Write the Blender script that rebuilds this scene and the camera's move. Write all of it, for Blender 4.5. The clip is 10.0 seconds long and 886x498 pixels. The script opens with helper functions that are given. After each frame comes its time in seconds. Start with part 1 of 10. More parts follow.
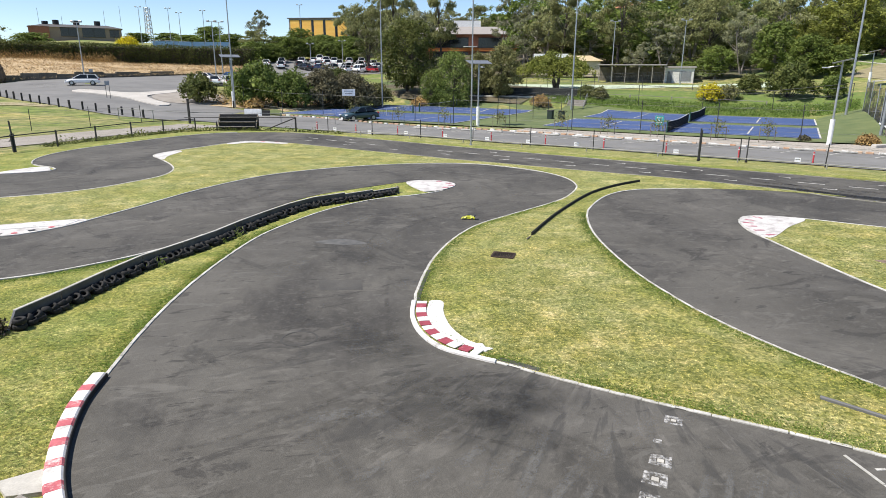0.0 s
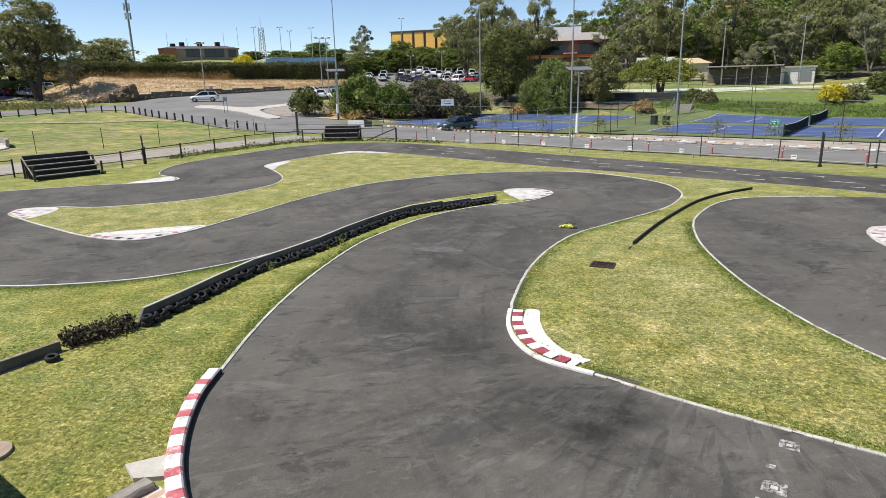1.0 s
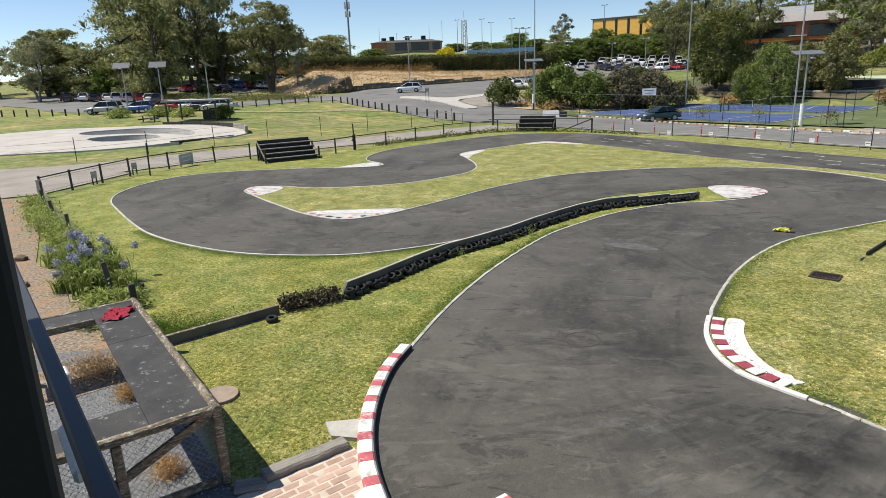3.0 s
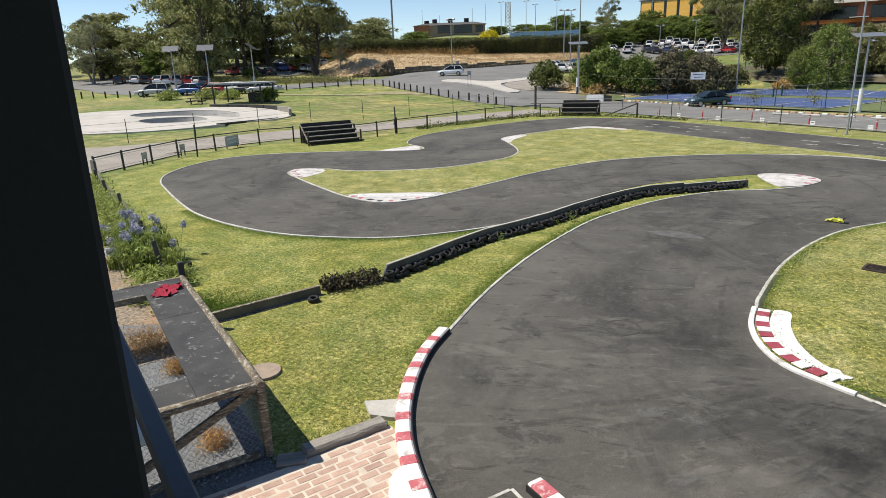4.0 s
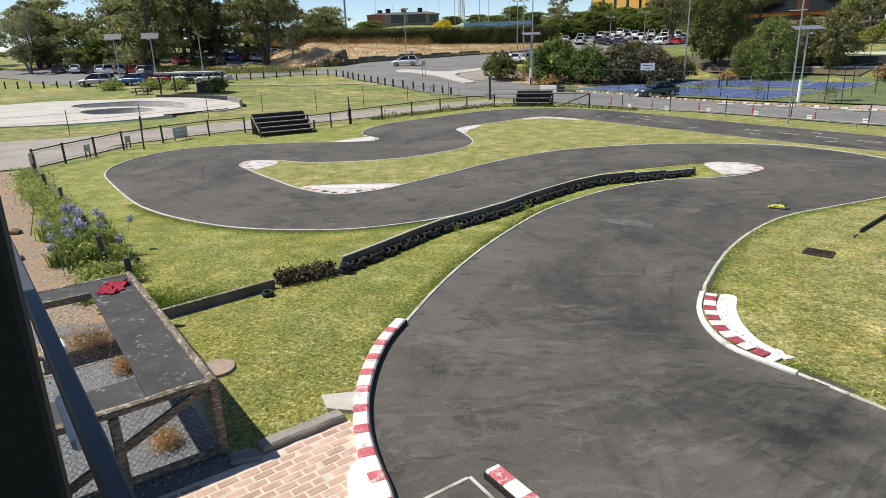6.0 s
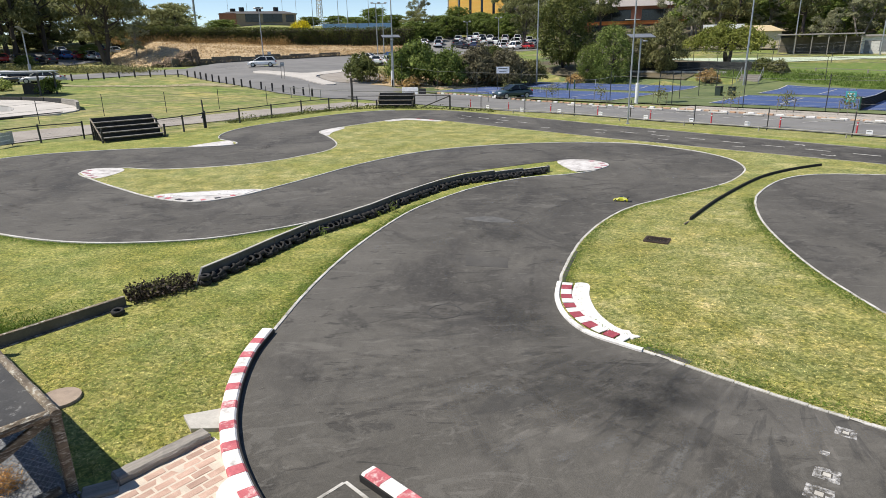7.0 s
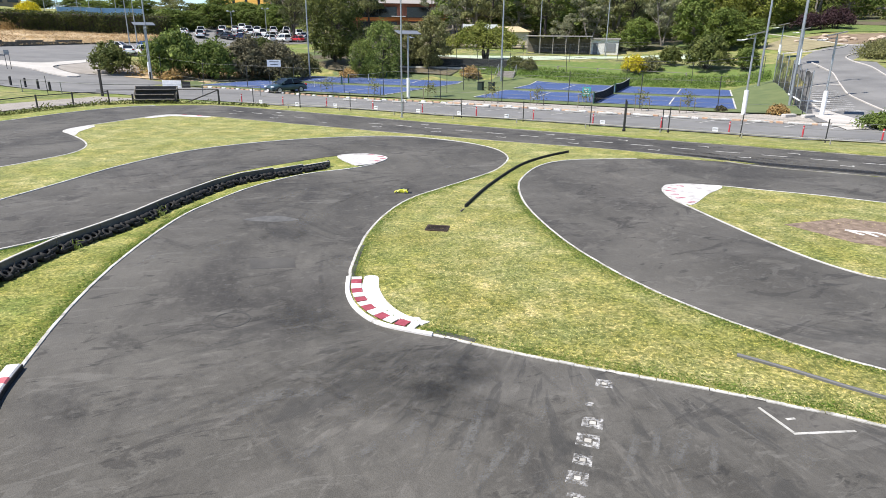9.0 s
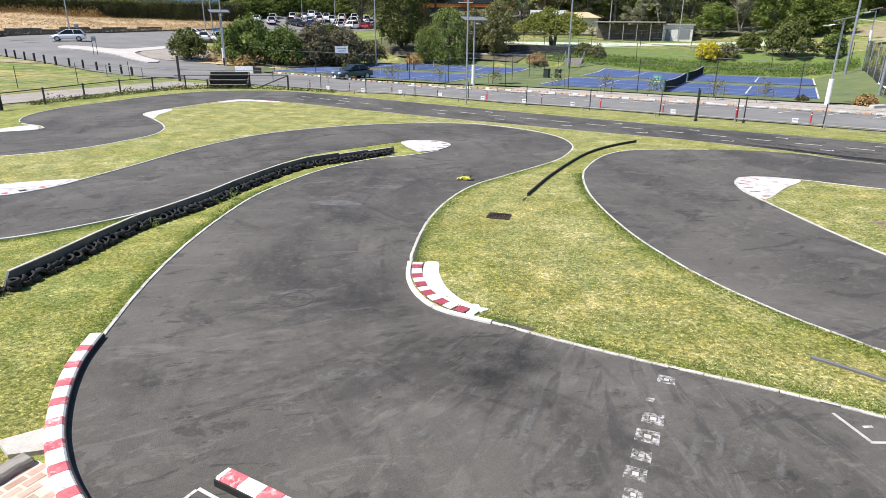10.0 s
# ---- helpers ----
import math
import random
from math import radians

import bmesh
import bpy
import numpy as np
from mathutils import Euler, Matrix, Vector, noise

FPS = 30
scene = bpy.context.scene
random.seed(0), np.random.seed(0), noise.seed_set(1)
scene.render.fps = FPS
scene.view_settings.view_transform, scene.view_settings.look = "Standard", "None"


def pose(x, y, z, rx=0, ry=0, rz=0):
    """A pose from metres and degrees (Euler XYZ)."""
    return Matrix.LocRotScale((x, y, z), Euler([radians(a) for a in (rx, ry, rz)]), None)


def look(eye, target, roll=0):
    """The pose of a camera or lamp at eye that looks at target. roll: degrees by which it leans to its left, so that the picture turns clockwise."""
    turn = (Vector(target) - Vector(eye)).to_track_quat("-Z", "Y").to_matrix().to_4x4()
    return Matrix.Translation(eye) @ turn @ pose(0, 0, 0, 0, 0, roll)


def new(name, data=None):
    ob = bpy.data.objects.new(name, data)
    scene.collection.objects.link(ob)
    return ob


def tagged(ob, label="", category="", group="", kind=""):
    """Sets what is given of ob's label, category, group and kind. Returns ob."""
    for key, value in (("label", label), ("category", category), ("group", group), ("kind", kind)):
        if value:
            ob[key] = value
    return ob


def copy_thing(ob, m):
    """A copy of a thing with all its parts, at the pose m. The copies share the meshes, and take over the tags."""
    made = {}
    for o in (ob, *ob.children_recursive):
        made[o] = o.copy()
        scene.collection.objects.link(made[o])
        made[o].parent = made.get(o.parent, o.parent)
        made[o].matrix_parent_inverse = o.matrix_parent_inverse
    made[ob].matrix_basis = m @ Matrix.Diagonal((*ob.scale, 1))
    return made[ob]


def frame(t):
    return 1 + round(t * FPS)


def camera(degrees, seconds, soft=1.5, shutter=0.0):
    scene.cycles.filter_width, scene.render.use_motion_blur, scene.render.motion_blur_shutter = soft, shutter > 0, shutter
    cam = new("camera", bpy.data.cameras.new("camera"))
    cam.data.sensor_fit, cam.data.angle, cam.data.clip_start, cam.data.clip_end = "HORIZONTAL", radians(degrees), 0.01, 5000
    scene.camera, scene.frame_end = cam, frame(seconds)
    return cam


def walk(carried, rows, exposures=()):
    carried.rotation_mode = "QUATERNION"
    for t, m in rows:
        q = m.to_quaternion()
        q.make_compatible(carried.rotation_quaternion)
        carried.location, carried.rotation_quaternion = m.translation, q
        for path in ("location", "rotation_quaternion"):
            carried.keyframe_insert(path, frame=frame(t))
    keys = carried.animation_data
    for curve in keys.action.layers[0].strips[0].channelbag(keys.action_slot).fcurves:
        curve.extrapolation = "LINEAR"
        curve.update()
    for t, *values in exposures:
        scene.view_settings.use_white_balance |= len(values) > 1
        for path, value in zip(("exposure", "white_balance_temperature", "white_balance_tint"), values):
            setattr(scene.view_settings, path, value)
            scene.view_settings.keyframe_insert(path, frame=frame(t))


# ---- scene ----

# ---- the camera and its walk ----
cam = camera(70.8, 10.0, soft=0.55)
PATH = [
    (0, (0.062, -0.085, 4.472), (-0.144, 9.524, 1.710), 0.29),
    (0.5, (0.075, -0.089, 4.465), (-0.829, 9.458, 1.629), -0.43),
    (1, (0.046, -0.102, 4.468), (-1.690, 9.392, 1.849), -1.42),
    (1.5, (-0.001, -0.090, 4.463), (-2.476, 9.254, 1.901), -1.17),
    (2, (-0.036, -0.078, 4.454), (-3.144, 9.061, 1.844), -0.82),
    (2.5, (-0.045, -0.074, 4.452), (-3.857, 8.774, 1.772), -1.76),
    (3, (-0.052, -0.072, 4.459), (-4.563, 8.443, 1.787), -2.25),
    (3.2, (-0.052, -0.082, 4.448), (-4.757, 8.317, 1.743), -2.20),
    (4.3, (-0.047, -0.110, 4.470), (-5.084, 8.018, 1.546), -2.25),
    (4.5, (-0.042, -0.100, 4.460), (-4.939, 8.112, 1.529), -2.15),
    (5, (-0.048, -0.092, 4.458), (-4.718, 8.196, 1.374), -2.16),
    (5.2, (-0.040, -0.081, 4.460), (-4.685, 8.195, 1.310), -2.17),
    (6.3, (-0.032, -0.084, 4.450), (-4.107, 8.538, 1.440), -1.79),
    (6.5, (-0.041, -0.028, 4.431), (-3.716, 8.759, 1.385), -1.50),
    (7, (0.051, -0.094, 4.466), (-2.447, 9.088, 1.394), -1.04),
    (7.5, (0.097, -0.094, 4.473), (-1.111, 9.345, 1.398), -0.56),
    (8, (0.132, -0.090, 4.476), (0.003, 9.423, 1.396), -0.63),
    (8.5, (0.094, -0.060, 4.482), (0.758, 9.424, 1.381), -0.81),
    (9, (0.063, -0.049, 4.482), (0.907, 9.398, 1.314), 0.64),
    (9.5, (0.047, -0.053, 4.478), (0.541, 9.403, 1.265), 0.61),
    (10, (0.034, -0.054, 4.469), (-0.075, 9.364, 1.108), 0.52),
]
walk(cam, [(t, look(eye, target, roll)) for t, eye, target, roll in PATH],
     [(0, 0.43, 6600, 11), (1, 0.29, 6700, 11), (2, 0.18, 6850, 10), (4.5, 0.21, 6850, 9), (6.5, 0.2, 6800, 11), (7.5, 0.38, 6650, 11), (8.5, 0.57, 6500, 12), (9.0, 0.61, 6450, 12), (10, 0.58, 6450, 13)])

# ---- daylight: a high summer sun and a clear sky ----
world = bpy.data.worlds.new("sky")
scene.world = world
world.use_nodes = True
sky = world.node_tree.nodes.new("ShaderNodeTexSky")
sky.sky_type = "NISHITA"
sky.sun_disc = False
sky.sun_elevation, sky.sun_rotation = radians(57), radians(250.7)
sky.altitude, sky.air_density, sky.dust_density, sky.ozone_density = 1500, 0.85, 0.05, 3.0
background = world.node_tree.nodes["Background"]
background.inputs["Strength"].default_value = 0.12
world.node_tree.links.new(sky.outputs["Color"], background.inputs["Color"])
sun = new("sun", bpy.data.lights.new("sun", "SUN"))
sun.data.energy, sun.data.angle, sun.data.color = 4.9, radians(0.53), (1.0, 0.955, 0.88)
sun.matrix_world = look((-94, -33, 154), (0, 0, 0))

# ---- materials ----


def rgb(c):
    return (*c, 1.0)


def material(name, c0, c1, scale=4.0, rough=0.8, metal=0.0, bump=0.2, grain=60.0, detail=6.0, per_object=0.0, per_island=0.0, stretch=(1, 1, 1), coat=0.0, world_space=False, spots=None, contrast=0.5):
    """A surface of two colours mixed by a coarse noise, darkened and roughened by a fine one, with relief."""
    m = bpy.data.materials.new(name)
    m.use_nodes = True
    n, link = m.node_tree.nodes, m.node_tree.links.new
    b = n["Principled BSDF"]
    geo = n.new("ShaderNodeNewGeometry") if world_space else n.new("ShaderNodeTexCoord")
    mapping = n.new("ShaderNodeMapping")
    mapping.inputs["Scale"].default_value = stretch
    link(geo.outputs["Position" if world_space else "Object"], mapping.inputs["Vector"])
    coarse, fine = n.new("ShaderNodeTexNoise"), n.new("ShaderNodeTexNoise")
    coarse.inputs["Scale"].default_value, coarse.inputs["Detail"].default_value, coarse.inputs["Roughness"].default_value = scale, detail, 0.62
    fine.inputs["Scale"].default_value, fine.inputs["Detail"].default_value = grain, 4.0
    for tex in (coarse, fine):
        link(mapping.outputs["Vector"], tex.inputs["Vector"])
    ramp = n.new("ShaderNodeValToRGB")
    ramp.color_ramp.elements[0].position, ramp.color_ramp.elements[1].position = 0.33, 0.68
    ramp.color_ramp.elements[0].color, ramp.color_ramp.elements[1].color = rgb(c0), rgb(c1)
    link(coarse.outputs["Fac"], ramp.inputs["Fac"])
    colour = ramp.outputs["Color"]
    if spots:
        tint, size, lo, hi = spots
        patch = n.new("ShaderNodeTexNoise")
        patch.inputs["Scale"].default_value, patch.inputs["Detail"].default_value, patch.inputs["Roughness"].default_value = size, 8.0, 0.68
        link(mapping.outputs["Vector"], patch.inputs["Vector"])
        mask = n.new("ShaderNodeMapRange")
        mask.inputs["From Min"].default_value, mask.inputs["From Max"].default_value = lo, hi
        link(patch.outputs["Fac"], mask.inputs["Value"])
        mix = n.new("ShaderNodeMix")
        mix.data_type = "RGBA"
        link(mask.outputs["Result"], mix.inputs["Factor"])
        link(colour, mix.inputs["A"])
        mix.inputs["B"].default_value = rgb(tint)
        colour = mix.outputs["Result"]
    hsv = n.new("ShaderNodeHueSaturation")
    link(colour, hsv.inputs["Color"])
    value = n.new("ShaderNodeMath")
    value.operation = "MULTIPLY_ADD"
    link(fine.outputs["Fac"], value.inputs[0])
    value.inputs[1].default_value, value.inputs[2].default_value = contrast, 1 - contrast / 2
    last = value.outputs[0]
    for amount, kind, socket in ((per_object, "ShaderNodeObjectInfo", "Random"), (per_island, "ShaderNodeNewGeometry", "Random Per Island")):
        if amount:
            vary, node = n.new("ShaderNodeMath"), n.new(kind)
            vary.operation = "MULTIPLY_ADD"
            link(node.outputs[socket], vary.inputs[0])
            vary.inputs[1].default_value, vary.inputs[2].default_value = 2 * amount, 1 - amount
            times = n.new("ShaderNodeMath")
            times.operation = "MULTIPLY"
            link(last, times.inputs[0])
            link(vary.outputs[0], times.inputs[1])
            last = times.outputs[0]
    link(last, hsv.inputs["Value"])
    link(hsv.outputs["Color"], b.inputs["Base Color"])
    gloss = n.new("ShaderNodeMath")
    gloss.operation = "MULTIPLY_ADD"
    link(coarse.outputs["Fac"], gloss.inputs[0])
    gloss.inputs[1].default_value, gloss.inputs[2].default_value = 0.2, max(rough - 0.1, 0.02)
    link(gloss.outputs[0], b.inputs["Roughness"])
    b.inputs["Metallic"].default_value = metal
    b.inputs["Coat Weight"].default_value = coat
    if bump:
        bumps = n.new("ShaderNodeBump")
        bumps.inputs["Strength"].default_value, bumps.inputs["Distance"].default_value = bump, 0.01
        link(fine.outputs["Fac"], bumps.inputs["Height"])
        link(bumps.outputs["Normal"], b.inputs["Normal"])
    return m


def plain(name, c, rough=0.6, metal=0.0, bump=0.05, vary=0.12, coat=0.0, grain=80.0):
    return material(name, tuple(v * (1 - vary) for v in c), tuple(min(v * (1 + vary), 1) for v in c), scale=3.0, rough=rough, metal=metal, bump=bump, grain=grain, coat=coat)


def leaf_material(name, c0, c1, glow=0.25):
    """Leaves: colour varies from leaf to leaf, and some light comes through."""
    m = material(name, c0, c1, scale=0.35, rough=0.6, bump=0.0, grain=3.0, per_island=0.4, per_object=0.14)
    n, link = m.node_tree.nodes, m.node_tree.links.new
    b = n["Principled BSDF"]
    b.inputs["Specular IOR Level"].default_value = 0.2
    through_leaf, mix = n.new("ShaderNodeBsdfTranslucent"), n.new("ShaderNodeMixShader")
    link(b.inputs["Base Color"].links[0].from_socket, through_leaf.inputs["Color"])
    mix.inputs[0].default_value = glow
    link(b.outputs[0], mix.inputs[1])
    link(through_leaf.outputs[0], mix.inputs[2])
    link(mix.outputs[0], n["Material Output"].inputs["Surface"])
    return m


def asphalt_material():
    """Old sealed asphalt: dark driving lines, pale scuffed patches, fine stones."""
    m = material("asphalt_track", (0.065, 0.061, 0.053), (0.122, 0.115, 0.101), scale=0.3, rough=0.85, bump=0.6, grain=70.0, detail=8.0, world_space=True, contrast=1.1)
    n, link = m.node_tree.nodes, m.node_tree.links.new
    b = n["Principled BSDF"]
    b.inputs["Specular IOR Level"].default_value = 0.3
    base = b.inputs["Base Color"].links[0].from_socket
    geo = n.new("ShaderNodeNewGeometry")
    for turn, size, squash, tint, lo, hi, most in (
        (105, 0.35, 2.4, (0.034, 0.032, 0.030), 0.48, 0.66, 0.7),
        (20, 0.5, 1.8, (0.165, 0.156, 0.142), 0.55, 0.70, 0.34),
        (35, 1.3, 1.5, (0.150, 0.140, 0.122), 0.575, 0.615, 0.36),
        (130, 0.8, 3.0, (0.030, 0.029, 0.027), 0.58, 0.66, 0.5),
        (18, 1.5, 2.2, (0.180, 0.172, 0.155), 0.60, 0.625, 0.28),
        (28, 1.2, 2.4, (0.032, 0.030, 0.028), 0.595, 0.615, 0.55),
        (12, 3.2, 3.0, (0.030, 0.029, 0.027), 0.615, 0.645, 0.65),
        (24, 5.0, 2.2, (0.175, 0.167, 0.150), 0.605, 0.635, 0.34),
        (5, 9.0, 1.0, (0.140, 0.132, 0.118), 0.52, 0.75, 0.55),
        (0, 85.0, 1.0, (0.30, 0.29, 0.27), 0.68, 0.74, 0.6),
    ):
        mapping, tex, mask, mix = n.new("ShaderNodeMapping"), n.new("ShaderNodeTexNoise"), n.new("ShaderNodeMapRange"), n.new("ShaderNodeMix")
        mapping.inputs["Rotation"].default_value = (0, 0, radians(turn))
        mapping.inputs["Scale"].default_value = (squash, 1, 1)
        mapping.vector_type = "TEXTURE"
        link(geo.outputs["Position"], mapping.inputs["Vector"])
        link(mapping.outputs["Vector"], tex.inputs["Vector"])
        tex.inputs["Scale"].default_value, tex.inputs["Detail"].default_value, tex.inputs["Roughness"].default_value = size, 8.0, 0.66
        tex.inputs["Distortion"].default_value = 0.9
        link(tex.outputs["Fac"], mask.inputs["Value"])
        mask.inputs["From Min"].default_value, mask.inputs["From Max"].default_value, mask.inputs["To Max"].default_value = lo, hi, most
        mix.data_type = "RGBA"
        link(mask.outputs["Result"], mix.inputs["Factor"])
        link(base, mix.inputs["A"])
        mix.inputs["B"].default_value = rgb(tint)
        base = mix.outputs["Result"]
    # wash streaks that fan out from the bend
    away, flat, turned = n.new("ShaderNodeVectorMath"), n.new("ShaderNodeSeparateXYZ"), n.new("ShaderNodeMath")
    away.operation, turned.operation = "SUBTRACT", "ARCTAN2"
    link(geo.outputs["Position"], away.inputs[0])
    away.inputs[1].default_value = (2.9, 11.0, 0.0)
    link(away.outputs[0], flat.inputs[0])
    reach = n.new("ShaderNodeVectorMath")
    reach.operation = "LENGTH"
    link(away.outputs[0], reach.inputs[0])
    down = n.new("ShaderNodeMath")
    down.operation = "MULTIPLY"
    link(flat.outputs["Y"], down.inputs[0])
    down.inputs[1].default_value = -1.0
    link(flat.outputs["X"], turned.inputs[0])
    link(down.outputs[0], turned.inputs[1])
    near, below, both = n.new("ShaderNodeMapRange"), n.new("ShaderNodeMapRange"), n.new("ShaderNodeMath")
    for node, socket, lo, hi in ((near, reach.outputs["Value"], 8.8, 5.5), (below, down.outputs[0], 0.3, 2.2)):
        link(socket, node.inputs["Value"])
        node.inputs["From Min"].default_value, node.inputs["From Max"].default_value = lo, hi
    both.operation = "MULTIPLY"
    link(near.outputs["Result"], both.inputs[0])
    link(below.outputs["Result"], both.inputs[1])
    for across, along, tint, lo, hi, most, seed in (
        (7.0, 0.45, (0.165, 0.155, 0.138), 0.48, 0.64, 0.34, 0.0),
        (16.0, 0.8, (0.205, 0.192, 0.170), 0.57, 0.66, 0.34, 4.0),
        (12.0, 0.7, (0.036, 0.036, 0.035), 0.545, 0.60, 0.48, 9.0),
        (34.0, 1.3, (0.225, 0.21, 0.19), 0.60, 0.66, 0.26, 15.0),
    ):
        wide, deep, place, tex, mask, times, mix = n.new("ShaderNodeMath"), n.new("ShaderNodeMath"), n.new("ShaderNodeCombineXYZ"), n.new("ShaderNodeTexNoise"), n.new("ShaderNodeMapRange"), n.new("ShaderNodeMath"), n.new("ShaderNodeMix")
        wide.operation, deep.operation, times.operation = "MULTIPLY", "MULTIPLY", "MULTIPLY"
        link(turned.outputs[0], wide.inputs[0])
        link(reach.outputs["Value"], deep.inputs[0])
        wide.inputs[1].default_value, deep.inputs[1].default_value = across, along
        link(wide.outputs[0], place.inputs["X"])
        link(deep.outputs[0], place.inputs["Y"])
        place.inputs["Z"].default_value = seed
        link(place.outputs[0], tex.inputs["Vector"])
        tex.inputs["Scale"].default_value, tex.inputs["Detail"].default_value, tex.inputs["Roughness"].default_value, tex.inputs["Distortion"].default_value = 1.0, 8.0, 0.64, 0.5
        link(tex.outputs["Fac"], mask.inputs["Value"])
        mask.inputs["From Min"].default_value, mask.inputs["From Max"].default_value, mask.inputs["To Max"].default_value = lo, hi, most
        link(mask.outputs["Result"], times.inputs[0])
        link(both.outputs[0], times.inputs[1])
        mix.data_type = "RGBA"
        link(times.outputs[0], mix.inputs["Factor"])
        link(base, mix.inputs["A"])
        mix.inputs["B"].default_value = rgb(tint)
        base = mix.outputs["Result"]
    # fine wandering cracks
    bend, cells, crack, mix = n.new("ShaderNodeTexNoise"), n.new("ShaderNodeTexVoronoi"), n.new("ShaderNodeMapRange"), n.new("ShaderNodeMix")
    bend.inputs["Scale"].default_value, bend.inputs["Detail"].default_value = 1.6, 6.0
    link(geo.outputs["Position"], bend.inputs["Vector"])
    shift = n.new("ShaderNodeVectorMath")
    shift.operation = "MULTIPLY_ADD"
    link(bend.outputs["Color"], shift.inputs[0])
    shift.inputs[1].default_value = (0.9, 0.9, 0.0)
    link(geo.outputs["Position"], shift.inputs[2])
    cells.feature = "DISTANCE_TO_EDGE"
    cells.inputs["Scale"].default_value = 0.42
    link(shift.outputs[0], cells.inputs["Vector"])
    link(cells.outputs["Distance"], crack.inputs["Value"])
    crack.inputs["From Min"].default_value, crack.inputs["From Max"].default_value = 0.001, 0.004
    crack.inputs["To Min"].default_value, crack.inputs["To Max"].default_value = 0.16, 0.0
    mix.data_type = "RGBA"
    link(crack.outputs["Result"], mix.inputs["Factor"])
    link(base, mix.inputs["A"])
    mix.inputs["B"].default_value = rgb((0.028, 0.027, 0.026))
    base = mix.outputs["Result"]
    link(base, b.inputs["Base Color"])
    return m


def grass_material(name, c0, c1, dry, lo=0.45, hi=0.75):
    return material(name, c0, c1, scale=26.0, rough=0.95, bump=1.0, grain=80.0, detail=10.0, world_space=True, spots=(dry, 1.3, lo, hi), contrast=0.85)


ASPHALT = asphalt_material()
ROAD = material("road_asphalt", (0.145, 0.142, 0.135), (0.215, 0.21, 0.199), scale=0.25, rough=0.85, bump=0.3, grain=40.0, world_space=True)
LAWN = grass_material("mown_grass", (0.120, 0.150, 0.040), (0.275, 0.280, 0.100), (0.44, 0.40, 0.18), 0.42, 0.78)
LAWN_GREEN = grass_material("greener_mown_grass", (0.108, 0.152, 0.028), (0.25, 0.275, 0.072), (0.42, 0.385, 0.14), 0.43, 0.79)
FIELD = grass_material("field_grass", (0.105, 0.128, 0.030), (0.21, 0.215, 0.066), (0.40, 0.34, 0.15), 0.40, 0.72)
LITTER = material("leaf_litter", (0.055, 0.05, 0.03), (0.15, 0.12, 0.07), scale=0.3, rough=0.95, bump=0.6, grain=8.0, world_space=True, spots=((0.09, 0.13, 0.03), 0.12, 0.5, 0.65))
DRY = material("dry_bank", (0.37, 0.265, 0.15), (0.55, 0.425, 0.255), scale=1.6, rough=0.95, bump=1.0, grain=9.0, detail=10.0, world_space=True, spots=((0.20, 0.135, 0.07), 0.45, 0.55, 0.75), contrast=0.9)
BANK = grass_material("green_bank", (0.07, 0.12, 0.02), (0.155, 0.215, 0.046), (0.26, 0.24, 0.085), 0.5, 0.8)
TURF = material("green_acrylic", (0.085, 0.12, 0.04), (0.15, 0.175, 0.066), scale=0.5, rough=0.85, bump=0.1, world_space=True)
BLUE = material("blue_acrylic", (0.042, 0.075, 0.185), (0.060, 0.100, 0.235), scale=0.3, rough=0.75, bump=0.1, world_space=True)
PALE_COURT = material("pale_court", (0.42, 0.50, 0.36), (0.50, 0.56, 0.42), scale=0.3, rough=0.9, world_space=True)
WHITE_LINE = material("worn_white_paint", (0.36, 0.35, 0.31), (0.60, 0.585, 0.55), scale=2.2, rough=0.8, grain=30.0, bump=0.2, world_space=True, spots=((0.24, 0.23, 0.20), 2.6, 0.54, 0.66))
KERB_WHITE = material("kerb_white_paint", (0.64, 0.62, 0.59), (0.80, 0.785, 0.76), scale=4.0, rough=0.7, grain=40.0, bump=0.25, world_space=True, spots=((0.36, 0.34, 0.31), 3.3, 0.56, 0.70))
APEX_WHITE = material("worn_apex_paint", (0.44, 0.42, 0.40), (0.66, 0.64, 0.62), scale=1.5, rough=0.85, grain=30.0, bump=0.3, world_space=True, spots=((0.30, 0.275, 0.26), 2.4, 0.50, 0.66))
KERB_RED = material("kerb_red_paint", (0.40, 0.085, 0.105), (0.56, 0.155, 0.17), scale=6.0, rough=0.75, grain=40.0, bump=0.25, world_space=True, spots=((0.66, 0.55, 0.52), 5.0, 0.56, 0.68))
BRICK = material("clay_paver", (0.40, 0.265, 0.205), (0.55, 0.385, 0.305), scale=5.0, rough=0.9, grain=70.0, bump=0.4, per_object=0.16, world_space=True)
SAND = material("sand_joint", (0.50, 0.43, 0.35), (0.66, 0.58, 0.48), scale=6.0, rough=0.95, grain=90.0, world_space=True)
CONCRETE = material("old_concrete", (0.36, 0.34, 0.30), (0.52, 0.50, 0.45), scale=2.0, rough=0.9, grain=50.0, bump=0.3, world_space=True)
PALE_CONCRETE = material("pale_concrete", (0.40, 0.375, 0.34), (0.53, 0.50, 0.455), scale=0.5, rough=0.9, grain=30.0, bump=0.2, world_space=True)
FOOTPATH = material("sandy_footpath", (0.25, 0.222, 0.19), (0.35, 0.318, 0.278), scale=0.6, rough=0.95, grain=30.0, bump=0.3, world_space=True)
GRAVEL = material("grey_gravel", (0.09, 0.095, 0.10), (0.24, 0.245, 0.25), scale=34.0, rough=0.9, grain=90.0, bump=1.0, world_space=True)
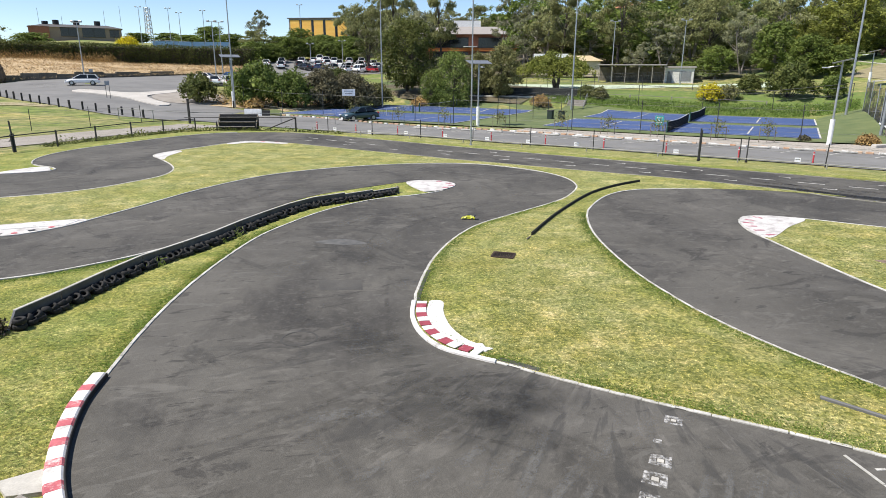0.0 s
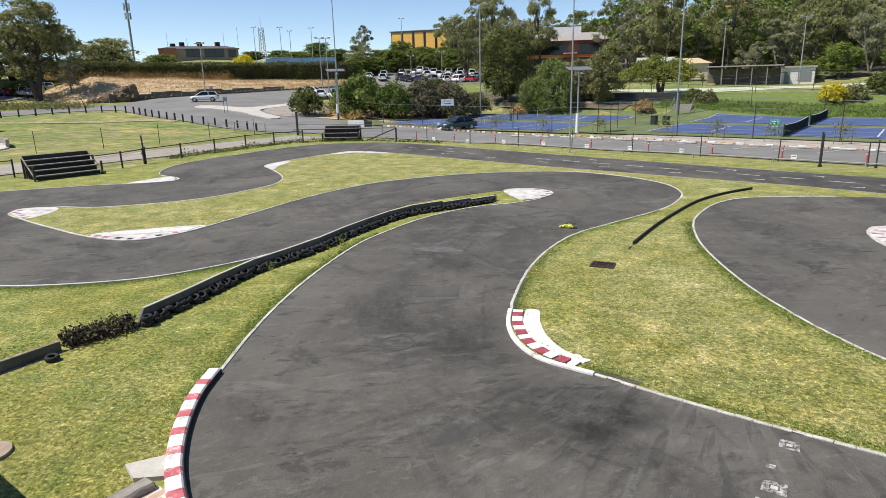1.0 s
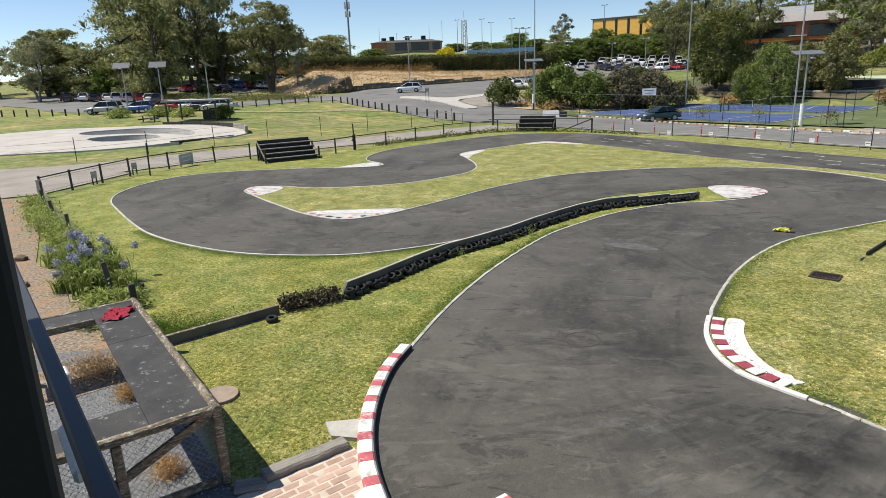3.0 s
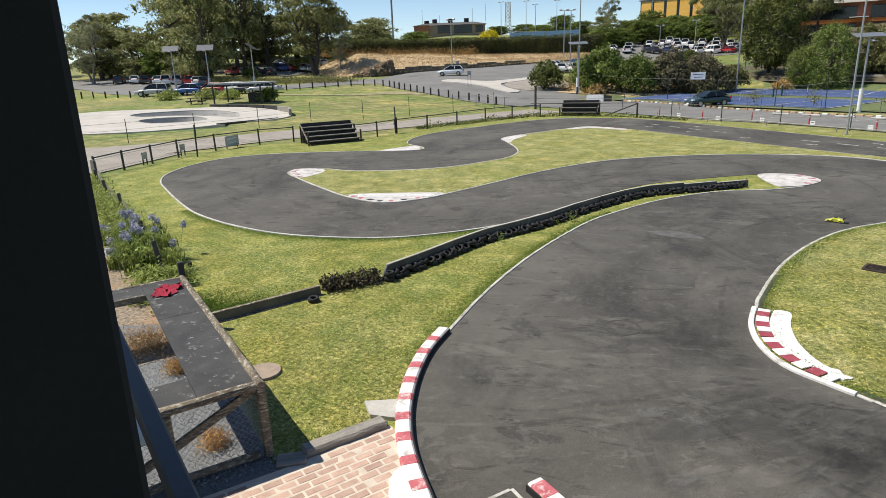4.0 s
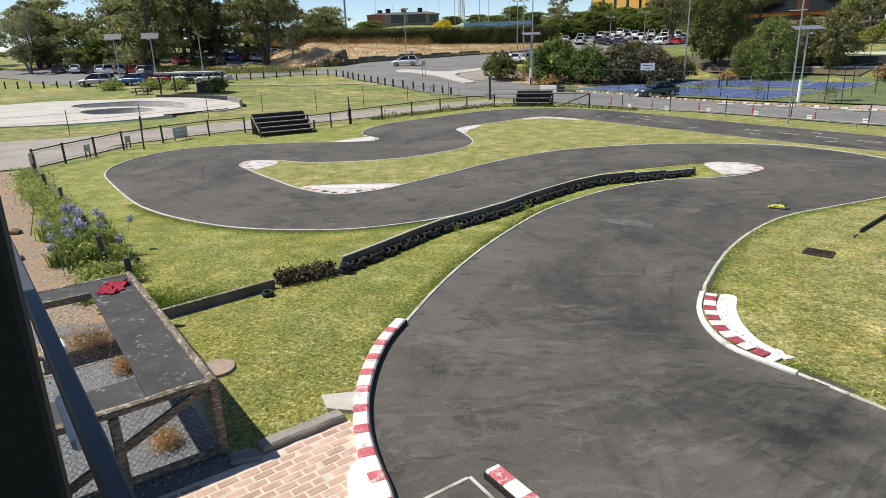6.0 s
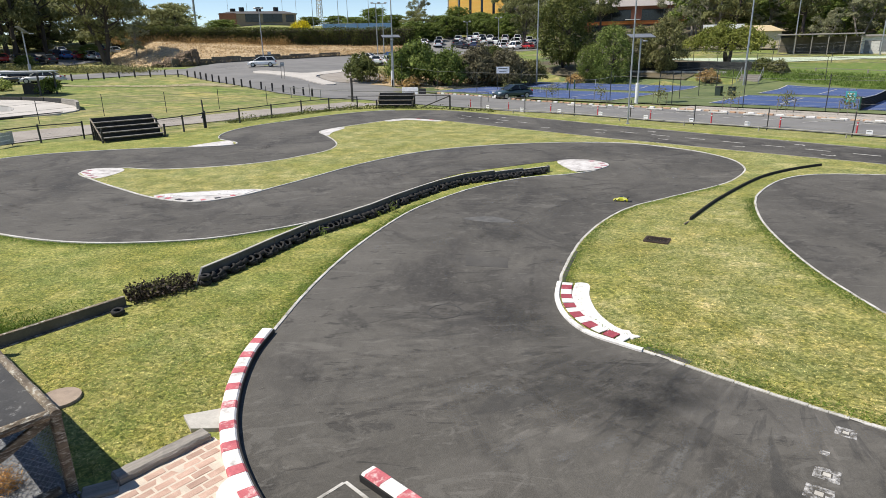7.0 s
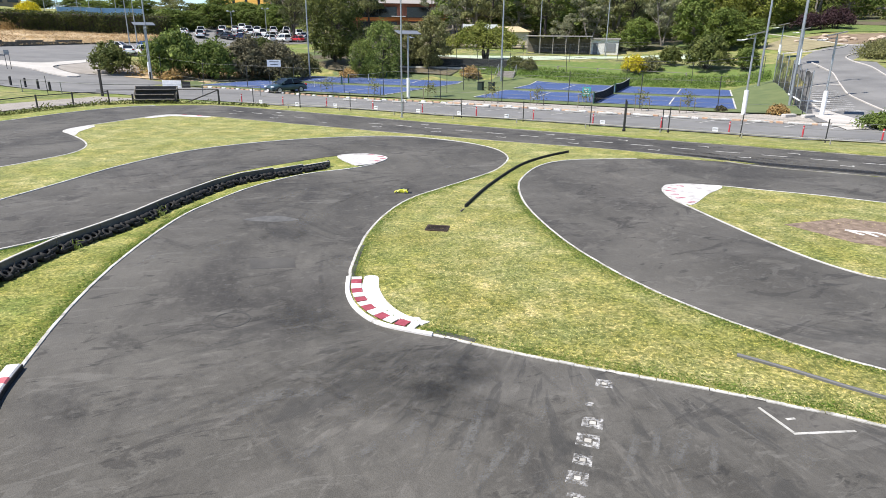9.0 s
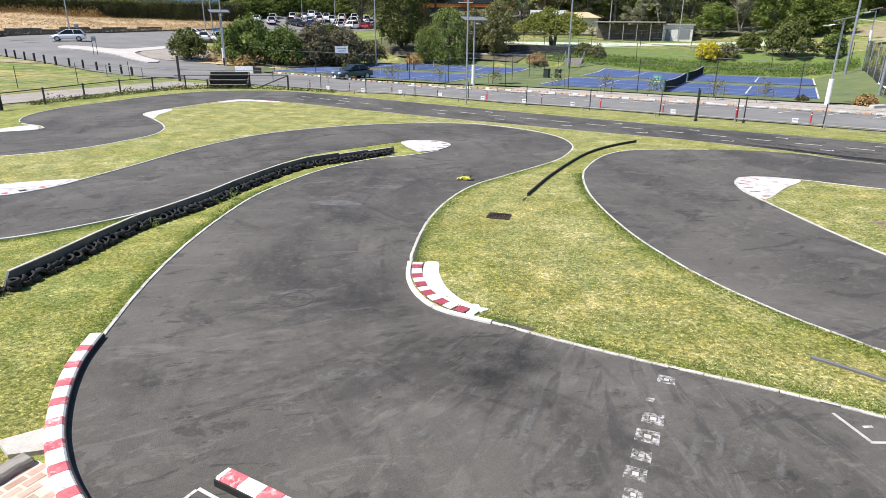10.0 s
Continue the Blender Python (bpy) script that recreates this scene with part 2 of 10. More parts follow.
MULCH = material("bark_mulch", (0.085, 0.062, 0.042), (0.42, 0.34, 0.25), scale=14.0, rough=0.95, grain=60.0, bump=1.0, detail=10.0, world_space=True, spots=((0.36, 0.215, 0.125), 1.1, 0.48, 0.66), contrast=1.3)
OLD_WOOD = material("weathered_timber", (0.085, 0.065, 0.046), (0.27, 0.22, 0.155), scale=3.5, rough=0.92, grain=26.0, bump=0.9, stretch=(1, 1, 4), per_object=0.12, spots=((0.46, 0.44, 0.37), 14.0, 0.52, 0.63), contrast=0.9)
GREY_WOOD = material("grey_sleeper", (0.20, 0.185, 0.16), (0.36, 0.33, 0.29), scale=3.0, rough=0.95, grain=24.0, bump=0.9, stretch=(0.6, 6, 6))
DARK_WOOD = material("dark_stained_timber", (0.018, 0.017, 0.017), (0.045, 0.042, 0.04), scale=3.0, rough=0.75, grain=30.0, bump=0.4, per_object=0.1)
BOARD_TOP = material("black_formply", (0.024, 0.024, 0.024), (0.06, 0.059, 0.056), scale=2.6, rough=0.75, grain=40.0, bump=0.25, detail=10.0, spots=((0.26, 0.26, 0.25), 6.0, 0.58, 0.68), contrast=0.8)
BARRIER = material("grey_barrier_board", (0.085, 0.075, 0.056), (0.18, 0.158, 0.122), scale=1.5, rough=0.8, grain=30.0, bump=0.3, per_object=0.15, world_space=True)
RUBBER = material("old_rubber", (0.008, 0.008, 0.008), (0.024, 0.023, 0.022), scale=8.0, rough=0.82, grain=60.0, bump=0.4, per_object=0.2)
STEEL = plain("galvanised_steel", (0.42, 0.43, 0.44), rough=0.5, metal=0.7)
POST = plain("dark_post_paint", (0.035, 0.035, 0.035), rough=0.6, vary=0.3)
WHITE = plain("white_enamel", (0.78, 0.78, 0.77), rough=0.45)
DARK = plain("matt_black", (0.015, 0.015, 0.016), rough=0.7)
GLASS = plain("dark_window_glass", (0.012, 0.015, 0.018), rough=0.08, bump=0.0)
RED_POST = plain("red_plastic", (0.55, 0.05, 0.06), rough=0.5)
PANEL = plain("solar_cells", (0.17, 0.175, 0.18), rough=0.3)
NET = plain("black_net_cord", (0.02, 0.022, 0.022), rough=0.9)
WIRE = plain("fence_wire", (0.20, 0.20, 0.19), rough=0.6, metal=0.4)
CLOTH = material("red_cloth", (0.22, 0.012, 0.03), (0.36, 0.02, 0.05), scale=12.0, rough=0.95, grain=120.0, bump=0.4)
ROCK = material("cut_rock", (0.075, 0.055, 0.038), (0.235, 0.165, 0.105), scale=1.2, rough=0.95, grain=9.0, bump=1.0, world_space=True)
SOIL = material("bare_soil", (0.15, 0.105, 0.065), (0.27, 0.20, 0.13), scale=0.6, rough=0.95, grain=14.0, bump=0.8, world_space=True)
SAND_KERB = material("speckled_kerb", (0.40, 0.22, 0.13), (0.55, 0.42, 0.30), scale=3.0, rough=0.9, grain=20.0, world_space=True)
BARK = material("grey_bark", (0.15, 0.13, 0.11), (0.34, 0.31, 0.27), scale=2.0, rough=0.95, grain=9.0, bump=0.8, stretch=(1, 1, 0.3))
DARK_BARK = material("dark_bark", (0.045, 0.036, 0.03), (0.11, 0.09, 0.075), scale=2.0, rough=0.95, grain=9.0, bump=0.8, stretch=(1, 1, 0.3))
LEAF_GUM = leaf_material("gum_leaves", (0.175, 0.195, 0.075), (0.35, 0.35, 0.16), 0.42)
LEAF_GREY = leaf_material("grey_gum_leaves", (0.19, 0.205, 0.115), (0.39, 0.39, 0.235), 0.42)
LEAF_DARK = leaf_material("dark_leaves", (0.075, 0.10, 0.026), (0.20, 0.21, 0.06), 0.3)
LEAF_GREEN = leaf_material("fresh_leaves", (0.085, 0.13, 0.026), (0.235, 0.285, 0.07), 0.35)
LEAF_OLIVE = leaf_material("olive_leaves", (0.14, 0.145, 0.055), (0.26, 0.25, 0.10), 0.3)
LEAF_PEPPER = leaf_material("pepper_leaves", (0.1, 0.15, 0.03), (0.24, 0.285, 0.075), 0.2)
LEAF_LIMEGUM = leaf_material("yellow_olive_leaves", (0.17, 0.20, 0.038), (0.31, 0.325, 0.075), 0.35)
LEAF_YELLOW = leaf_material("yellow_flowers", (0.50, 0.42, 0.02), (0.70, 0.60, 0.03))
LEAF_PURPLE = leaf_material("plum_leaves", (0.10, 0.092, 0.055), (0.205, 0.185, 0.105), 0.3)
LEAF_PLUM = leaf_material("dark_plum_leaves", (0.042, 0.022, 0.026), (0.082, 0.044, 0.046))
LEAF_DRY = leaf_material("dry_stems", (0.27, 0.165, 0.06), (0.56, 0.39, 0.165))
LEAF_HEDGE = leaf_material("hedge_leaves", (0.06, 0.08, 0.024), (0.19, 0.21, 0.065), 0.3)
LEAF_STRAW = leaf_material("straw_blades", (0.30, 0.21, 0.11), (0.55, 0.42, 0.24), 0.3)
LEAF_STRAP = leaf_material("strap_leaves", (0.10, 0.16, 0.025), (0.36, 0.42, 0.12), 0.35)
LEAF_LIME = leaf_material("lime_leaves", (0.19, 0.25, 0.05), (0.46, 0.49, 0.16))
BLADE = leaf_material("grass_blades", (0.20, 0.215, 0.062), (0.50, 0.46, 0.205), 0.35)
GREEN_BLADE = leaf_material("greener_blades", (0.115, 0.17, 0.026), (0.43, 0.405, 0.145), 0.35)
FRINGE = leaf_material("green_blades", (0.065, 0.135, 0.015), (0.17, 0.25, 0.04), 0.3)
for blade in (BLADE, GREEN_BLADE):
    for node in list(blade.node_tree.nodes):
        if node.bl_idname == "ShaderNodeValToRGB":
            island = blade.node_tree.nodes.new("ShaderNodeNewGeometry")
            blade.node_tree.links.new(island.outputs["Random Per Island"], node.inputs["Fac"])


def patches(m, tint, size, lo, hi, most, seed):
    """Uneven growth: patches of another colour, the same on the turf and on its blades."""
    n, link = m.node_tree.nodes, m.node_tree.links.new
    geo, shift, tex, mask, mix = n.new("ShaderNodeNewGeometry"), n.new("ShaderNodeMapping"), n.new("ShaderNodeTexNoise"), n.new("ShaderNodeMapRange"), n.new("ShaderNodeMix")
    shift.inputs["Location"].default_value = (seed, seed, 0)
    link(geo.outputs["Position"], shift.inputs["Vector"])
    link(shift.outputs["Vector"], tex.inputs["Vector"])
    tex.inputs["Scale"].default_value, tex.inputs["Detail"].default_value, tex.inputs["Roughness"].default_value = size, 6.0, 0.62
    link(tex.outputs["Fac"], mask.inputs["Value"])
    mask.inputs["From Min"].default_value, mask.inputs["From Max"].default_value, mask.inputs["To Max"].default_value = lo, hi, most
    source = n["Principled BSDF"].inputs["Base Color"].links[0].from_socket
    users = [l.to_socket for l in source.links]
    mix.data_type, mix.blend_type = "RGBA", "MULTIPLY"
    link(mask.outputs["Result"], mix.inputs["Factor"])
    link(source, mix.inputs["A"])
    mix.inputs["B"].default_value = rgb(tint)
    for socket in users:
        link(mix.outputs["Result"], socket)


for turf in (LAWN, LAWN_GREEN, BLADE, GREEN_BLADE):
    patches(turf, (0.93, 0.88, 0.62), 0.55, 0.40, 0.62, 0.8, 0.0)
    patches(turf, (0.86, 0.87, 0.66), 3.0, 0.46, 0.60, 0.75, 7.0)
    patches(turf, (1.36, 1.24, 1.5), 1.6, 0.50, 0.68, 0.7, 13.0)
    patches(turf, (0.50, 0.56, 0.42), 12.0, 0.47, 0.58, 0.9, 21.0)
    patches(turf, (1.62, 1.52, 1.55), 18.0, 0.50, 0.61, 1.0, 31.0)
    patches(turf, (0.80, 0.90, 0.60), 0.28, 0.52, 0.64, 0.6, 47.0)
    patches(turf, (1.30, 1.24, 1.40), 0.85, 0.50, 0.64, 0.9, 59.0)
    patches(turf, (0.82, 0.88, 0.68), 5.0, 0.50, 0.66, 0.6, 67.0)
patches(FIELD, (0.62, 0.86, 0.46), 0.10, 0.48, 0.60, 0.9, 2.0)
patches(FIELD, (1.7, 1.45, 1.4), 0.16, 0.52, 0.66, 0.85, 40.0)
patches(FIELD, (0.6, 0.75, 0.5), 0.7, 0.45, 0.62, 0.7, 50.0)
PETAL = leaf_material("blue_petals", (0.36, 0.37, 0.47), (0.60, 0.61, 0.69))

# ---- building helpers ----


def link_mesh(name, bm, mat, smooth=False):
    if isinstance(bm, bmesh.types.BMesh):
        me = bpy.data.meshes.new(name)
        bm.to_mesh(me)
        bm.free()
    else:
        me = bm
    if mat:
        me.materials.clear()
        me.materials.append(mat)
    if smooth:
        me.shade_smooth()
    return new(name, me)


def part(name, bm, mat, parent, label="", smooth=False):
    """One mesh under a thing or under a part."""
    ob = link_mesh(name, bm, mat, smooth)
    ob.parent = parent
    return tagged(ob, label) if label else ob


def thing(name, label, category, at=(0, 0, 0), turn=0.0, group=""):
    """An empty at the base of a thing, which holds its parts."""
    ob = new(name)
    ob.matrix_world = pose(*at, 0, 0, turn)
    return tagged(ob, label, category, group)


def whole(name, bm, mat, label, category, at=(0, 0, 0), turn=0.0, group="", kind="", smooth=False):
    """A thing of one mesh."""
    ob = link_mesh(name, bm, mat, smooth)
    ob.matrix_world = pose(*at, 0, 0, turn)
    return tagged(ob, label, category, group, kind)


def box(bm, centre, size, m=None, bevel=0.0):
    r = bmesh.ops.create_cube(bm, size=1.0, matrix=Matrix.Translation(centre) @ Matrix.Diagonal((*size, 1)))
    verts = r["verts"]
    if bevel:
        edges = list({e for v in verts for e in v.link_edges})
        verts = bmesh.ops.bevel(bm, geom=edges, offset=bevel, segments=1, affect="EDGES")["verts"]
    if m is not None:
        bmesh.ops.transform(bm, matrix=m, verts=verts)
    return bm


def boxes(*rows, bevel=0.0):
    bm = bmesh.new()
    for centre, size in rows:
        box(bm, centre, size, bevel=bevel)
    return bm


def rod(bm, p, q, r0, r1=None, n=8, cap=True):
    """A round bar from p to q."""
    p, q = Vector(p), Vector(q)
    r1 = r0 if r1 is None else r1
    turn = (q - p).to_track_quat("Z", "Y").to_matrix()
    rings = []
    for c, r in ((p, r0), (q, r1)):
        rings.append([bm.verts.new(c + turn @ Vector((r * math.cos(a), r * math.sin(a), 0))) for a in (2 * math.pi * i / n for i in range(n))])
    for i in range(n):
        bm.faces.new((rings[0][i], rings[0][(i + 1) % n], rings[1][(i + 1) % n], rings[1][i]))
    if cap:
        bm.faces.new(rings[0][::-1])
        bm.faces.new(rings[1])
    return bm


def rods(*rows, n=8):
    bm = bmesh.new()
    for p, q, r in rows:
        rod(bm, p, q, r, n=n)
    return bm


def limb(bm, points, radii, n=7):
    """A tapered, bent limb through the points."""
    rings = []
    for i, p in enumerate(points):
        d = points[min(i + 1, len(points) - 1)] - points[max(i - 1, 0)]
        turn = d.to_track_quat("Z", "Y").to_matrix()
        rings.append([bm.verts.new(p + turn @ Vector((radii[i] * math.cos(a), radii[i] * math.sin(a), 0))) for a in (2 * math.pi * k / n for k in range(n))])
    for a, b in zip(rings, rings[1:]):
        for k in range(n):
            bm.faces.new((a[k], a[(k + 1) % n], b[(k + 1) % n], b[k]))


def spline(points, closed=False, step=0.35):
    """A smooth plan curve through the points."""
    pts = [Vector(p) for p in points]
    k, out = len(pts), []
    for i in range(k if closed else k - 1):
        if closed:
            a, b, c, d = (pts[(i + j) % k] for j in (-1, 0, 1, 2))
        else:
            a, b, c, d = pts[max(i - 1, 0)], pts[i], pts[i + 1], pts[min(i + 2, k - 1)]
        count = max(2, int((c - b).length / step))
        for s in range(count):
            t = s / count
            out.append(0.5 * (2 * b + (c - a) * t + (2 * a - 5 * b + 4 * c - d) * t * t + (3 * b - a - 3 * c + d) * t ** 3))
    if not closed:
        out.append(pts[-1])
    return out


def ribbon(line, width, height, z0=0.0, side=0.0, closed=False, follow=None):
    """A strip of that width and height along a plan curve; side shifts it to the left."""
    verts, faces, k = [], [], len(line)
    for i, p in enumerate(line):
        a, b = (line[(i - 1) % k], line[(i + 1) % k]) if closed else (line[max(i - 1, 0)], line[min(i + 1, k - 1)])
        d = b - a
        left = Vector((-d.y, d.x)).normalized()
        z = z0 + (follow(p.x, p.y) if follow else 0)
        o, q = p + left * (side + width / 2), p + left * (side - width / 2)
        c = min(width, height) * 0.25
        for e, zz in ((o, z - 0.05), (o, z + height - c), (o - left * c, z + height), (q + left * c, z + height), (q, z + height - c), (q, z - 0.05)):
            verts.append((e.x, e.y, zz))
    for i in range(k if closed else k - 1):
        j = (i + 1) % k
        for s in range(5):
            faces.append((i * 6 + s, j * 6 + s, j * 6 + s + 1, i * 6 + s + 1))
    if not closed:
        faces += [tuple(range(5, -1, -1)), tuple((k - 1) * 6 + s for s in range(6))]
    me = bpy.data.meshes.new("ribbon")
    me.from_pydata(verts, [], faces)
    return me


def slab(outline, z0, z1, holes=()):
    """A flat plate with a plan outline."""
    bm = bmesh.new()
    edges = []
    for loop in (outline, *holes):
        vs = [bm.verts.new((p[0], p[1], z1)) for p in loop]
        edges += [bm.edges.new((vs[i], vs[(i + 1) % len(vs)])) for i in range(len(vs))]
    bmesh.ops.triangle_fill(bm, edges=edges, use_beauty=True)
    for f in bm.faces:
        if f.normal.z < 0:
            f.normal_flip()
    rim = [e for e in bm.edges if len(e.link_faces) == 1]
    low = bmesh.ops.extrude_edge_only(bm, edges=rim)
    for v in low["geom"]:
        if isinstance(v, bmesh.types.BMVert):
            v.co.z = z0
    return bm


def inside(poly, x, y):
    hit, j = False, len(poly) - 1
    for i in range(len(poly)):
        (xi, yi), (xj, yj) = poly[i][:2], poly[j][:2]
        if (yi > y) != (yj > y) and x < (xj - xi) * (y - yi) / (yj - yi) + xi:
            hit = not hit
        j = i
    return hit


# directions along and across the straight, the parking and the courts
EA, EB = 0.888, 0.46


def ed(e, d):
    """A place from metres along (e) and across (d) the parking bays."""
    return EA * e + EB * d, -EB * e + EA * d


ED_TURN = -math.degrees(math.atan2(EB, EA))


def drape(corners, lift, nx=12, ny=12):
    """A four-sided patch that lies on the ground, corners in order round it."""
    a, b, c, d = (Vector(p) for p in corners)
    verts, faces = [], []
    for j in range(ny + 1):
        for i in range(nx + 1):
            p = (a.lerp(b, i / nx)).lerp(d.lerp(c, i / nx), j / ny)
            verts.append((p.x, p.y, ground_z(p.x, p.y) + lift))
    w = nx + 1
    for j in range(ny):
        for i in range(nx):
            faces.append((j * w + i, j * w + i + 1, (j + 1) * w + i + 1, (j + 1) * w + i))
    me = bpy.data.meshes.new("patch")
    me.from_pydata(verts, [], faces)
    return me


def strip_on_ground(line, widths, lift):
    """A road or path of changing width along a plan curve, on the ground."""
    verts, faces, k = [], [], len(line)
    across = 6
    for i, p in enumerate(line):
        d = line[min(i + 1, k - 1)] - line[max(i - 1, 0)]
        left = Vector((-d.y, d.x)).normalized()
        f = i / (k - 1) * (len(widths) - 1)
        w = widths[int(f)] + (widths[min(int(f) + 1, len(widths) - 1)] - widths[int(f)]) * (f % 1)
        for s in range(across + 1):
            q = p + left * w * (0.5 - s / across)
            verts.append((q.x, q.y, ground_z(q.x, q.y) + lift))
    for i in range(k - 1):
        for s in range(across):
            a = i * (across + 1) + s
            faces.append((a, a + 1, a + across + 2, a + across + 1))
    me = bpy.data.meshes.new("strip")
    me.from_pydata(verts, [], faces)
    return me

# ---- the ground ----
# heights of the ground: for each bearing (degrees left of +y) pairs of distance and height
PROFILE = {
    180: ((0, 0), (60, 0), (4000, 0)),
    100: ((0, 0), (45, 0), (100, 0.5), (300, 3), (4000, 20)),
    62: ((0, 0), (45, 0), (60, 0.2), (80, 0.7), (100, 1.3), (130, 2.2), (200, 5), (400, 10), (4000, 30)),
    45: ((0, 0), (45, 0), (60, 0.2), (80, 0.8), (100, 1.5), (130, 2.6), (160, 5), (200, 8), (400, 15), (4000, 30)),
    30: ((0, 0), (50, 0), (62, -0.1), (72, 0.1), (85, 0.9), (103, 2.1), (125, 3.2), (140, 4.3), (152, 5.2), (160, 6.6), (200, 11), (230, 13), (400, 16), (4000, 30)),
    18: ((0, 0), (48.5, 0), (60, -0.5), (75, -0.6), (85, -0.2), (105, 1.1), (130, 2.6), (150, 4.5), (200, 10), (400, 18), (4000, 30)),
    8: ((0, 0), (44, 0), (52, -0.6), (60, -0.9), (88, -0.9), (100, 1.1), (125, 2.6), (150, 3.8), (200, 9), (300, 22), (4000, 40)),
    -5: ((0, 0), (36.5, 0), (47, -0.7), (56, -0.8), (62, -0.9), (84, -0.9), (93, 0.6), (100, 1.3), (130, 4), (200, 14), (300, 28), (4000, 60)),
    -20: ((0, 0), (33, 0), (43, -0.7), (50, -0.8), (58, -0.9), (87, -0.9), (94, 1.3), (98, 2.2), (118, 2.4), (150, 7), (200, 15), (300, 30), (4000, 60)),
    -29: ((0, 0), (32.6, 0), (42, -0.7), (50, -0.8), (58, -0.9), (86, -0.9), (93, 1.3), (110, 3), (150, 7), (200, 15), (300, 28), (4000, 60)),
    -35: ((0, 0), (32.5, 0), (41, -0.7), (50, -0.8), (64, -0.8), (75, 0.5), (100, 3), (130, 6.3), (200, 13), (300, 24), (4000, 60)),
    -60: ((0, 0), (36, 0), (45, -0.5), (60, -0.6), (100, 2.5), (200, 9), (300, 16), (4000, 40)),
    -110: ((0, 0), (45, 0), (100, 0.5), (300, 3), (4000, 20)),
    -180: ((0, 0), (60, 0), (4000, 0)),
}
BEARINGS = sorted(PROFILE)


def along(profile, r):
    for (r0, z0), (r1, z1) in zip(profile, profile[1:]):
        if r <= r1:
            return z0 + (z1 - z0) * (r - r0) / (r1 - r0)
    return profile[-1][1]


def ground_z(x, y):
    """Height of the ground at a place."""
    r, b = math.hypot(x, y), math.degrees(math.atan2(-x, y))
    for b0, b1 in zip(BEARINGS, BEARINGS[1:]):
        if b <= b1:
            f = (b - b0) / (b1 - b0)
            z = along(PROFILE[b0], r) * (1 - f) + along(PROFILE[b1], r) * f
            # the courts are cut level into the slope
            e, d = EA * x - EB * y, EB * x + EA * y
            beyond = math.hypot(max(-55.4 - e, 0.0, e + 24.0), max(54.0 - d, 0.0, d - 81.6))
            return min(z, -0.74 + 1.0 * beyond)
    return 0.0


RINGS = [0.5, 4, 8, 12, 16, 20, 24, 28, 30, 32, 33, 34.5, 36, 38, 40, 42, 44, 46, 48, 50, 53, 56, 60, 64, 68, 72, 76, 80, 84, 87, 90, 93, 96, 100, 105, 110, 118, 125, 130, 140, 150, 165, 180, 200, 230, 300, 400, 700, 1500, 4000]

BOWL_PIT = [(-45.5, 29.5), (-43.5, 34.0), (-43.5, 40.5), (-50, 45), (-57, 44.5), (-63.5, 39.5), (-63.0, 33.0), (-55, 27.5)]


def ground_mesh():
    bearings = np.arange(-180, 180, 2.0)
    verts, faces, k = [(0, 0, -0.03)], [], len(bearings)
    for r in RINGS:
        for b in bearings:
            x, y = -r * math.sin(radians(b)), r * math.cos(radians(b))
            rough = 0.0 if r < 98 else 0.12 * noise.noise((x * 0.09, y * 0.09, 3))
            pit = 1.4 if inside(BOWL_PIT, x, y) else 0.0
            verts.append((x, y, ground_z(x, y) - 0.03 + rough - pit))
    for i in range(k):
        faces.append((0, 1 + (i + 1) % k, 1 + i))
    for j in range(len(RINGS) - 1):
        for i in range(k):
            a, b = 1 + j * k, 1 + (j + 1) * k
            faces.append((a + i, a + (i + 1) % k, b + (i + 1) % k, b + i))
    me = bpy.data.meshes.new("ground")
    me.from_pydata(verts, [], faces)
    me.update()
    bm = bmesh.new()
    bm.from_mesh(me)
    bmesh.ops.recalc_face_normals(bm, faces=bm.faces)
    return bm


whole("ground", ground_mesh(), FIELD, "grassed ground rising into low hills", "ground", kind="structure", smooth=True)

# ---- the racing circuit ----
OUTER = [
    (-2.7, 4.2), (-3.15, 4.5), (-3.45, 4.75), (-3.8, 5.12), (-4.1, 5.5), (-4.42, 6.0), (-4.76, 6.7), (-5.05, 7.5), (-5.2, 8.3),
    (-5.45, 9.9), (-5.62, 11.9), (-5.62, 14.0), (-5.45, 16.2), (-5.08, 17.75), (-4.2, 20.0), (-2.85, 21.8), (-1.35, 22.75), (-0.35, 23.8), (0.03, 25.0),
]
OUTER_BACK = [(-0.78, 25.9), (-2.0, 25.5), (-3.7, 24.0), (-5.3, 22.2), (-6.35, 19.4), (-6.9, 17.0), (-7.45, 15.25), (-8.55, 13.75), (-9.95, 12.62)]
LOOP = [
    (-12.3, 11.9), (-14.6, 11.95), (-17.0, 12.5), (-19.1, 13.4), (-22.0, 14.9), (-23.9, 16.0), (-25.4, 17.4), (-26.5, 19.5), (-26.75, 21.7),
    (-25.95, 23.2), (-24.5, 24.4), (-21.8, 25.85), (-19.9, 26.55), (-18.3, 27.5), (-18.7, 28.4), (-20.2, 29.3), (-21.25, 30.9), (-21.75, 33.0),
    (-21.6, 35.3), (-20.7, 38.2), (-19.6, 41.4), (-17.8, 44.4), (-15.6, 45.7), (-12.5, 45.9), (-9.5, 44.4), (-7.2, 42.95), (-1.7, 39.1),
    (3.0, 35.85), (7.0, 33.25), (11.2, 30.55), (15.6, 27.9), (20.6, 24.8), (27.0, 20.9),
]
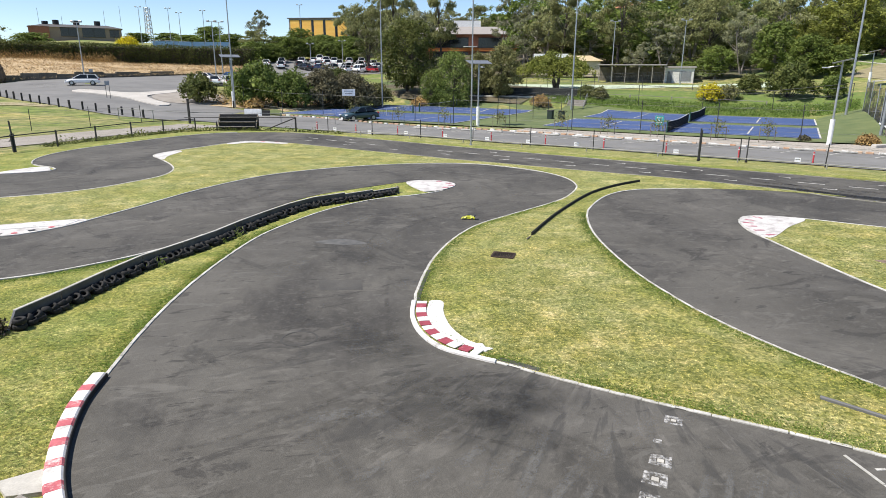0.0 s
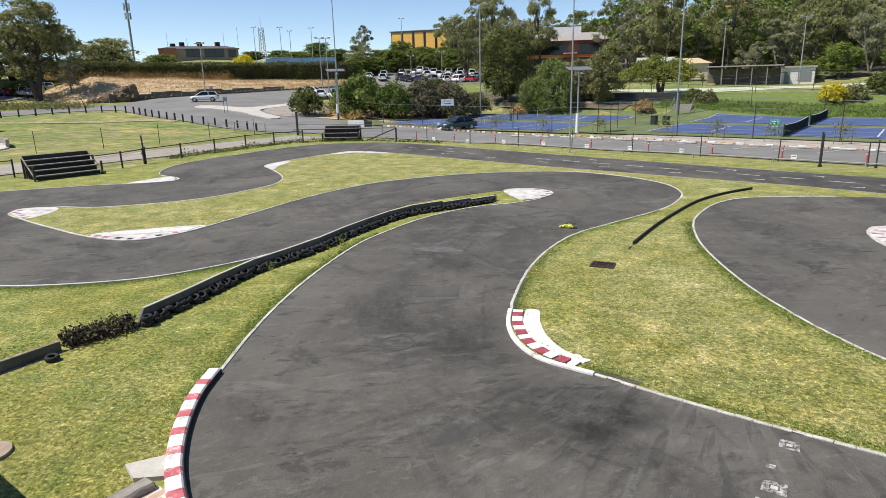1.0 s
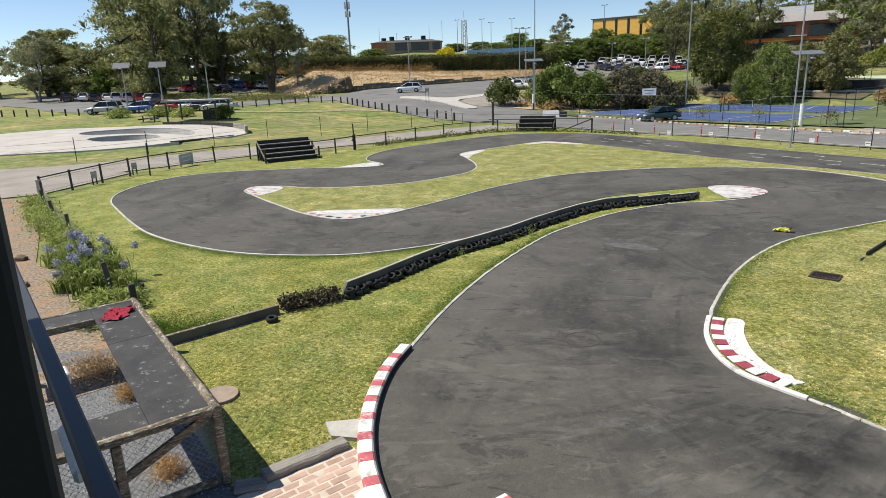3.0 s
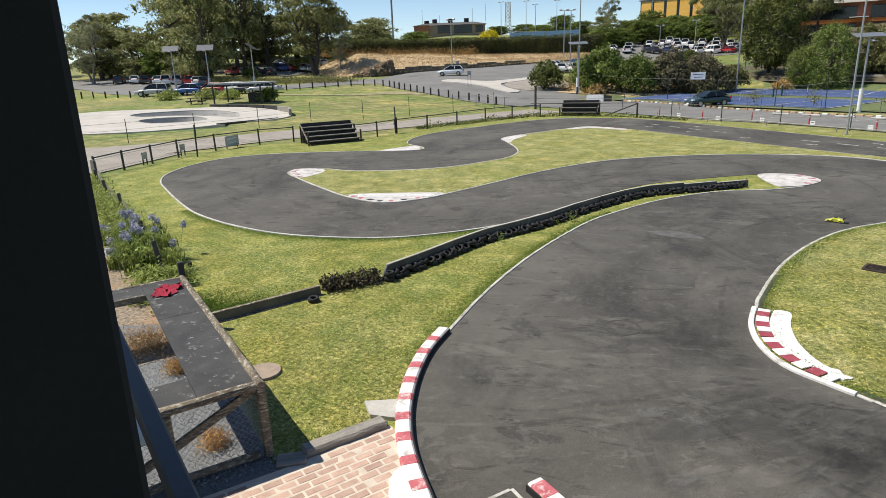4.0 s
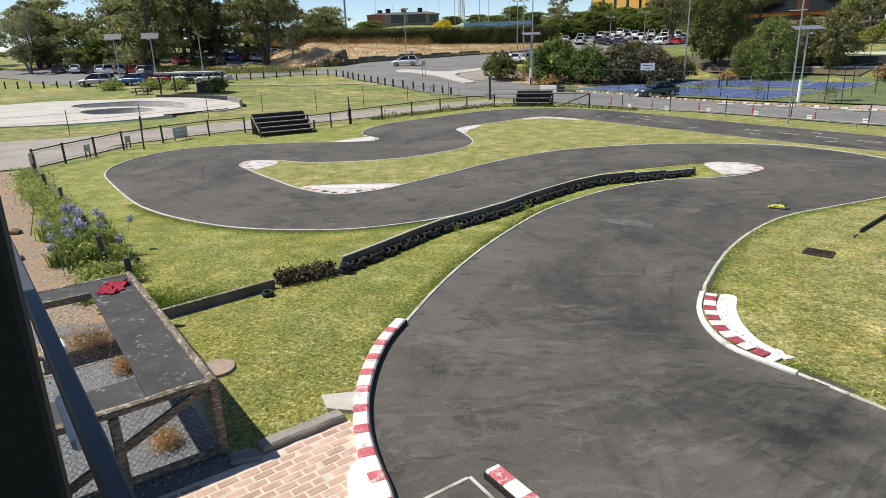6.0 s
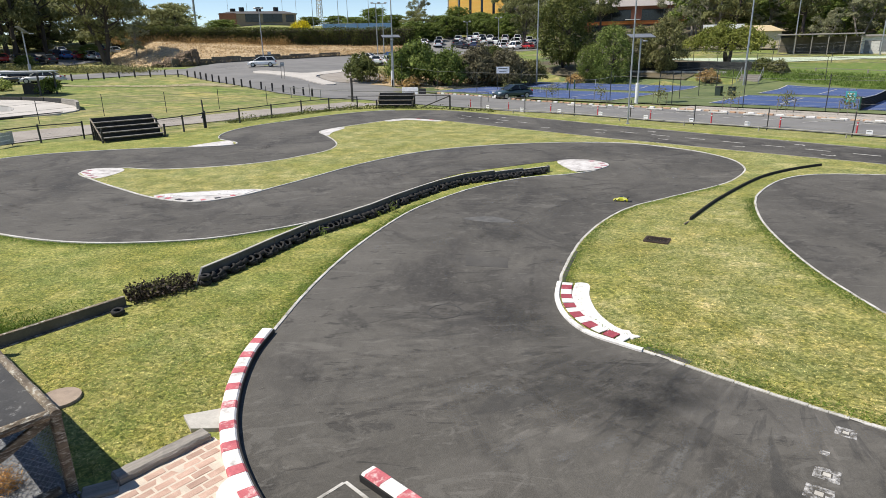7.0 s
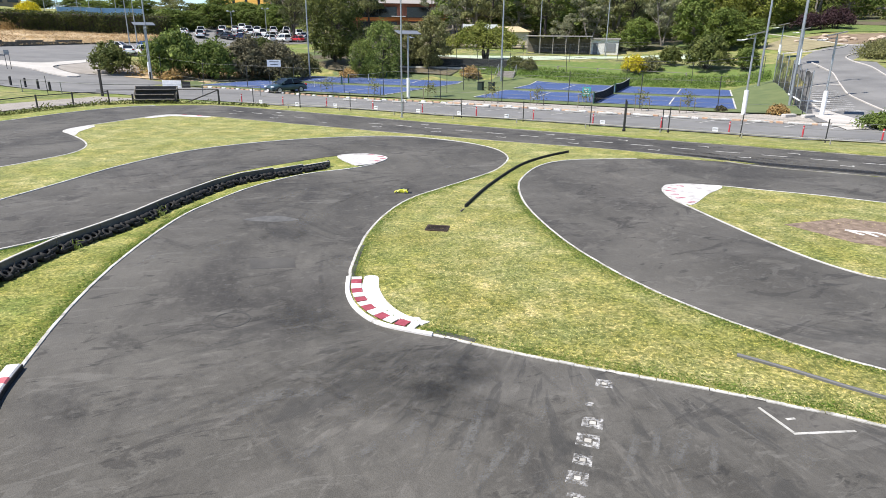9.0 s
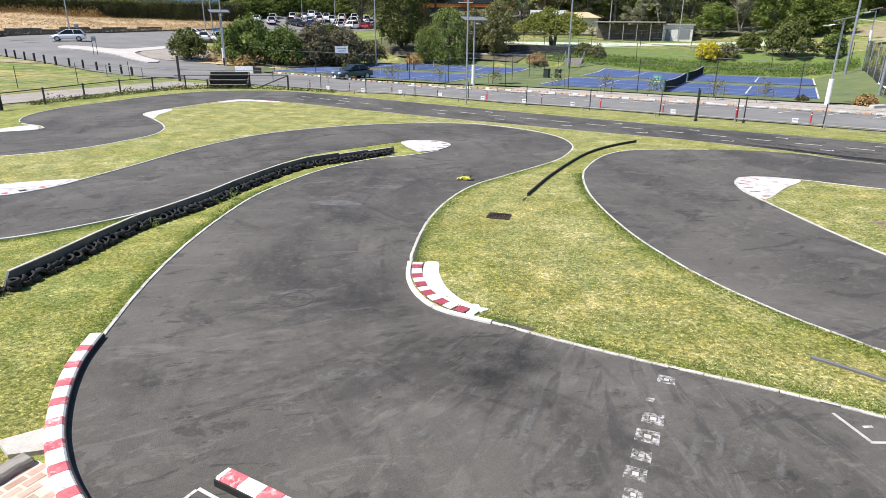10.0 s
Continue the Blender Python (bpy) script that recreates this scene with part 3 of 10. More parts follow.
INFIELD = [
    (-10.55, 39.1), (-13.2, 40.05), (-14.25, 38.6), (-15.2, 36.4), (-15.8, 34.9), (-16.15, 33.0), (-15.0, 31.4), (-13.7, 29.6), (-12.9, 28.0), (-12.68, 26.4),
    (-13.15, 24.9), (-13.9, 23.3), (-15.3, 21.95), (-17.4, 20.95), (-19.2, 20.9), (-20.15, 19.75), (-18.6, 18.7), (-16.1, 17.4), (-14.1, 16.5), (-12.4, 16.25),
    (-11.45, 17.3), (-11.15, 18.2), (-10.6, 20.2), (-9.75, 23.5), (-8.3, 26.65), (-6.2, 28.7), (-3.8, 30.05), (-1.3, 30.75), (0.8, 30.75), (2.3, 29.95),
]
INFIELD_SOUTH = [
    (3.8, 28.6), (4.75, 26.9), (4.9, 24.9), (4.3, 23.0), (3.5, 21.6), (1.7, 19.4), (0.7, 18.1), (0.0, 16.5), (-0.5, 14.5), (-0.73, 12.5), (-0.75, 11.6),
    (-0.7, 10.8), (-0.5, 10.05), (-0.1, 9.45), (0.5, 9.1), (0.95, 8.85), (1.75, 8.37), (2.55, 7.95), (3.25, 7.6), (3.9, 7.3), (4.55, 6.98), (5.25, 6.6), (5.8, 6.3), (6.6, 5.8), (9.5, 4.2),
]
INFIELD_EAST = [
    (9.3, 5.6), (7.2, 7.4), (6.6, 8.02), (6.1, 8.7), (5.55, 9.55), (5.0, 10.7), (4.6, 11.9), (4.2, 13.8), (4.0, 16.4), (4.1, 18.5), (4.55, 20.6), (5.7, 22.95), (7.1, 24.15), (9.5, 24.45), (11.8, 24.3), (13.3, 23.75), (14.3, 23.15), (14.2, 23.45),
    (10.2, 26.45), (8.1, 27.65), (5.3, 29.2), (2.2, 31.05), (-0.2, 32.4), (-3.3, 34.45), (-5.8, 36.0), (-8.5, 37.85),
]
EAST_ISLAND = [
    (16.5, 15.8), (14.9, 16.9), (13.5, 17.9), (12.1, 18.7), (11.0, 19.35), (9.7, 19.7), (8.9, 19.1), (8.6, 17.8), (8.7, 16.6), (8.9, 14.6), (9.2, 12.6), (9.6, 11.4), (10.2, 10.7), (12.5, 9.2), (16.5, 9.0), (18.2, 12.0),
]
outer_line = spline(OUTER + OUTER_BACK + LOOP)
infield_line = spline(INFIELD + INFIELD_SOUTH + INFIELD_EAST, closed=True)
east_line = spline(EAST_ISLAND, closed=True)
closing = [Vector(p) for p in ((36, 16), (36, -6), (-1.2, -6), (-1.2, 3.0), (-2.0, 3.6))]
track_outline = outer_line + closing

whole("road_circuit", slab(track_outline, -0.06, 0.004), ASPHALT, "dark worn asphalt racing circuit with tyre marks", "race track", kind="structure")
lawn_edge = [(-2.0, 3.9), (-4.4, 4.4), (-5.0, 3.9), (-9.6, 6.6), (-16, 9.0), (-27.7, 15.2), (-29.9, 22.5), (-29.2, 26.9), (-25.0, 29.4), (-24.0, 36.0), (-22.0, 42.8), (-19.6, 46.2), (-14, 47.3), (-9, 45.5), (4, 36.6), (21, 26.0), (30, 20), (36, 16), (20, 8), (5, 3)]
whole("lawn_outer", slab([Vector(p) for p in lawn_edge], -0.07, -0.008), LAWN_GREEN, "patchy mown lawn round the asphalt circuit", "lawn", kind="structure")
whole("lawn_infield", slab(infield_line, -0.02, 0.018), LAWN, "patchy yellow-green mown infield lawn", "lawn", kind="structure")
whole("lawn_east", slab(east_line, -0.02, 0.018), LAWN, "patchy mown island of lawn inside the bend", "lawn", kind="structure")

# verge between the straight and the parking
verge = [Vector(p) for p in ((-21, 49.5), (-14.5, 49.6), (-8, 47.3), (0, 42.2), (8, 37.2), (16, 32.4), (24, 27.6), (32, 22.5))]
whole("verge", strip_on_ground(spline(verge, step=1.0), (5.0, 5.6, 6.0, 7.2, 7.6, 7.6, 7.6), 0.004), LAWN, "rough grass verge beside the straight", "lawn", kind="structure")


def piece_of(line, a, b):
    """The stretch of a plan curve between the places nearest to a and b."""
    ia = min(range(len(line)), key=lambda i: (line[i] - Vector(a)).length)
    ib = min(range(len(line)), key=lambda i: (line[i] - Vector(b)).length)
    return line[ia:ib + 1] if ia <= ib else line[ia:] + line[:ib + 1]


PATCH = material("asphalt_patch", (0.052, 0.049, 0.044), (0.090, 0.085, 0.075), scale=1.5, rough=0.85, grain=60.0, bump=0.5, world_space=True)
EDGE_LABEL = "chipped white-painted concrete edging strip"


edge_brick = bpy.data.meshes.new("edging_brick")
bm = boxes(((0, 0, 0), (0.225, 0.06, 0.04)), bevel=0.004)
bm.to_mesh(edge_brick)
bm.free()
edge_brick.materials.append(WHITE_LINE)


def brick_edging(name, line):
    """Painted bricks laid end to end on a dark bedding strip."""
    q = random.Random(len(line))
    edge = tagged(link_mesh(name, ribbon(line, 0.05, 0.016), PATCH), EDGE_LABEL, "edging", "track edging", "structure")
    s = [0.0]
    for a, b in zip(line, line[1:]):
        s.append(s[-1] + (b - a).length)
    at = 0.12
    while at < s[-1] - 0.1:
        i = min(max(int(np.searchsorted(s, at)), 1), len(line) - 1)
        d = line[i] - line[i - 1]
        p = line[i - 1].lerp(line[i], (at - s[i - 1]) / max(s[i] - s[i - 1], 1e-6))
        ob = new("edging_brick", edge_brick)
        ob.parent = edge
        ob.matrix_world = pose(p.x + q.gauss(0, 0.003), p.y + q.gauss(0, 0.003), q.uniform(0.0, 0.004), q.gauss(0, 0.8), q.gauss(0, 0.4), math.degrees(math.atan2(d.y, d.x)) + q.gauss(0, 0.7))
        at += 0.229 + (0.012 if q.random() < 0.08 else 0.0)
    return edge


DULL_EDGE = material("dull_edging_concrete", (0.17, 0.16, 0.13), (0.36, 0.345, 0.30), scale=1.4, rough=0.9, grain=30.0, world_space=True, spots=((0.14, 0.15, 0.06), 1.8, 0.5, 0.62))


def edging(name, line, closed=False, width=0.065, mat=WHITE_LINE):
    return tagged(link_mesh(name, ribbon(line, width, 0.03, closed=closed), mat), EDGE_LABEL, "edging", "track edging", "structure")


brick_edging("edging_west", piece_of(outer_line, (-5.2, 8.35), (-0.4, 23.75)))
edging("edging_loop", piece_of(outer_line, (-7.0, 16.6), (-20.2, 29.3)))
edging("edging_far", piece_of(outer_line, (-20.4, 29.5), (-16.0, 45.6)), width=0.06)
edging("edging_straight", piece_of(outer_line, (-12.5, 45.9), (27, 20.9)), width=0.05, mat=DULL_EDGE)
edging("edging_infield", piece_of(infield_line, (-10.6, 39.1), (4.0, 28.4)))
brick_edging("edging_inside", piece_of(infield_line, (4.1, 28.2), (-0.74, 11.7)))
brick_edging("edging_pit", piece_of(infield_line, (0.55, 9.1), (9.4, 4.2)))
brick_edging("edging_hairpin", piece_of(infield_line, (9.3, 5.6), (10.5, 24.4)))
edging("edging_inner_straight", piece_of(infield_line, (13.4, 24.2), (-10.4, 39.0)), width=0.05, mat=DULL_EDGE)
edging("edging_island", east_line, True, width=0.045)


def painted_apex(points, group_label, reds=0, start=0.1, stop=0.9, dark=False, edge=(0, 1)):
    """A white concrete apex with coloured blocks along one edge."""
    apex = thing("painted_apex", group_label, "kerb", group="painted apexes")
    line = spline(points, closed=True, step=0.25)
    part("plate", slab(line, 0.0, 0.028), APEX_WHITE, apex)
    a, b = Vector(points[edge[0]]), Vector(points[edge[1]])
    for i in range(reds):
        t = start + (stop - start) * i / max(reds - 1, 1)
        p, d = a.lerp(b, t), (b - a).normalized()
        bm = boxes(((0, 0.11, 0.026), (0.26, 0.2, 0.012)))
        ob = part("painted_block", bm, DARK if dark and i % 2 else KERB_RED, apex)
        ob.matrix_world = pose(p.x, p.y, 0.004, 0, 0, math.degrees(math.atan2(d.y, d.x)))
    return apex


painted_apex([(-2.0, 25.4), (-1.3, 23.5), (-0.95, 23.35), (-0.35, 23.85), (0.02, 24.95), (-0.8, 25.82)], "worn white painted apex at the barrier's end", 0)
painted_apex([(-20.1, 19.72), (-20.3, 20.5), (-19.3, 20.85), (-18.6, 20.3), (-18.55, 18.85)], "worn white painted apex of the loop", 0)
apex_long = painted_apex([(-14.2, 16.6), (-14.0, 17.1), (-11.35, 18.3), (-11.4, 17.4), (-12.35, 16.27), (-13.2, 16.3)], "white slatted apex kerb with red and black blocks", 0)
for i in range(26):
    t = i / 25
    a = Vector((-13.95, 16.95)).lerp(Vector((-11.4, 18.15)), t)
    b = Vector((-13.6, 16.35)).lerp(Vector((-11.5, 17.2)), t)
    d = b - a
    slat = part("slat", boxes(((0, 0, 0.034), (0.072, d.length * 0.6, 0.018))), KERB_WHITE, apex_long)
    c = a.lerp(b, 0.42)
    slat.matrix_world = pose(c.x, c.y, 0, 0, 0, math.degrees(math.atan2(d.y, d.x)) - 90)
for i in range(7):
    p = spline([(-14.1, 16.55), (-13.2, 16.35), (-12.35, 16.35), (-11.5, 17.35)], step=0.05)
    q, r = p[int((i + 0.2) / 7 * (len(p) - 1))], p[int((i + 0.6) / 7 * (len(p) - 1))]
    block = part("painted_block", boxes(((0, 0.07, 0.03), ((r - q).length, 0.16, 0.014))), (KERB_RED, KERB_RED, DARK, DARK, KERB_RED, DARK, KERB_RED)[i], apex_long)
    c = (q + r) / 2
    block.matrix_world = pose(c.x, c.y, 0, 0, 0, math.degrees(math.atan2((r - q).y, (r - q).x)))
painted_apex([(-20.2, 26.55), (-19.7, 28.3), (-19.1, 28.55), (-18.35, 27.55), (-19.0, 26.9)], "pale grey painted apex beside the bleacher", 0)
painted_apex([(8.9, 19.08), (9.5, 19.66), (11.0, 19.3), (10.0, 18.2), (8.82, 16.9), (8.64, 17.8)], "white apex kerb with faded red blocks", 0)
painted_apex([(-16.1, 33.0), (-15.8, 34.8), (-15.3, 34.6), (-15.2, 32.6), (-14.9, 31.4)], "white painted apex of the infield", 0)
painted_apex([(-14.2, 38.55), (-13.1, 39.95), (-10.6, 39.0), (-10.8, 38.6), (-12.8, 39.2), (-13.7, 38.3)], "pale painted kerb at the end of the straight", 2, 0.3, 0.7, edge=(1, 2))


def teeth(apex, points, count, inward, mat, size=(0.1, 0.3)):
    """Short painted bars that point inwards from a curved edge."""
    line = spline(points, step=0.05)
    for i in range(count):
        k = int((i + 0.5) / count * (len(line) - 1))
        p, d = line[k], (line[min(k + 1, len(line) - 1)] - line[max(k - 1, 0)]).normalized()
        n = Vector((-d.y, d.x)) * inward
        c = p + n * (size[1] / 2 + 0.05)
        ob = part("painted_block", boxes(((0, 0, 0.03), (size[1], size[0], 0.01))), mat, apex)
        ob.matrix_world = pose(c.x, c.y, 0.002, 0, 0, math.degrees(math.atan2(n.y, n.x)))


FADED_RED = material("faded_red_paint", (0.30, 0.085, 0.12), (0.45, 0.17, 0.20), scale=9.0, rough=0.85, grain=40.0, world_space=True, spots=((0.6, 0.55, 0.53), 8.0, 0.5, 0.65))
apexes = [ob for ob in scene.objects if ob.name.startswith("painted_apex")]
teeth(apexes[-1 - 2], [(9.6, 19.62), (8.95, 19.05), (8.7, 18.3), (8.7, 17.6), (8.84, 16.95)], 6, 1, FADED_RED)
teeth(apexes[1], [(-18.75, 18.8), (-19.6, 19.35), (-20.1, 19.75), (-20.28, 20.35)], 5, -1, FADED_RED, (0.14, 0.22))
teeth(apexes[0], [(-0.35, 23.85), (-0.05, 24.4), (0.0, 24.95), (-0.4, 25.5), (-0.78, 25.8)], 4, 1, FADED_RED, (0.16, 0.24))


def block_kerb(name, inner, width, height, first, pitch, red, label):
    """A raised white kerb along a plan curve, with red-painted blocks at a regular pitch from its far end."""
    kerb = thing(name, label, "kerb", group="red and white kerbs")
    line = spline(inner, step=0.02)
    lengths = [0.0]
    for a, b in zip(line, line[1:]):
        lengths.append(lengths[-1] + (b - a).length)
    total = lengths[-1]
    part("kerb_body", ribbon(line, width, height, side=width / 2), KERB_WHITE, kerb)
    s = total - first
    while s > 0.1:
        run = [p for p, l in zip(line, lengths) if abs(l - s) <= red / 2]
        if len(run) > 1:
            part("kerb_block", ribbon(run, width + 0.004, height + 0.004, side=width / 2), KERB_RED, kerb)
        s -= pitch
    # thin black strip along the kerb's side towards the asphalt
    part("rubber_face", ribbon(line, 0.02, height - 0.012, side=-0.012), RUBBER, kerb, "black strip along the face towards the asphalt")
    return kerb


block_kerb("track_kerb", [(-2.85, 4.15), (-3.15, 4.5), (-3.45, 4.78), (-3.8, 5.14), (-4.1, 5.52), (-4.42, 6.02), (-4.76, 6.72), (-5.03, 7.5), (-5.17, 8.28)], 0.2, 0.09, 0.46, 0.465, 0.19, "raised concrete kerb in red and white blocks")
foot = [(-2.85, 4.15), (-3.3, 4.55), (-3.62, 4.88), (-3.72, 4.75), (-3.7, 4.5), (-3.4, 4.1), (-3.0, 3.8)]
whole("kerb_foot", slab(spline(foot, closed=True), 0.0, 0.085), KERB_WHITE, "white-painted concrete foot of the kerb", "kerb")
block_kerb("pit_kerb", [(-2.34, 5.14), (-1.85, 4.87), (-1.25, 4.52)], 0.2, 0.1, 0.08, 0.5, 0.26, "short raised red and white kerb at the pit line")

# low kerb on the infield: red and white teeth in front of a white apron
apron = [(-0.46, 11.5), (-0.42, 11.62), (-0.26, 11.64), (-0.17, 11.5), (-0.16, 11.0), (-0.02, 10.34), (0.22, 9.84), (0.42, 9.62), (0.53, 9.61), (0.57, 9.48), (0.7, 9.43), (0.6, 9.34), (0.5, 9.32), (0.04, 9.66), (-0.28, 10.16), (-0.47, 10.85)]
CRIMSON = material("crimson_kerb_paint", (0.24, 0.035, 0.055), (0.36, 0.07, 0.09), scale=6.0, rough=0.75, grain=40.0, bump=0.25, world_space=True, spots=((0.6, 0.5, 0.48), 6.0, 0.62, 0.7))
infield_kerb = thing("infield_kerb", "flat white kerb with faded red blocks at the lawn", "kerb", group="red and white kerbs")
part("apron", slab(spline(apron, closed=True, step=0.15), 0.0, 0.034), KERB_WHITE, infield_kerb)
lip = [(-0.75, 11.6), (-0.72, 10.8), (-0.52, 10.05), (-0.13, 9.45), (0.5, 9.08), (0.72, 8.98)]
part("lip", ribbon(spline(lip, step=0.1), 0.09, 0.05, side=-0.015), KERB_WHITE, infield_kerb)
tooth_line = spline([(-0.6, 11.55), (-0.57, 10.85), (-0.38, 10.15), (-0.02, 9.6), (0.5, 9.23)], step=0.03)
for i in range(13):
    k0, k1 = int(i / 13 * (len(tooth_line) - 1)), int((i + 0.95) / 13 * (len(tooth_line) - 1))
    p, q = tooth_line[k0], tooth_line[k1]
    c, d = (p + q) / 2, q - p
    ob = part("kerb_block", boxes(((0, 0, 0.04), (d.length, 0.2, 0.022)), bevel=0.006), CRIMSON if i % 2 else KERB_WHITE, infield_kerb)
    ob.matrix_world = pose(c.x, c.y, 0, 0, 0, math.degrees(math.atan2(d.y, d.x)))

for line, width, off in ((piece_of(infield_line, (-0.35, 13.6), (-0.74, 11.75)), 0.08, 0.075), (piece_of(infield_line, (0.62, 9.05), (1.5, 8.5)), 0.12, 0.095)):
    whole("tar_strip", ribbon(line, width, 0.026, side=off), PATCH, "strip of black tar between the edging and the lawn", "tar strip")


def scuff_material(name, c, cover, size, lo=0.44, hi=0.64):
    """A worn mark, broken up so that the asphalt shows through."""
    m = material(name, tuple(v * 0.85 for v in c), c, scale=3.0, rough=0.85, grain=60.0, world_space=True)
    n, link = m.node_tree.nodes, m.node_tree.links.new
    geo, tex, mask, clear, mix = n.new("ShaderNodeNewGeometry"), n.new("ShaderNodeTexNoise"), n.new("ShaderNodeMapRange"), n.new("ShaderNodeBsdfTransparent"), n.new("ShaderNodeMixShader")
    tex.inputs["Scale"].default_value, tex.inputs["Detail"].default_value, tex.inputs["Roughness"].default_value = size, 9.0, 0.75
    link(geo.outputs["Position"], tex.inputs["Vector"])
    link(tex.outputs["Fac"], mask.inputs["Value"])
    mask.inputs["From Min"].default_value, mask.inputs["From Max"].default_value, mask.inputs["To Max"].default_value = lo, hi, cover
    link(mask.outputs["Result"], mix.inputs[0])
    link(clear.outputs[0], mix.inputs[1])
    link(n["Principled BSDF"].outputs[0], mix.inputs[2])
    link(mix.outputs[0], n["Material Output"].inputs["Surface"])
    return m


# ---- paint on the asphalt ----
def line_mark(name, a, b, width, label, mat=WHITE_LINE, z=0.006):
    a, b = Vector(a), Vector(b)
    d, c = b - a, (a + b) / 2
    ob = link_mesh(name, boxes(((0, 0, z), (d.length, width, 0.006))), mat)
    ob.matrix_world = pose(c.x, c.y, ground_z(c.x, c.y), 0, 0, math.degrees(math.atan2(d.y, d.x)))
    return tagged(ob, label, "road marking", "painted markings", "structure")


for a, b in (((-2.95, 4.25), (-2.51, 5.06)), ((-2.5, 5.08), (-1.85, 4.7)), ((4.8, 6.6), (4.915, 6.045)), ((4.9, 6.02), (5.7, 6.02)), ((5.0, 6.32), (5.12, 6.33))):
    line_mark("paint_line", a, b, 0.04, "white painted line on the dark asphalt")
dash_line = spline([(-11.6, 43.7), (-7.2, 40.2), (-3.8, 37.8), (1.0, 34.74), (9.7, 29.2), (15.0, 25.82), (20.5, 22.3), (24.0, 20.0)], step=0.2)
dash_s = [0.0]
for a, b in zip(dash_line, dash_line[1:]):
    dash_s.append(dash_s[-1] + (b - a).length)


def on_dashes(at_s):
    i = min(max(int(np.searchsorted(dash_s, at_s)), 1), len(dash_line) - 1)
    return dash_line[i - 1].lerp(dash_line[i], (at_s - dash_s[i - 1]) / max(dash_s[i] - dash_s[i - 1], 1e-6))


for i in range(22):
    p, q = on_dashes(0.25 + 1.83 * i), on_dashes(1.24 + 1.83 * i)
    line_mark("lane_dash", p, q, 0.07, "short white dash along the straight")
    d = (q - p).normalized()
    n = Vector((-d.y, d.x)) * (1 if i % 2 == 0 else -1)
    c = q + n * 1.12
    line_mark("grid_mark", c, c + d * 0.45, 0.06, "small white starting-grid mark on the straight")
    line_mark("grid_mark", c + d * 0.45 - n * 0.02, c + d * 0.45 - n * 0.22, 0.06, "small white starting-grid mark on the straight")
SMUDGE = scuff_material("smudged_white", (0.62, 0.61, 0.59), 0.95, 13.0)
loops = thing("timing_marks", "row of white-painted squares on the asphalt", "road marking")
for cx, cy, s in ((2.98, 7.32, 0.115), (2.62, 6.83, 0.05), (2.53, 6.42, 0.13), (2.36, 6.07, 0.14), (2.19, 5.72, 0.11), (2.04, 5.42, 0.12), (1.93, 5.1, 0.1), (1.8, 4.8, 0.11)):
    turn = radians(-22)
    ring = [Vector((cx + s * (i * math.cos(turn) - j * math.sin(turn)), cy + s * (i * math.sin(turn) + j * math.cos(turn)))) for i, j in ((-1, -0.85), (1, -0.9), (0.95, 0.9), (-0.95, 0.85))]
    hole = [Vector((cx, cy)) + (p - Vector((cx, cy))) * 0.42 for p in ring]
    part("painted_square", slab(ring, 0.003, 0.009, (hole,) if s > 0.08 else ()), SMUDGE, loops)
    if s > 0.08:
        dot = [Vector((cx, cy)) + (p - Vector((cx, cy))) * 0.3 for p in ring]
        part("centre", slab(dot, 0.003, 0.008), CONCRETE, loops)

# covers and repairs in the asphalt
ring = [Vector((-2.62 + 0.32 * math.cos(a), 9.76 + 0.32 * math.sin(a))) for a in np.linspace(0, 2 * math.pi, 28)[:-1]]
hole = [Vector((-2.62 + 0.285 * math.cos(a), 9.76 + 0.285 * math.sin(a))) for a in np.linspace(0, 2 * math.pi, 28)[:-1]]
whole("manhole_rim", slab(ring, 0.0, 0.008, (hole,)), plain("dark_iron_rim", (0.05, 0.048, 0.044), rough=0.85, vary=0.3), "round manhole rim in the asphalt", "manhole")
whole("asphalt_repair", slab(spline([(-2.95, 12.85), (-2.9, 12.88), (-2.05, 12.9), (-2.0, 12.86), (-1.9, 12.3), (-1.95, 12.27), (-2.75, 12.22), (-2.8, 12.25)], closed=True, step=0.1), 0.0, 0.007), PATCH, "rectangular dark repair patch in the asphalt", "repair patch")
whole("concrete_scar", slab(spline([(-3.75, 16.0), (-3.0, 16.35), (-2.3, 15.9), (-3.0, 15.75)], closed=True, step=0.2), 0.0, 0.0065), material("pale_scar", (0.07, 0.07, 0.068), (0.13, 0.127, 0.12), scale=4.0, rough=0.9, world_space=True), "pale scraped patch on the asphalt", "repair patch")

# drain grate in the lawn
grate = thing("drain_grate", "rusty steel drain grate set in the lawn", "drain grate", (1.25, 14.88, 0.02), -14)
grate.scale = (0.84, 0.84, 1.0)
RUST = plain("rusty_steel", (0.062, 0.042, 0.032), rough=0.85, metal=0.3, vary=0.4)
part("pit", boxes(((0, 0, -0.03), (0.6, 0.5, 0.06))), DARK, grate)
part("frame", boxes(((0, 0.25, 0.012), (0.66, 0.06, 0.03)), ((0, -0.25, 0.012), (0.66, 0.06, 0.03)), ((0.31, 0, 0.012), (0.06, 0.44, 0.03)), ((-0.31, 0, 0.012), (0.06, 0.44, 0.03))), RUST, grate)
for i in range(9):
    part("bar", boxes(((-0.24 + i * 0.06, 0, 0.015), (0.022, 0.44, 0.02))), RUST, grate)

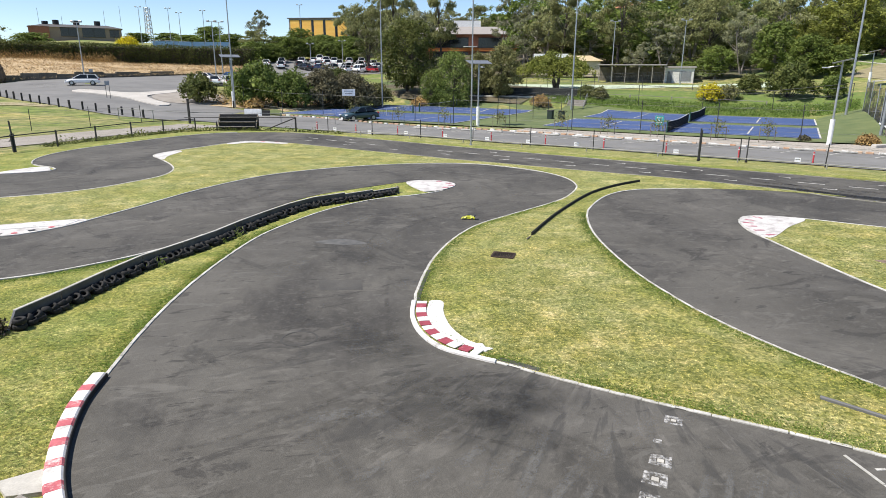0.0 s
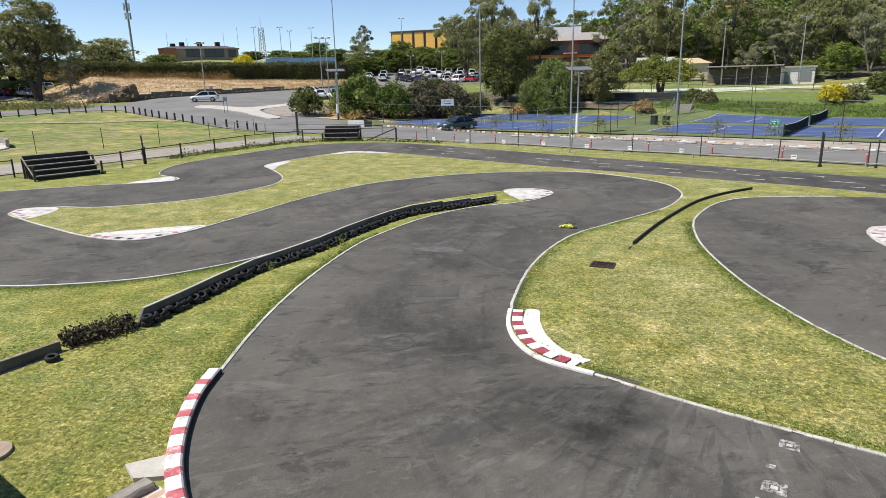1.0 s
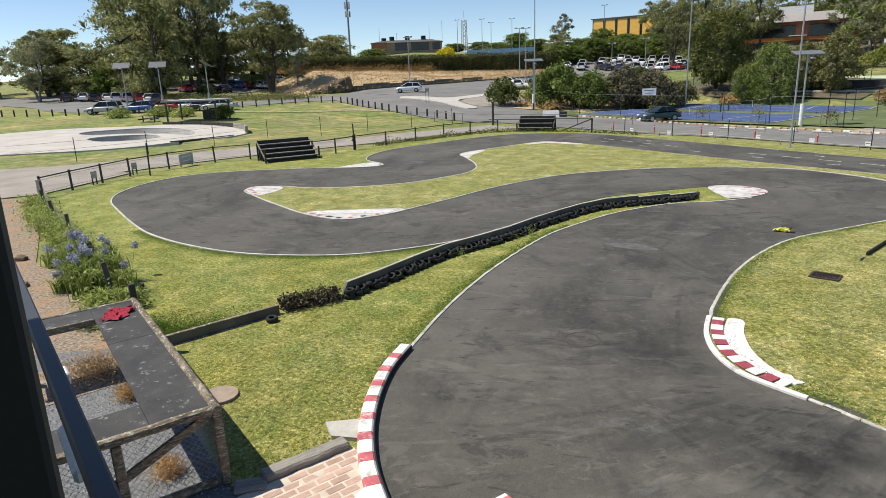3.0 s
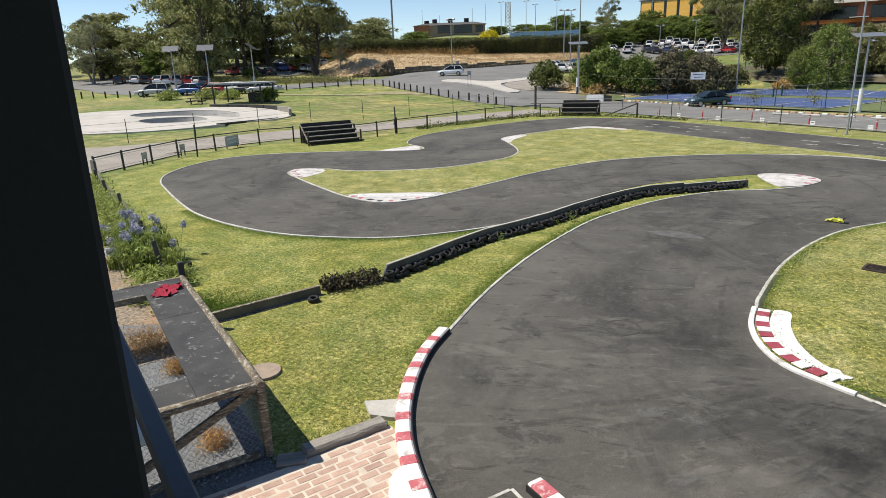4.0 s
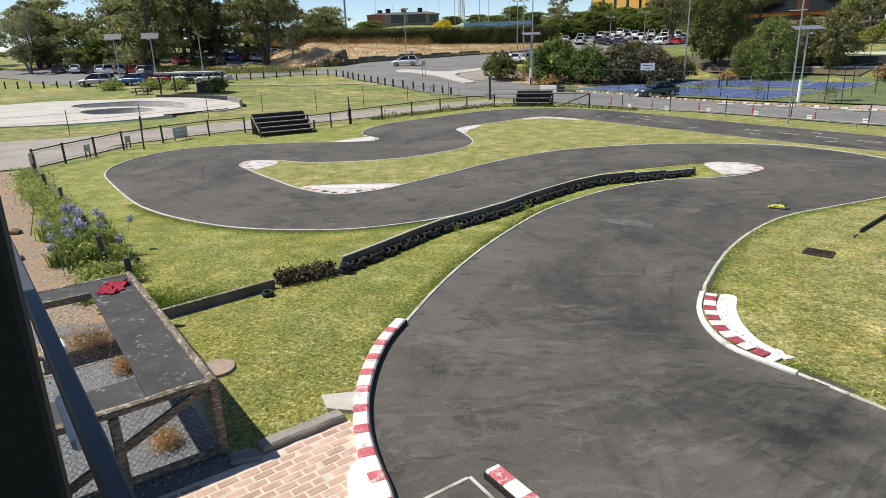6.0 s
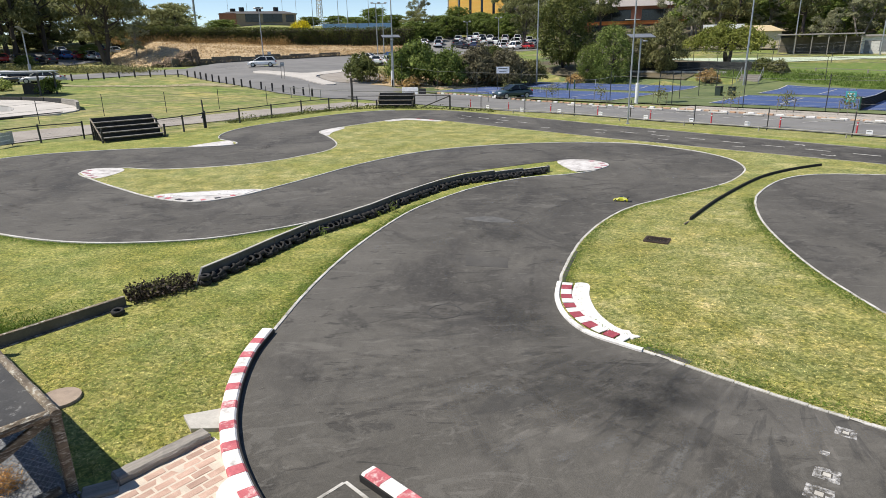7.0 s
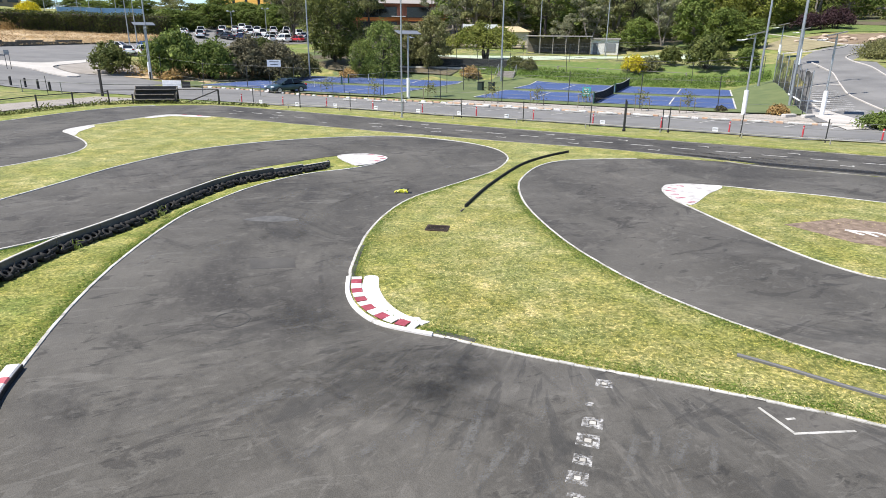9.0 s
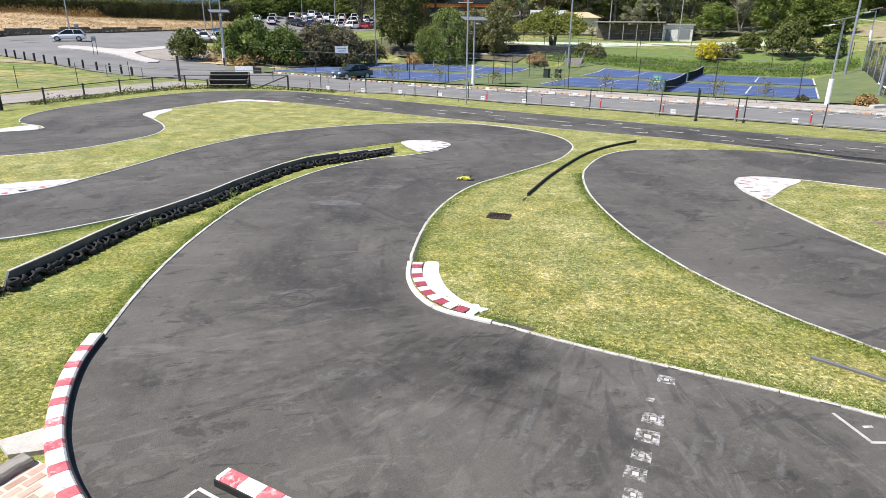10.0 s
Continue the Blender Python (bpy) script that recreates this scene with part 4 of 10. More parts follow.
# low black strips that divide the lawns
flap = spline([(2.2, 16.95), (3.3, 19.6), (5.0, 22.95), (6.4, 24.75), (7.7, 25.9)])
whole("rubber_divider", ribbon(flap, 0.045, 0.1, 0.01), RUBBER, "low black rubber strip standing in the lawn", "track divider")
whole("divider_stake", rods(((2.18, 16.9, 0.0), (2.0, 16.4, 0.06), 0.02)), OLD_WOOD, "thin grey stick at the strip's end", "stake")
whole("pipe_divider", ribbon(spline([(5.25, 7.95), (5.8, 7.45), (6.55, 6.7), (7.6, 5.9)]), 0.05, 0.05, 0.015), plain("grey_pipe", (0.13, 0.13, 0.13), rough=0.7), "thin grey pipe lying in the lawn", "track divider")
sign_ground = thing("club_patch", "sandy brick-coloured patch with white letters in the lawn", "ground sign")
part("patch", slab([Vector(p) for p in ((10.35, 14.8), (12.35, 15.3), (13.6, 14.6), (12.6, 12.2), (11.1, 13.2))], 0.0, 0.024), material("red_sand", (0.115, 0.08, 0.056), (0.30, 0.225, 0.165), scale=5.0, rough=0.95, grain=40.0, bump=0.5, world_space=True), sign_ground)
for a, b in (((11.6, 14.2), (11.75, 13.75)), ((11.6, 14.2), (11.95, 14.0)), ((11.95, 14.0), (12.0, 13.6)), ((11.95, 14.0), (12.25, 13.9)), ((12.25, 13.9), (12.3, 13.4))):
    d, c = Vector(b) - Vector(a), (Vector(a) + Vector(b)) / 2
    ob = part("letter_bar", boxes(((0, 0, 0.03), (d.length, 0.07, 0.02))), KERB_WHITE, sign_ground)
    ob.matrix_world = pose(c.x, c.y, 0, 0, 0, math.degrees(math.atan2(d.y, d.x)))


# ---- rubber and scuff marks along the driving lines ----
def fading(m):
    """Let the worn mark fade where its edges have been driven away."""
    n, link = m.node_tree.nodes, m.node_tree.links.new
    mix = [node for node in n if node.bl_idname == "ShaderNodeMixShader"][0]
    wear, times = n.new("ShaderNodeAttribute"), n.new("ShaderNodeMath")
    wear.attribute_name, times.operation = "wear", "MULTIPLY"
    link(mix.inputs[0].links[0].from_socket, times.inputs[0])
    link(wear.outputs["Fac"], times.inputs[1])
    link(times.outputs[0], mix.inputs[0])
    return m


RUBBER_MARK = fading(scuff_material("rubbered_line", (0.034, 0.032, 0.030), 0.42, 4.0, 0.42, 0.70))
PALE_MARK = fading(scuff_material("pale_scuff", (0.20, 0.19, 0.17), 0.6, 5.0, 0.36, 0.72))
rng = random.Random(5)


circuit = bpy.data.objects["road_circuit"]


def streak(name, run, width, strength, mat, z):
    """One worn mark along a plan curve; it fades towards its edges and ends."""
    verts, faces, fade = [], [], []
    for j, p in enumerate(run):
        d = run[min(j + 1, len(run) - 1)] - run[max(j - 1, 0)]
        left = Vector((-d.y, d.x)).normalized()
        t = j / max(len(run) - 1, 1)
        for s in (1, 0.45, -0.45, -1):
            verts.append((p.x + left.x * s * width, p.y + left.y * s * width, z))
            fade.append(0.0 if abs(s) == 1 else strength * min(1.0, 3 * t, 3 * (1 - t)))
        if j:
            k = len(verts) - 8
            faces += [(k + i, k + i + 1, k + i + 5, k + i + 4) for i in range(3)]
    me = bpy.data.meshes.new(name)
    me.from_pydata(verts, [], faces)
    me.attributes.new("wear", "FLOAT", "POINT").data.foreach_set("value", fade)
    ob = link_mesh(name, me, mat)
    ob.parent = circuit
    return ob


def marks(name, line, count, spread, mat, long_range, wide_range, seed, level):
    """Streaks along a line of travel."""
    q = random.Random(seed)
    for i in range(count):
        k0 = q.randrange(0, len(line) - 4)
        k1 = min(len(line) - 1, k0 + max(3, int(q.uniform(*long_range) / 0.25)))
        off, drift, w = q.gauss(0, spread), q.gauss(0, 0.35), q.uniform(*wide_range)
        run = []
        for j in range(k0, k1 + 1):
            d = line[min(j + 1, len(line) - 1)] - line[max(j - 1, 0)]
            run.append(line[j] + Vector((-d.y, d.x)).normalized() * (off + drift * (j - k0) / max(k1 - k0, 1)))
        streak(name, run, w, q.uniform(0.45, 1.0), mat, level + 0.0002 * (i % 9))


near_lane = spline([(0.6, 3.2), (-1.0, 5.4), (-2.4, 7.6), (-3.1, 10.0), (-3.3, 13.0), (-2.9, 16.0), (-1.8, 19.0), (0.2, 21.5), (2.0, 24.0), (2.2, 26.6), (0.6, 28.4), (-2.0, 28.4), (-4.6, 26.9), (-6.6, 24.6), (-8.0, 21.6), (-9.0, 18.2), (-10.5, 15.2), (-13.0, 14.2), (-17.0, 15.2), (-21.0, 17.2), (-23.0, 19.6), (-22.6, 22.0), (-19.5, 23.7), (-16.5, 25.4), (-15.9, 28.4), (-18.2, 32.0), (-18.5, 36.0), (-16.6, 40.2), (-13.0, 42.6), (-9.0, 41.6), (0.0, 36.0), (10.0, 29.3), (20.0, 23.0)], step=0.25)
marks("rubber_mark", near_lane, 80, 0.9, RUBBER_MARK, (1.0, 5.0), (0.04, 0.22), 9, 0.0062)
cross = spline([(6.4, 3.6), (4.2, 4.7), (2.2, 6.0), (0.2, 7.6), (-1.8, 9.2), (-3.4, 10.8)], step=0.25)
marks("rubber_mark", cross, 24, 1.0, RUBBER_MARK, (0.8, 3.0), (0.04, 0.2), 10, 0.0066)
marks("pale_scuff", near_lane[:120], 14, 1.1, PALE_MARK, (0.8, 2.6), (0.08, 0.4), 11, 0.0070)
fan = spline([(1.5, 4.0), (2.3, 5.2), (3.0, 6.3), (3.7, 7.3)], step=0.2)
marks("pale_scuff", fan, 12, 1.4, PALE_MARK, (0.8, 2.2), (0.06, 0.22), 12, 0.0074)
stain = spline([(11.2, 27.5), (13.83, 25.87), (15.31, 24.18), (16.48, 23.12), (17.6, 21.9), (19.5, 19.8)], step=0.25)
marks("rubber_mark", stain, 16, 0.22, RUBBER_MARK, (2.0, 6.0), (0.1, 0.3), 13, 0.0062)

DARK_SHEEN = fading(scuff_material("rubbered_bend", (0.028, 0.029, 0.028), 0.5, 1.6, 0.30, 0.70))
for points, w in (([(-2.2, 10.3), (-1.4, 9.75), (-0.9, 9.3), (-0.3, 8.8)], 0.5), ([(-0.7, 8.8), (-0.1, 8.0), (0.5, 7.3), (0.9, 6.4)], 0.95), ([(0.2, 8.2), (0.9, 8.1), (1.6, 7.7), (2.1, 7.4)], 0.55), ([(0.1, 7.2), (0.8, 7.6), (1.5, 7.9)], 0.5)):
    streak("rubber_mark", spline(points, step=0.2), w, 1.0, DARK_SHEEN, 0.0084)
for a, b, w in (((-4.4, 7.0), (-2.1, 8.25), 0.07), ((-4.2, 7.96), (-2.5, 7.9), 0.05), ((-2.95, 6.65), (-1.1, 8.2), 0.09), ((-2.0, 6.6), (-1.05, 7.75), 0.08), ((-3.0, 8.05), (-1.7, 8.65), 0.06), ((-3.3, 7.3), (-2.2, 7.5), 0.05), ((-3.6, 6.4), (-2.5, 6.9), 0.06)):
    streak("rubber_mark", spline([a, Vector(a).lerp(Vector(b), 0.5) + Vector((0.05, -0.05)), b], step=0.15), w, 1.0, RUBBER_MARK, 0.0088)
CRISP_SCUFF = fading(scuff_material("scraped_asphalt", (0.17, 0.165, 0.152), 0.62, 7.0, 0.38, 0.52))
for a, b, w in (((-1.9, 7.1), (-1.25, 7.5), 0.16), ((-1.4, 7.3), (-0.85, 7.4), 0.13), ((-1.0, 5.9), (-0.7, 6.4), 0.07), ((-0.42, 5.88), (-0.1, 6.22), 0.08), ((0.1, 6.22), (0.46, 6.7), 0.1), ((0.7, 5.4), (1.26, 7.05), 0.09), ((0.86, 5.25), (1.56, 6.3), 0.08), ((1.34, 5.45), (1.72, 6.1), 0.07), ((1.83, 6.4), (2.06, 6.9), 0.06), ((2.58, 5.4), (3.02, 6.2), 0.07), ((2.98, 5.6), (3.32, 6.3), 0.06), ((3.15, 5.5), (3.65, 6.2), 0.1), ((3.5, 5.3), (3.9, 6.0), 0.06)):
    streak("pale_scuff", spline([a, Vector(a).lerp(Vector(b), 0.5), b], step=0.1), w, 1.0, CRISP_SCUFF, 0.0092)
# the torn black strip and the kerb line between the straight and the hairpin
TORN = fading(scuff_material("torn_black_tar", (0.012, 0.012, 0.012), 1.0, 3.2, 0.36, 0.46))
for off, w, z in ((0.0, 0.35, 0.0096), (0.3, 0.22, 0.010)):
    streak("tar_strip", spline([(11.6 + off, 26.0), (12.6 + off, 25.2), (13.5 + off, 24.4), (14.3 + off, 23.55), (15.6 + off, 22.65), (17.2 + off, 21.75), (18.6 + off, 20.85), (21.5 + off, 19.1)], step=0.2), w, 1.0, TORN, z)
edging("edging_hairpin_exit", spline([(13.45, 23.75), (14.2, 22.85), (15.2, 22.05), (16.8, 21.1), (18.4, 20.1), (21.3, 18.3)], step=0.3), width=0.04, mat=DULL_EDGE)

# ---- the barrier of boards and tyres ----
barrier_line = spline([(-7.85, 9.95), (-7.6, 11.3), (-7.25, 13.5), (-6.5, 15.5), (-5.95, 17.7), (-4.98, 20.3), (-3.6, 21.7), (-2.1, 23.2)], step=0.1)


def by_length(line):
    s = [0.0]
    for a, b in zip(line, line[1:]):
        s.append(s[-1] + (b - a).length)
    return s


barrier_s = by_length(barrier_line)


def point_on(line, s, at_s):
    i = min(max(int(np.searchsorted(s, at_s)), 1), len(line) - 1)
    f = (at_s - s[i - 1]) / max(s[i] - s[i - 1], 1e-6)
    d = (line[i] - line[i - 1]).normalized()
    return line[i - 1].lerp(line[i], f), d


barrier = thing("board_barrier", "low barrier of grey weathered boards between two lanes", "barrier")
count = 12
for i in range(count):
    a, _ = point_on(barrier_line, barrier_s, barrier_s[-1] * i / count)
    b, _ = point_on(barrier_line, barrier_s, barrier_s[-1] * (i + 1) / count - 0.015)
    d, c = b - a, (a + b) / 2
    m = pose(c.x, c.y, 0, 0, 0, math.degrees(math.atan2(d.y, d.x)))
    low = 0.0 if i < count - 2 else 0.05 * (i - count + 3)
    bm = boxes(((0, 0, 0.14 - low / 2), (d.length, 0.035, 0.32 - low)))
    if i == 0:
        for v in bm.verts:
            if v.co.x < 0 and v.co.z > 0.2:
                v.co.x += 0.2
    part("board", bm, BARRIER, barrier).matrix_world = m
    cut = 0.2 if i == 0 else 0.0
    if cut:
        slope = rods(((-d.length / 2, 0, 0.0), (-d.length / 2 + 0.2, 0, 0.305), 0.024), n=4)
        part("cap_edge", slope, PALE_CONCRETE, barrier, "pale worn sloping end").matrix_world = m
    part("cap_edge", boxes(((cut / 2, 0.004, 0.306 - low), (d.length - cut, 0.06, 0.016))), PALE_CONCRETE, barrier, "pale worn top edge").matrix_world = m
    part("stake", boxes(((d.length / 2 - 0.05, 0.045, 0.1), (0.06, 0.05, 0.3))), OLD_WOOD, barrier).matrix_world = m


def tyre_mesh(r=0.125, h=0.11, tube=0.045):
    """A small tyre lying flat, with a tread."""
    bm = bmesh.new()
    n, rows = 20, []
    profile = ((r - tube * 1.5, 0.012), (r - tube * 0.5, 0.0), (r - 0.008, 0.012), (r, h * 0.3), (r, h * 0.7), (r - 0.008, h - 0.012), (r - tube * 0.5, h), (r - tube * 1.5, h - 0.012), (r - tube * 1.25, h * 0.5))
    for i in range(n):
        a = 2 * math.pi * i / n
        lug = 0.006 if i % 2 else 0.0
        rows.append([bm.verts.new(((q - (lug if 2 <= k <= 5 else 0)) * math.cos(a), (q - (lug if 2 <= k <= 5 else 0)) * math.sin(a), z)) for k, (q, z) in enumerate(profile)])
    for i in range(n):
        for k in range(len(profile)):
            bm.faces.new((rows[i][k], rows[(i + 1) % n][k], rows[(i + 1) % n][(k + 1) % len(profile)], rows[i][(k + 1) % len(profile)]))
    me = bpy.data.meshes.new("tyre")
    bm.to_mesh(me)
    bm.free()
    me.materials.append(RUBBER)
    me.shade_smooth()
    return me


SMALL_TYRE = tyre_mesh(0.118, 0.1, 0.042)
rng = random.Random(4)
for i in range(int((barrier_s[-1] - 0.3) / 0.185)):
    p, d = point_on(barrier_line, barrier_s, 0.34 + i * 0.185)
    heading = math.degrees(math.atan2(d.y, d.x))
    # the flat tyres are added filler that blackens the space under the leaning ones
    for out, z, lean, label in ((0.13, 0.055, -34, "small worn black tyre leaning against the boards"), (0.165, 0.0, 0, "small black filler tyre for the dark under the leaning ones")):
        if not lean and i % 3 == 2:
            continue
        q = p + Vector((d.y, -d.x)) * (out + rng.uniform(-0.012, 0.012))
        tyre = new("tyre", SMALL_TYRE)
        tyre.matrix_world = pose(q.x, q.y, z, 0, 0, heading) @ Euler((radians(lean + (rng.uniform(-7, 7) if lean else 0)), radians(rng.uniform(-9, 9) if lean else 0), rng.uniform(0, 6))).to_matrix().to_4x4()
        tagged(tyre, label, "tyre", "tyres along the barrier")
for i in range(2):
    p, d = point_on(barrier_line, barrier_s, 0.1)
    q = p + Vector((d.y, -d.x)) * 0.16
    tyre = new("tyre", SMALL_TYRE)
    tyre.matrix_world = pose(q.x + 0.01 * i, q.y, 0.0 + 0.11 * i, 0, 0, 50 * i)
    tagged(tyre, "small worn black tyre stacked flat at the barrier's end", "tyre", "tyres along the barrier")
for x, y, z, rx, label in ((-8.33, 8.36, -0.005, 5, "small tyre lying on the lawn by the edging board"), (-12.7, 8.75, 0.0, 0, "black tyre beside the timber fence")):
    tyre = new("tyre", SMALL_TYRE)
    tyre.matrix_world = pose(x, y, z, rx, 0, 40)
    tagged(tyre, label, "tyre")

# low retaining board and clipped hedge in line with the barrier
edge = Vector((-8.5, 8.75)) - Vector((-9.42, 6.5))
c = (Vector((-8.5, 8.75)) + Vector((-9.42, 6.5))) / 2
retaining = thing("retaining_board", "low dark timber board edging the raised lawn", "edging board", (c.x, c.y, 0), math.degrees(math.atan2(edge.y, edge.x)))
part("board", boxes(((0, 0, 0.06), (edge.length, 0.06, 0.22)), bevel=0.006), BARRIER, retaining)
part("cap", boxes(((0, 0.005, 0.176), (edge.length, 0.075, 0.014))), OLD_WOOD, retaining, "pale worn top edge")
part("footing", boxes(((0, -0.08, -0.006), (edge.length, 0.07, 0.02)), bevel=0.006), OLD_WOOD, retaining, "narrow weathered footing board")


def leaf_cloud(points, size, seed, up=0.0, slim=0.45, flat=0.0, facing=None, loose=0.55):
    """Leaves, each a small blade, at the given points, loosely turned to the facings where these are given."""
    r = np.random.RandomState(seed)
    pts = np.asarray(points, float)
    k = len(pts)
    a = r.normal(size=(k, 3))
    a[:, 2] = a[:, 2] * (1 - flat) + up
    a /= np.linalg.norm(a, axis=1, keepdims=True)
    b = np.cross(a, r.normal(size=(k, 3)))
    if facing is not None:
        n = facing / np.linalg.norm(facing, axis=1, keepdims=True) + loose * r.normal(size=(k, 3))
        n /= np.linalg.norm(n, axis=1, keepdims=True)
        a = np.cross(n, a)
        a /= np.linalg.norm(a, axis=1, keepdims=True)
        b = np.cross(n, a)
    b /= np.linalg.norm(b, axis=1, keepdims=True)
    s = (size * r.uniform(0.6, 1.4, k))[:, None]
    v = np.stack([pts - a * s, pts + b * s * slim, pts + a * s, pts - b * s * slim], 1).reshape(-1, 3)
    me = bpy.data.meshes.new("leaves")
    me.vertices.add(4 * k)
    me.vertices.foreach_set("co", v.ravel())
    me.loops.add(4 * k)
    me.loops.foreach_set("vertex_index", np.arange(4 * k))
    me.polygons.add(k)
    me.polygons.foreach_set("loop_start", np.arange(0, 4 * k, 4))
    me.update()
    me.validate()
    return me


r = np.random.RandomState(7)
pts = np.stack([r.uniform(-0.62, 0.62, 2600), r.normal(0, 0.13, 2600), np.abs(r.normal(0.13, 0.07, 2600))], 1)
bush = thing("low_bush", "low clipped dark heath bush beside the barrier's end", "bush", (-8.25, 9.42, -0.01), 58)
TWIG = leaf_material("dark_twigs", (0.05, 0.04, 0.03), (0.11, 0.085, 0.065), 0.1)
part("brushwood", leaf_cloud(pts, 0.035, 8), TWIG, bush)
pts = np.stack([r.uniform(-0.6, 0.6, 500), r.normal(0, 0.12, 500), np.abs(r.normal(0.2, 0.04, 500))], 1)
part("leaves", leaf_cloud(pts, 0.03, 9), LEAF_OLIVE, bush)
stem = boxes(((0, 0, 0.03), (0.9, 0.1, 0.08)), bevel=0.02)
part("stem", stem, DARK_BARK, bush)

# weeds along the tyres
pts = []
for i in range(7):
    p, d = point_on(barrier_line, barrier_s, rng.uniform(0.1, barrier_s[-1] * 0.75))
    q = p + Vector((d.y, -d.x)) * rng.uniform(0.02, 0.5)
    h, k = rng.uniform(0.1, 0.26), rng.randint(10, 24)
    pts.append(np.stack([q.x + r.normal(0, 0.06, k), q.y + r.normal(0, 0.06, k), r.uniform(0.02, h, k)], 1))
tagged(link_mesh("barrier_weeds", leaf_cloud(np.concatenate(pts), 0.06, 3, up=1.5, slim=0.16), LEAF_STRAP), "tufts of weeds growing between the tyres", "weeds", kind="stuff")

# ---- the pit counter ----
# long side along the lawn, short sides towards the stand
A, B = Vector((-5.30, 4.25)), Vector((-9.44, 6.33))
along_dir = (B - A).normalized()
in_dir = Vector((along_dir.y, -along_dir.x))
if in_dir.x > 0:
    in_dir = -in_dir
length = (B - A).length
counter = thing("pit_counter", "U-shaped pit counter of black boards on weathered timber posts", "counter", (A.x, A.y, 0), math.degrees(math.atan2(along_dir.y, along_dir.x)))
side = 1 if Vector((-along_dir.y, along_dir.x)).dot(in_dir) > 0 else -1
W, TOP = 0.62, 1.0
depth = 1.9


def local(bm, mat, name, label=""):
    return part(name, bm, mat, counter, label)


local(boxes(((length * 0.3, side * (W / 2 + 0.05), TOP - 0.02), (length * 0.6 - 0.01, W, 0.022))), BOARD_TOP, "board")
local(boxes(((length * 0.8, side * (W / 2 + 0.05), TOP - 0.02), (length * 0.4 - 0.01, W, 0.022))), BOARD_TOP, "board")
local(boxes(((0.34, side * (W + 0.05 + (depth - W) / 2), TOP - 0.018), (0.55, depth - W - 0.01, 0.022))), BOARD_TOP, "board")
local(boxes(((length - 0.3, side * (W + 0.05 + (depth - W) / 2), TOP - 0.018), (0.5, depth - W - 0.01, 0.022))), BOARD_TOP, "board")


def log(p, q, r, seed):
    """A round weathered log, knobbly and not quite straight."""
    bm = bmesh.new()
    p, q = Vector(p), Vector(q)
    steps = max(4, int((q - p).length / 0.12))
    centres = [p.lerp(q, i / steps) + Vector((0, 0, 0.006 * noise.noise((i * 0.5, seed, 0)))) for i in range(steps + 1)]
    limb(bm, centres, [r * (1 + 0.12 * noise.noise((i * 0.8, seed, 4))) for i in range(steps + 1)], 10)
    for v in bm.verts:
        v.co += 0.004 * noise.noise_vector(v.co * 22)
    for end in (bm.verts[:10], bm.verts[-10:]):
        bm.faces.new(end)
    bmesh.ops.recalc_face_normals(bm, faces=bm.faces)
    return bm


local(log((-0.06, 0, TOP - 0.03), (length + 0.05, 0, TOP - 0.03), 0.055, 1), OLD_WOOD, "rail")
local(log((0.0, 0, TOP - 0.028), (0.0, side * depth, TOP - 0.028), 0.055, 2), OLD_WOOD, "rail")
local(boxes(((length, side * depth / 2, TOP - 0.035), (0.07, depth, 0.08)), bevel=0.01), OLD_WOOD, "rail")
local(boxes(((length - 0.57, side * (W + 0.05 + (depth - W) / 2), TOP - 0.06), (0.05, depth - W, 0.11)), bevel=0.008), OLD_WOOD, "rail")
for x, ys in ((0.0, (0.0, 1.03)), (length * 0.5, (0.0,)), (length - 0.03, (0.0, depth - 0.05))):
    for y in (side * q for q in ys):
        local(boxes(((x, y, (TOP - 0.09) / 2), (0.1, 0.1, TOP - 0.07)), bevel=0.01), OLD_WOOD, "post")
local(boxes(((0.6, side * 0.12, 0.885), (0.1, 0.12, 0.18)), bevel=0.01), plain("orange_timber", (0.42, 0.20, 0.09), rough=0.8), "inner_block", "orange-brown timber block under the board")
local(boxes(((length + 0.1, -side * 0.02, 0.62), (0.1, 0.1, 1.26)), bevel=0.012), DARK_WOOD, "corner_post", "dark timber corner post")
bm = bmesh.new()
box(bm, (0, 0, 0), (1.85, 0.05, 0.1), Matrix.Translation((0.02, side * 0.82, 0.58)) @ Euler((0, 0, radians(90))).to_matrix().to_4x4() @ Euler((0, radians(24 * side), 0)).to_matrix().to_4x4(), 0.006)
local(bm, OLD_WOOD, "brace")
local(log((0.02, side * 0.1, 0.07), (0.02, side * depth, 0.09), 0.05, 3), OLD_WOOD, "bottom_rail")


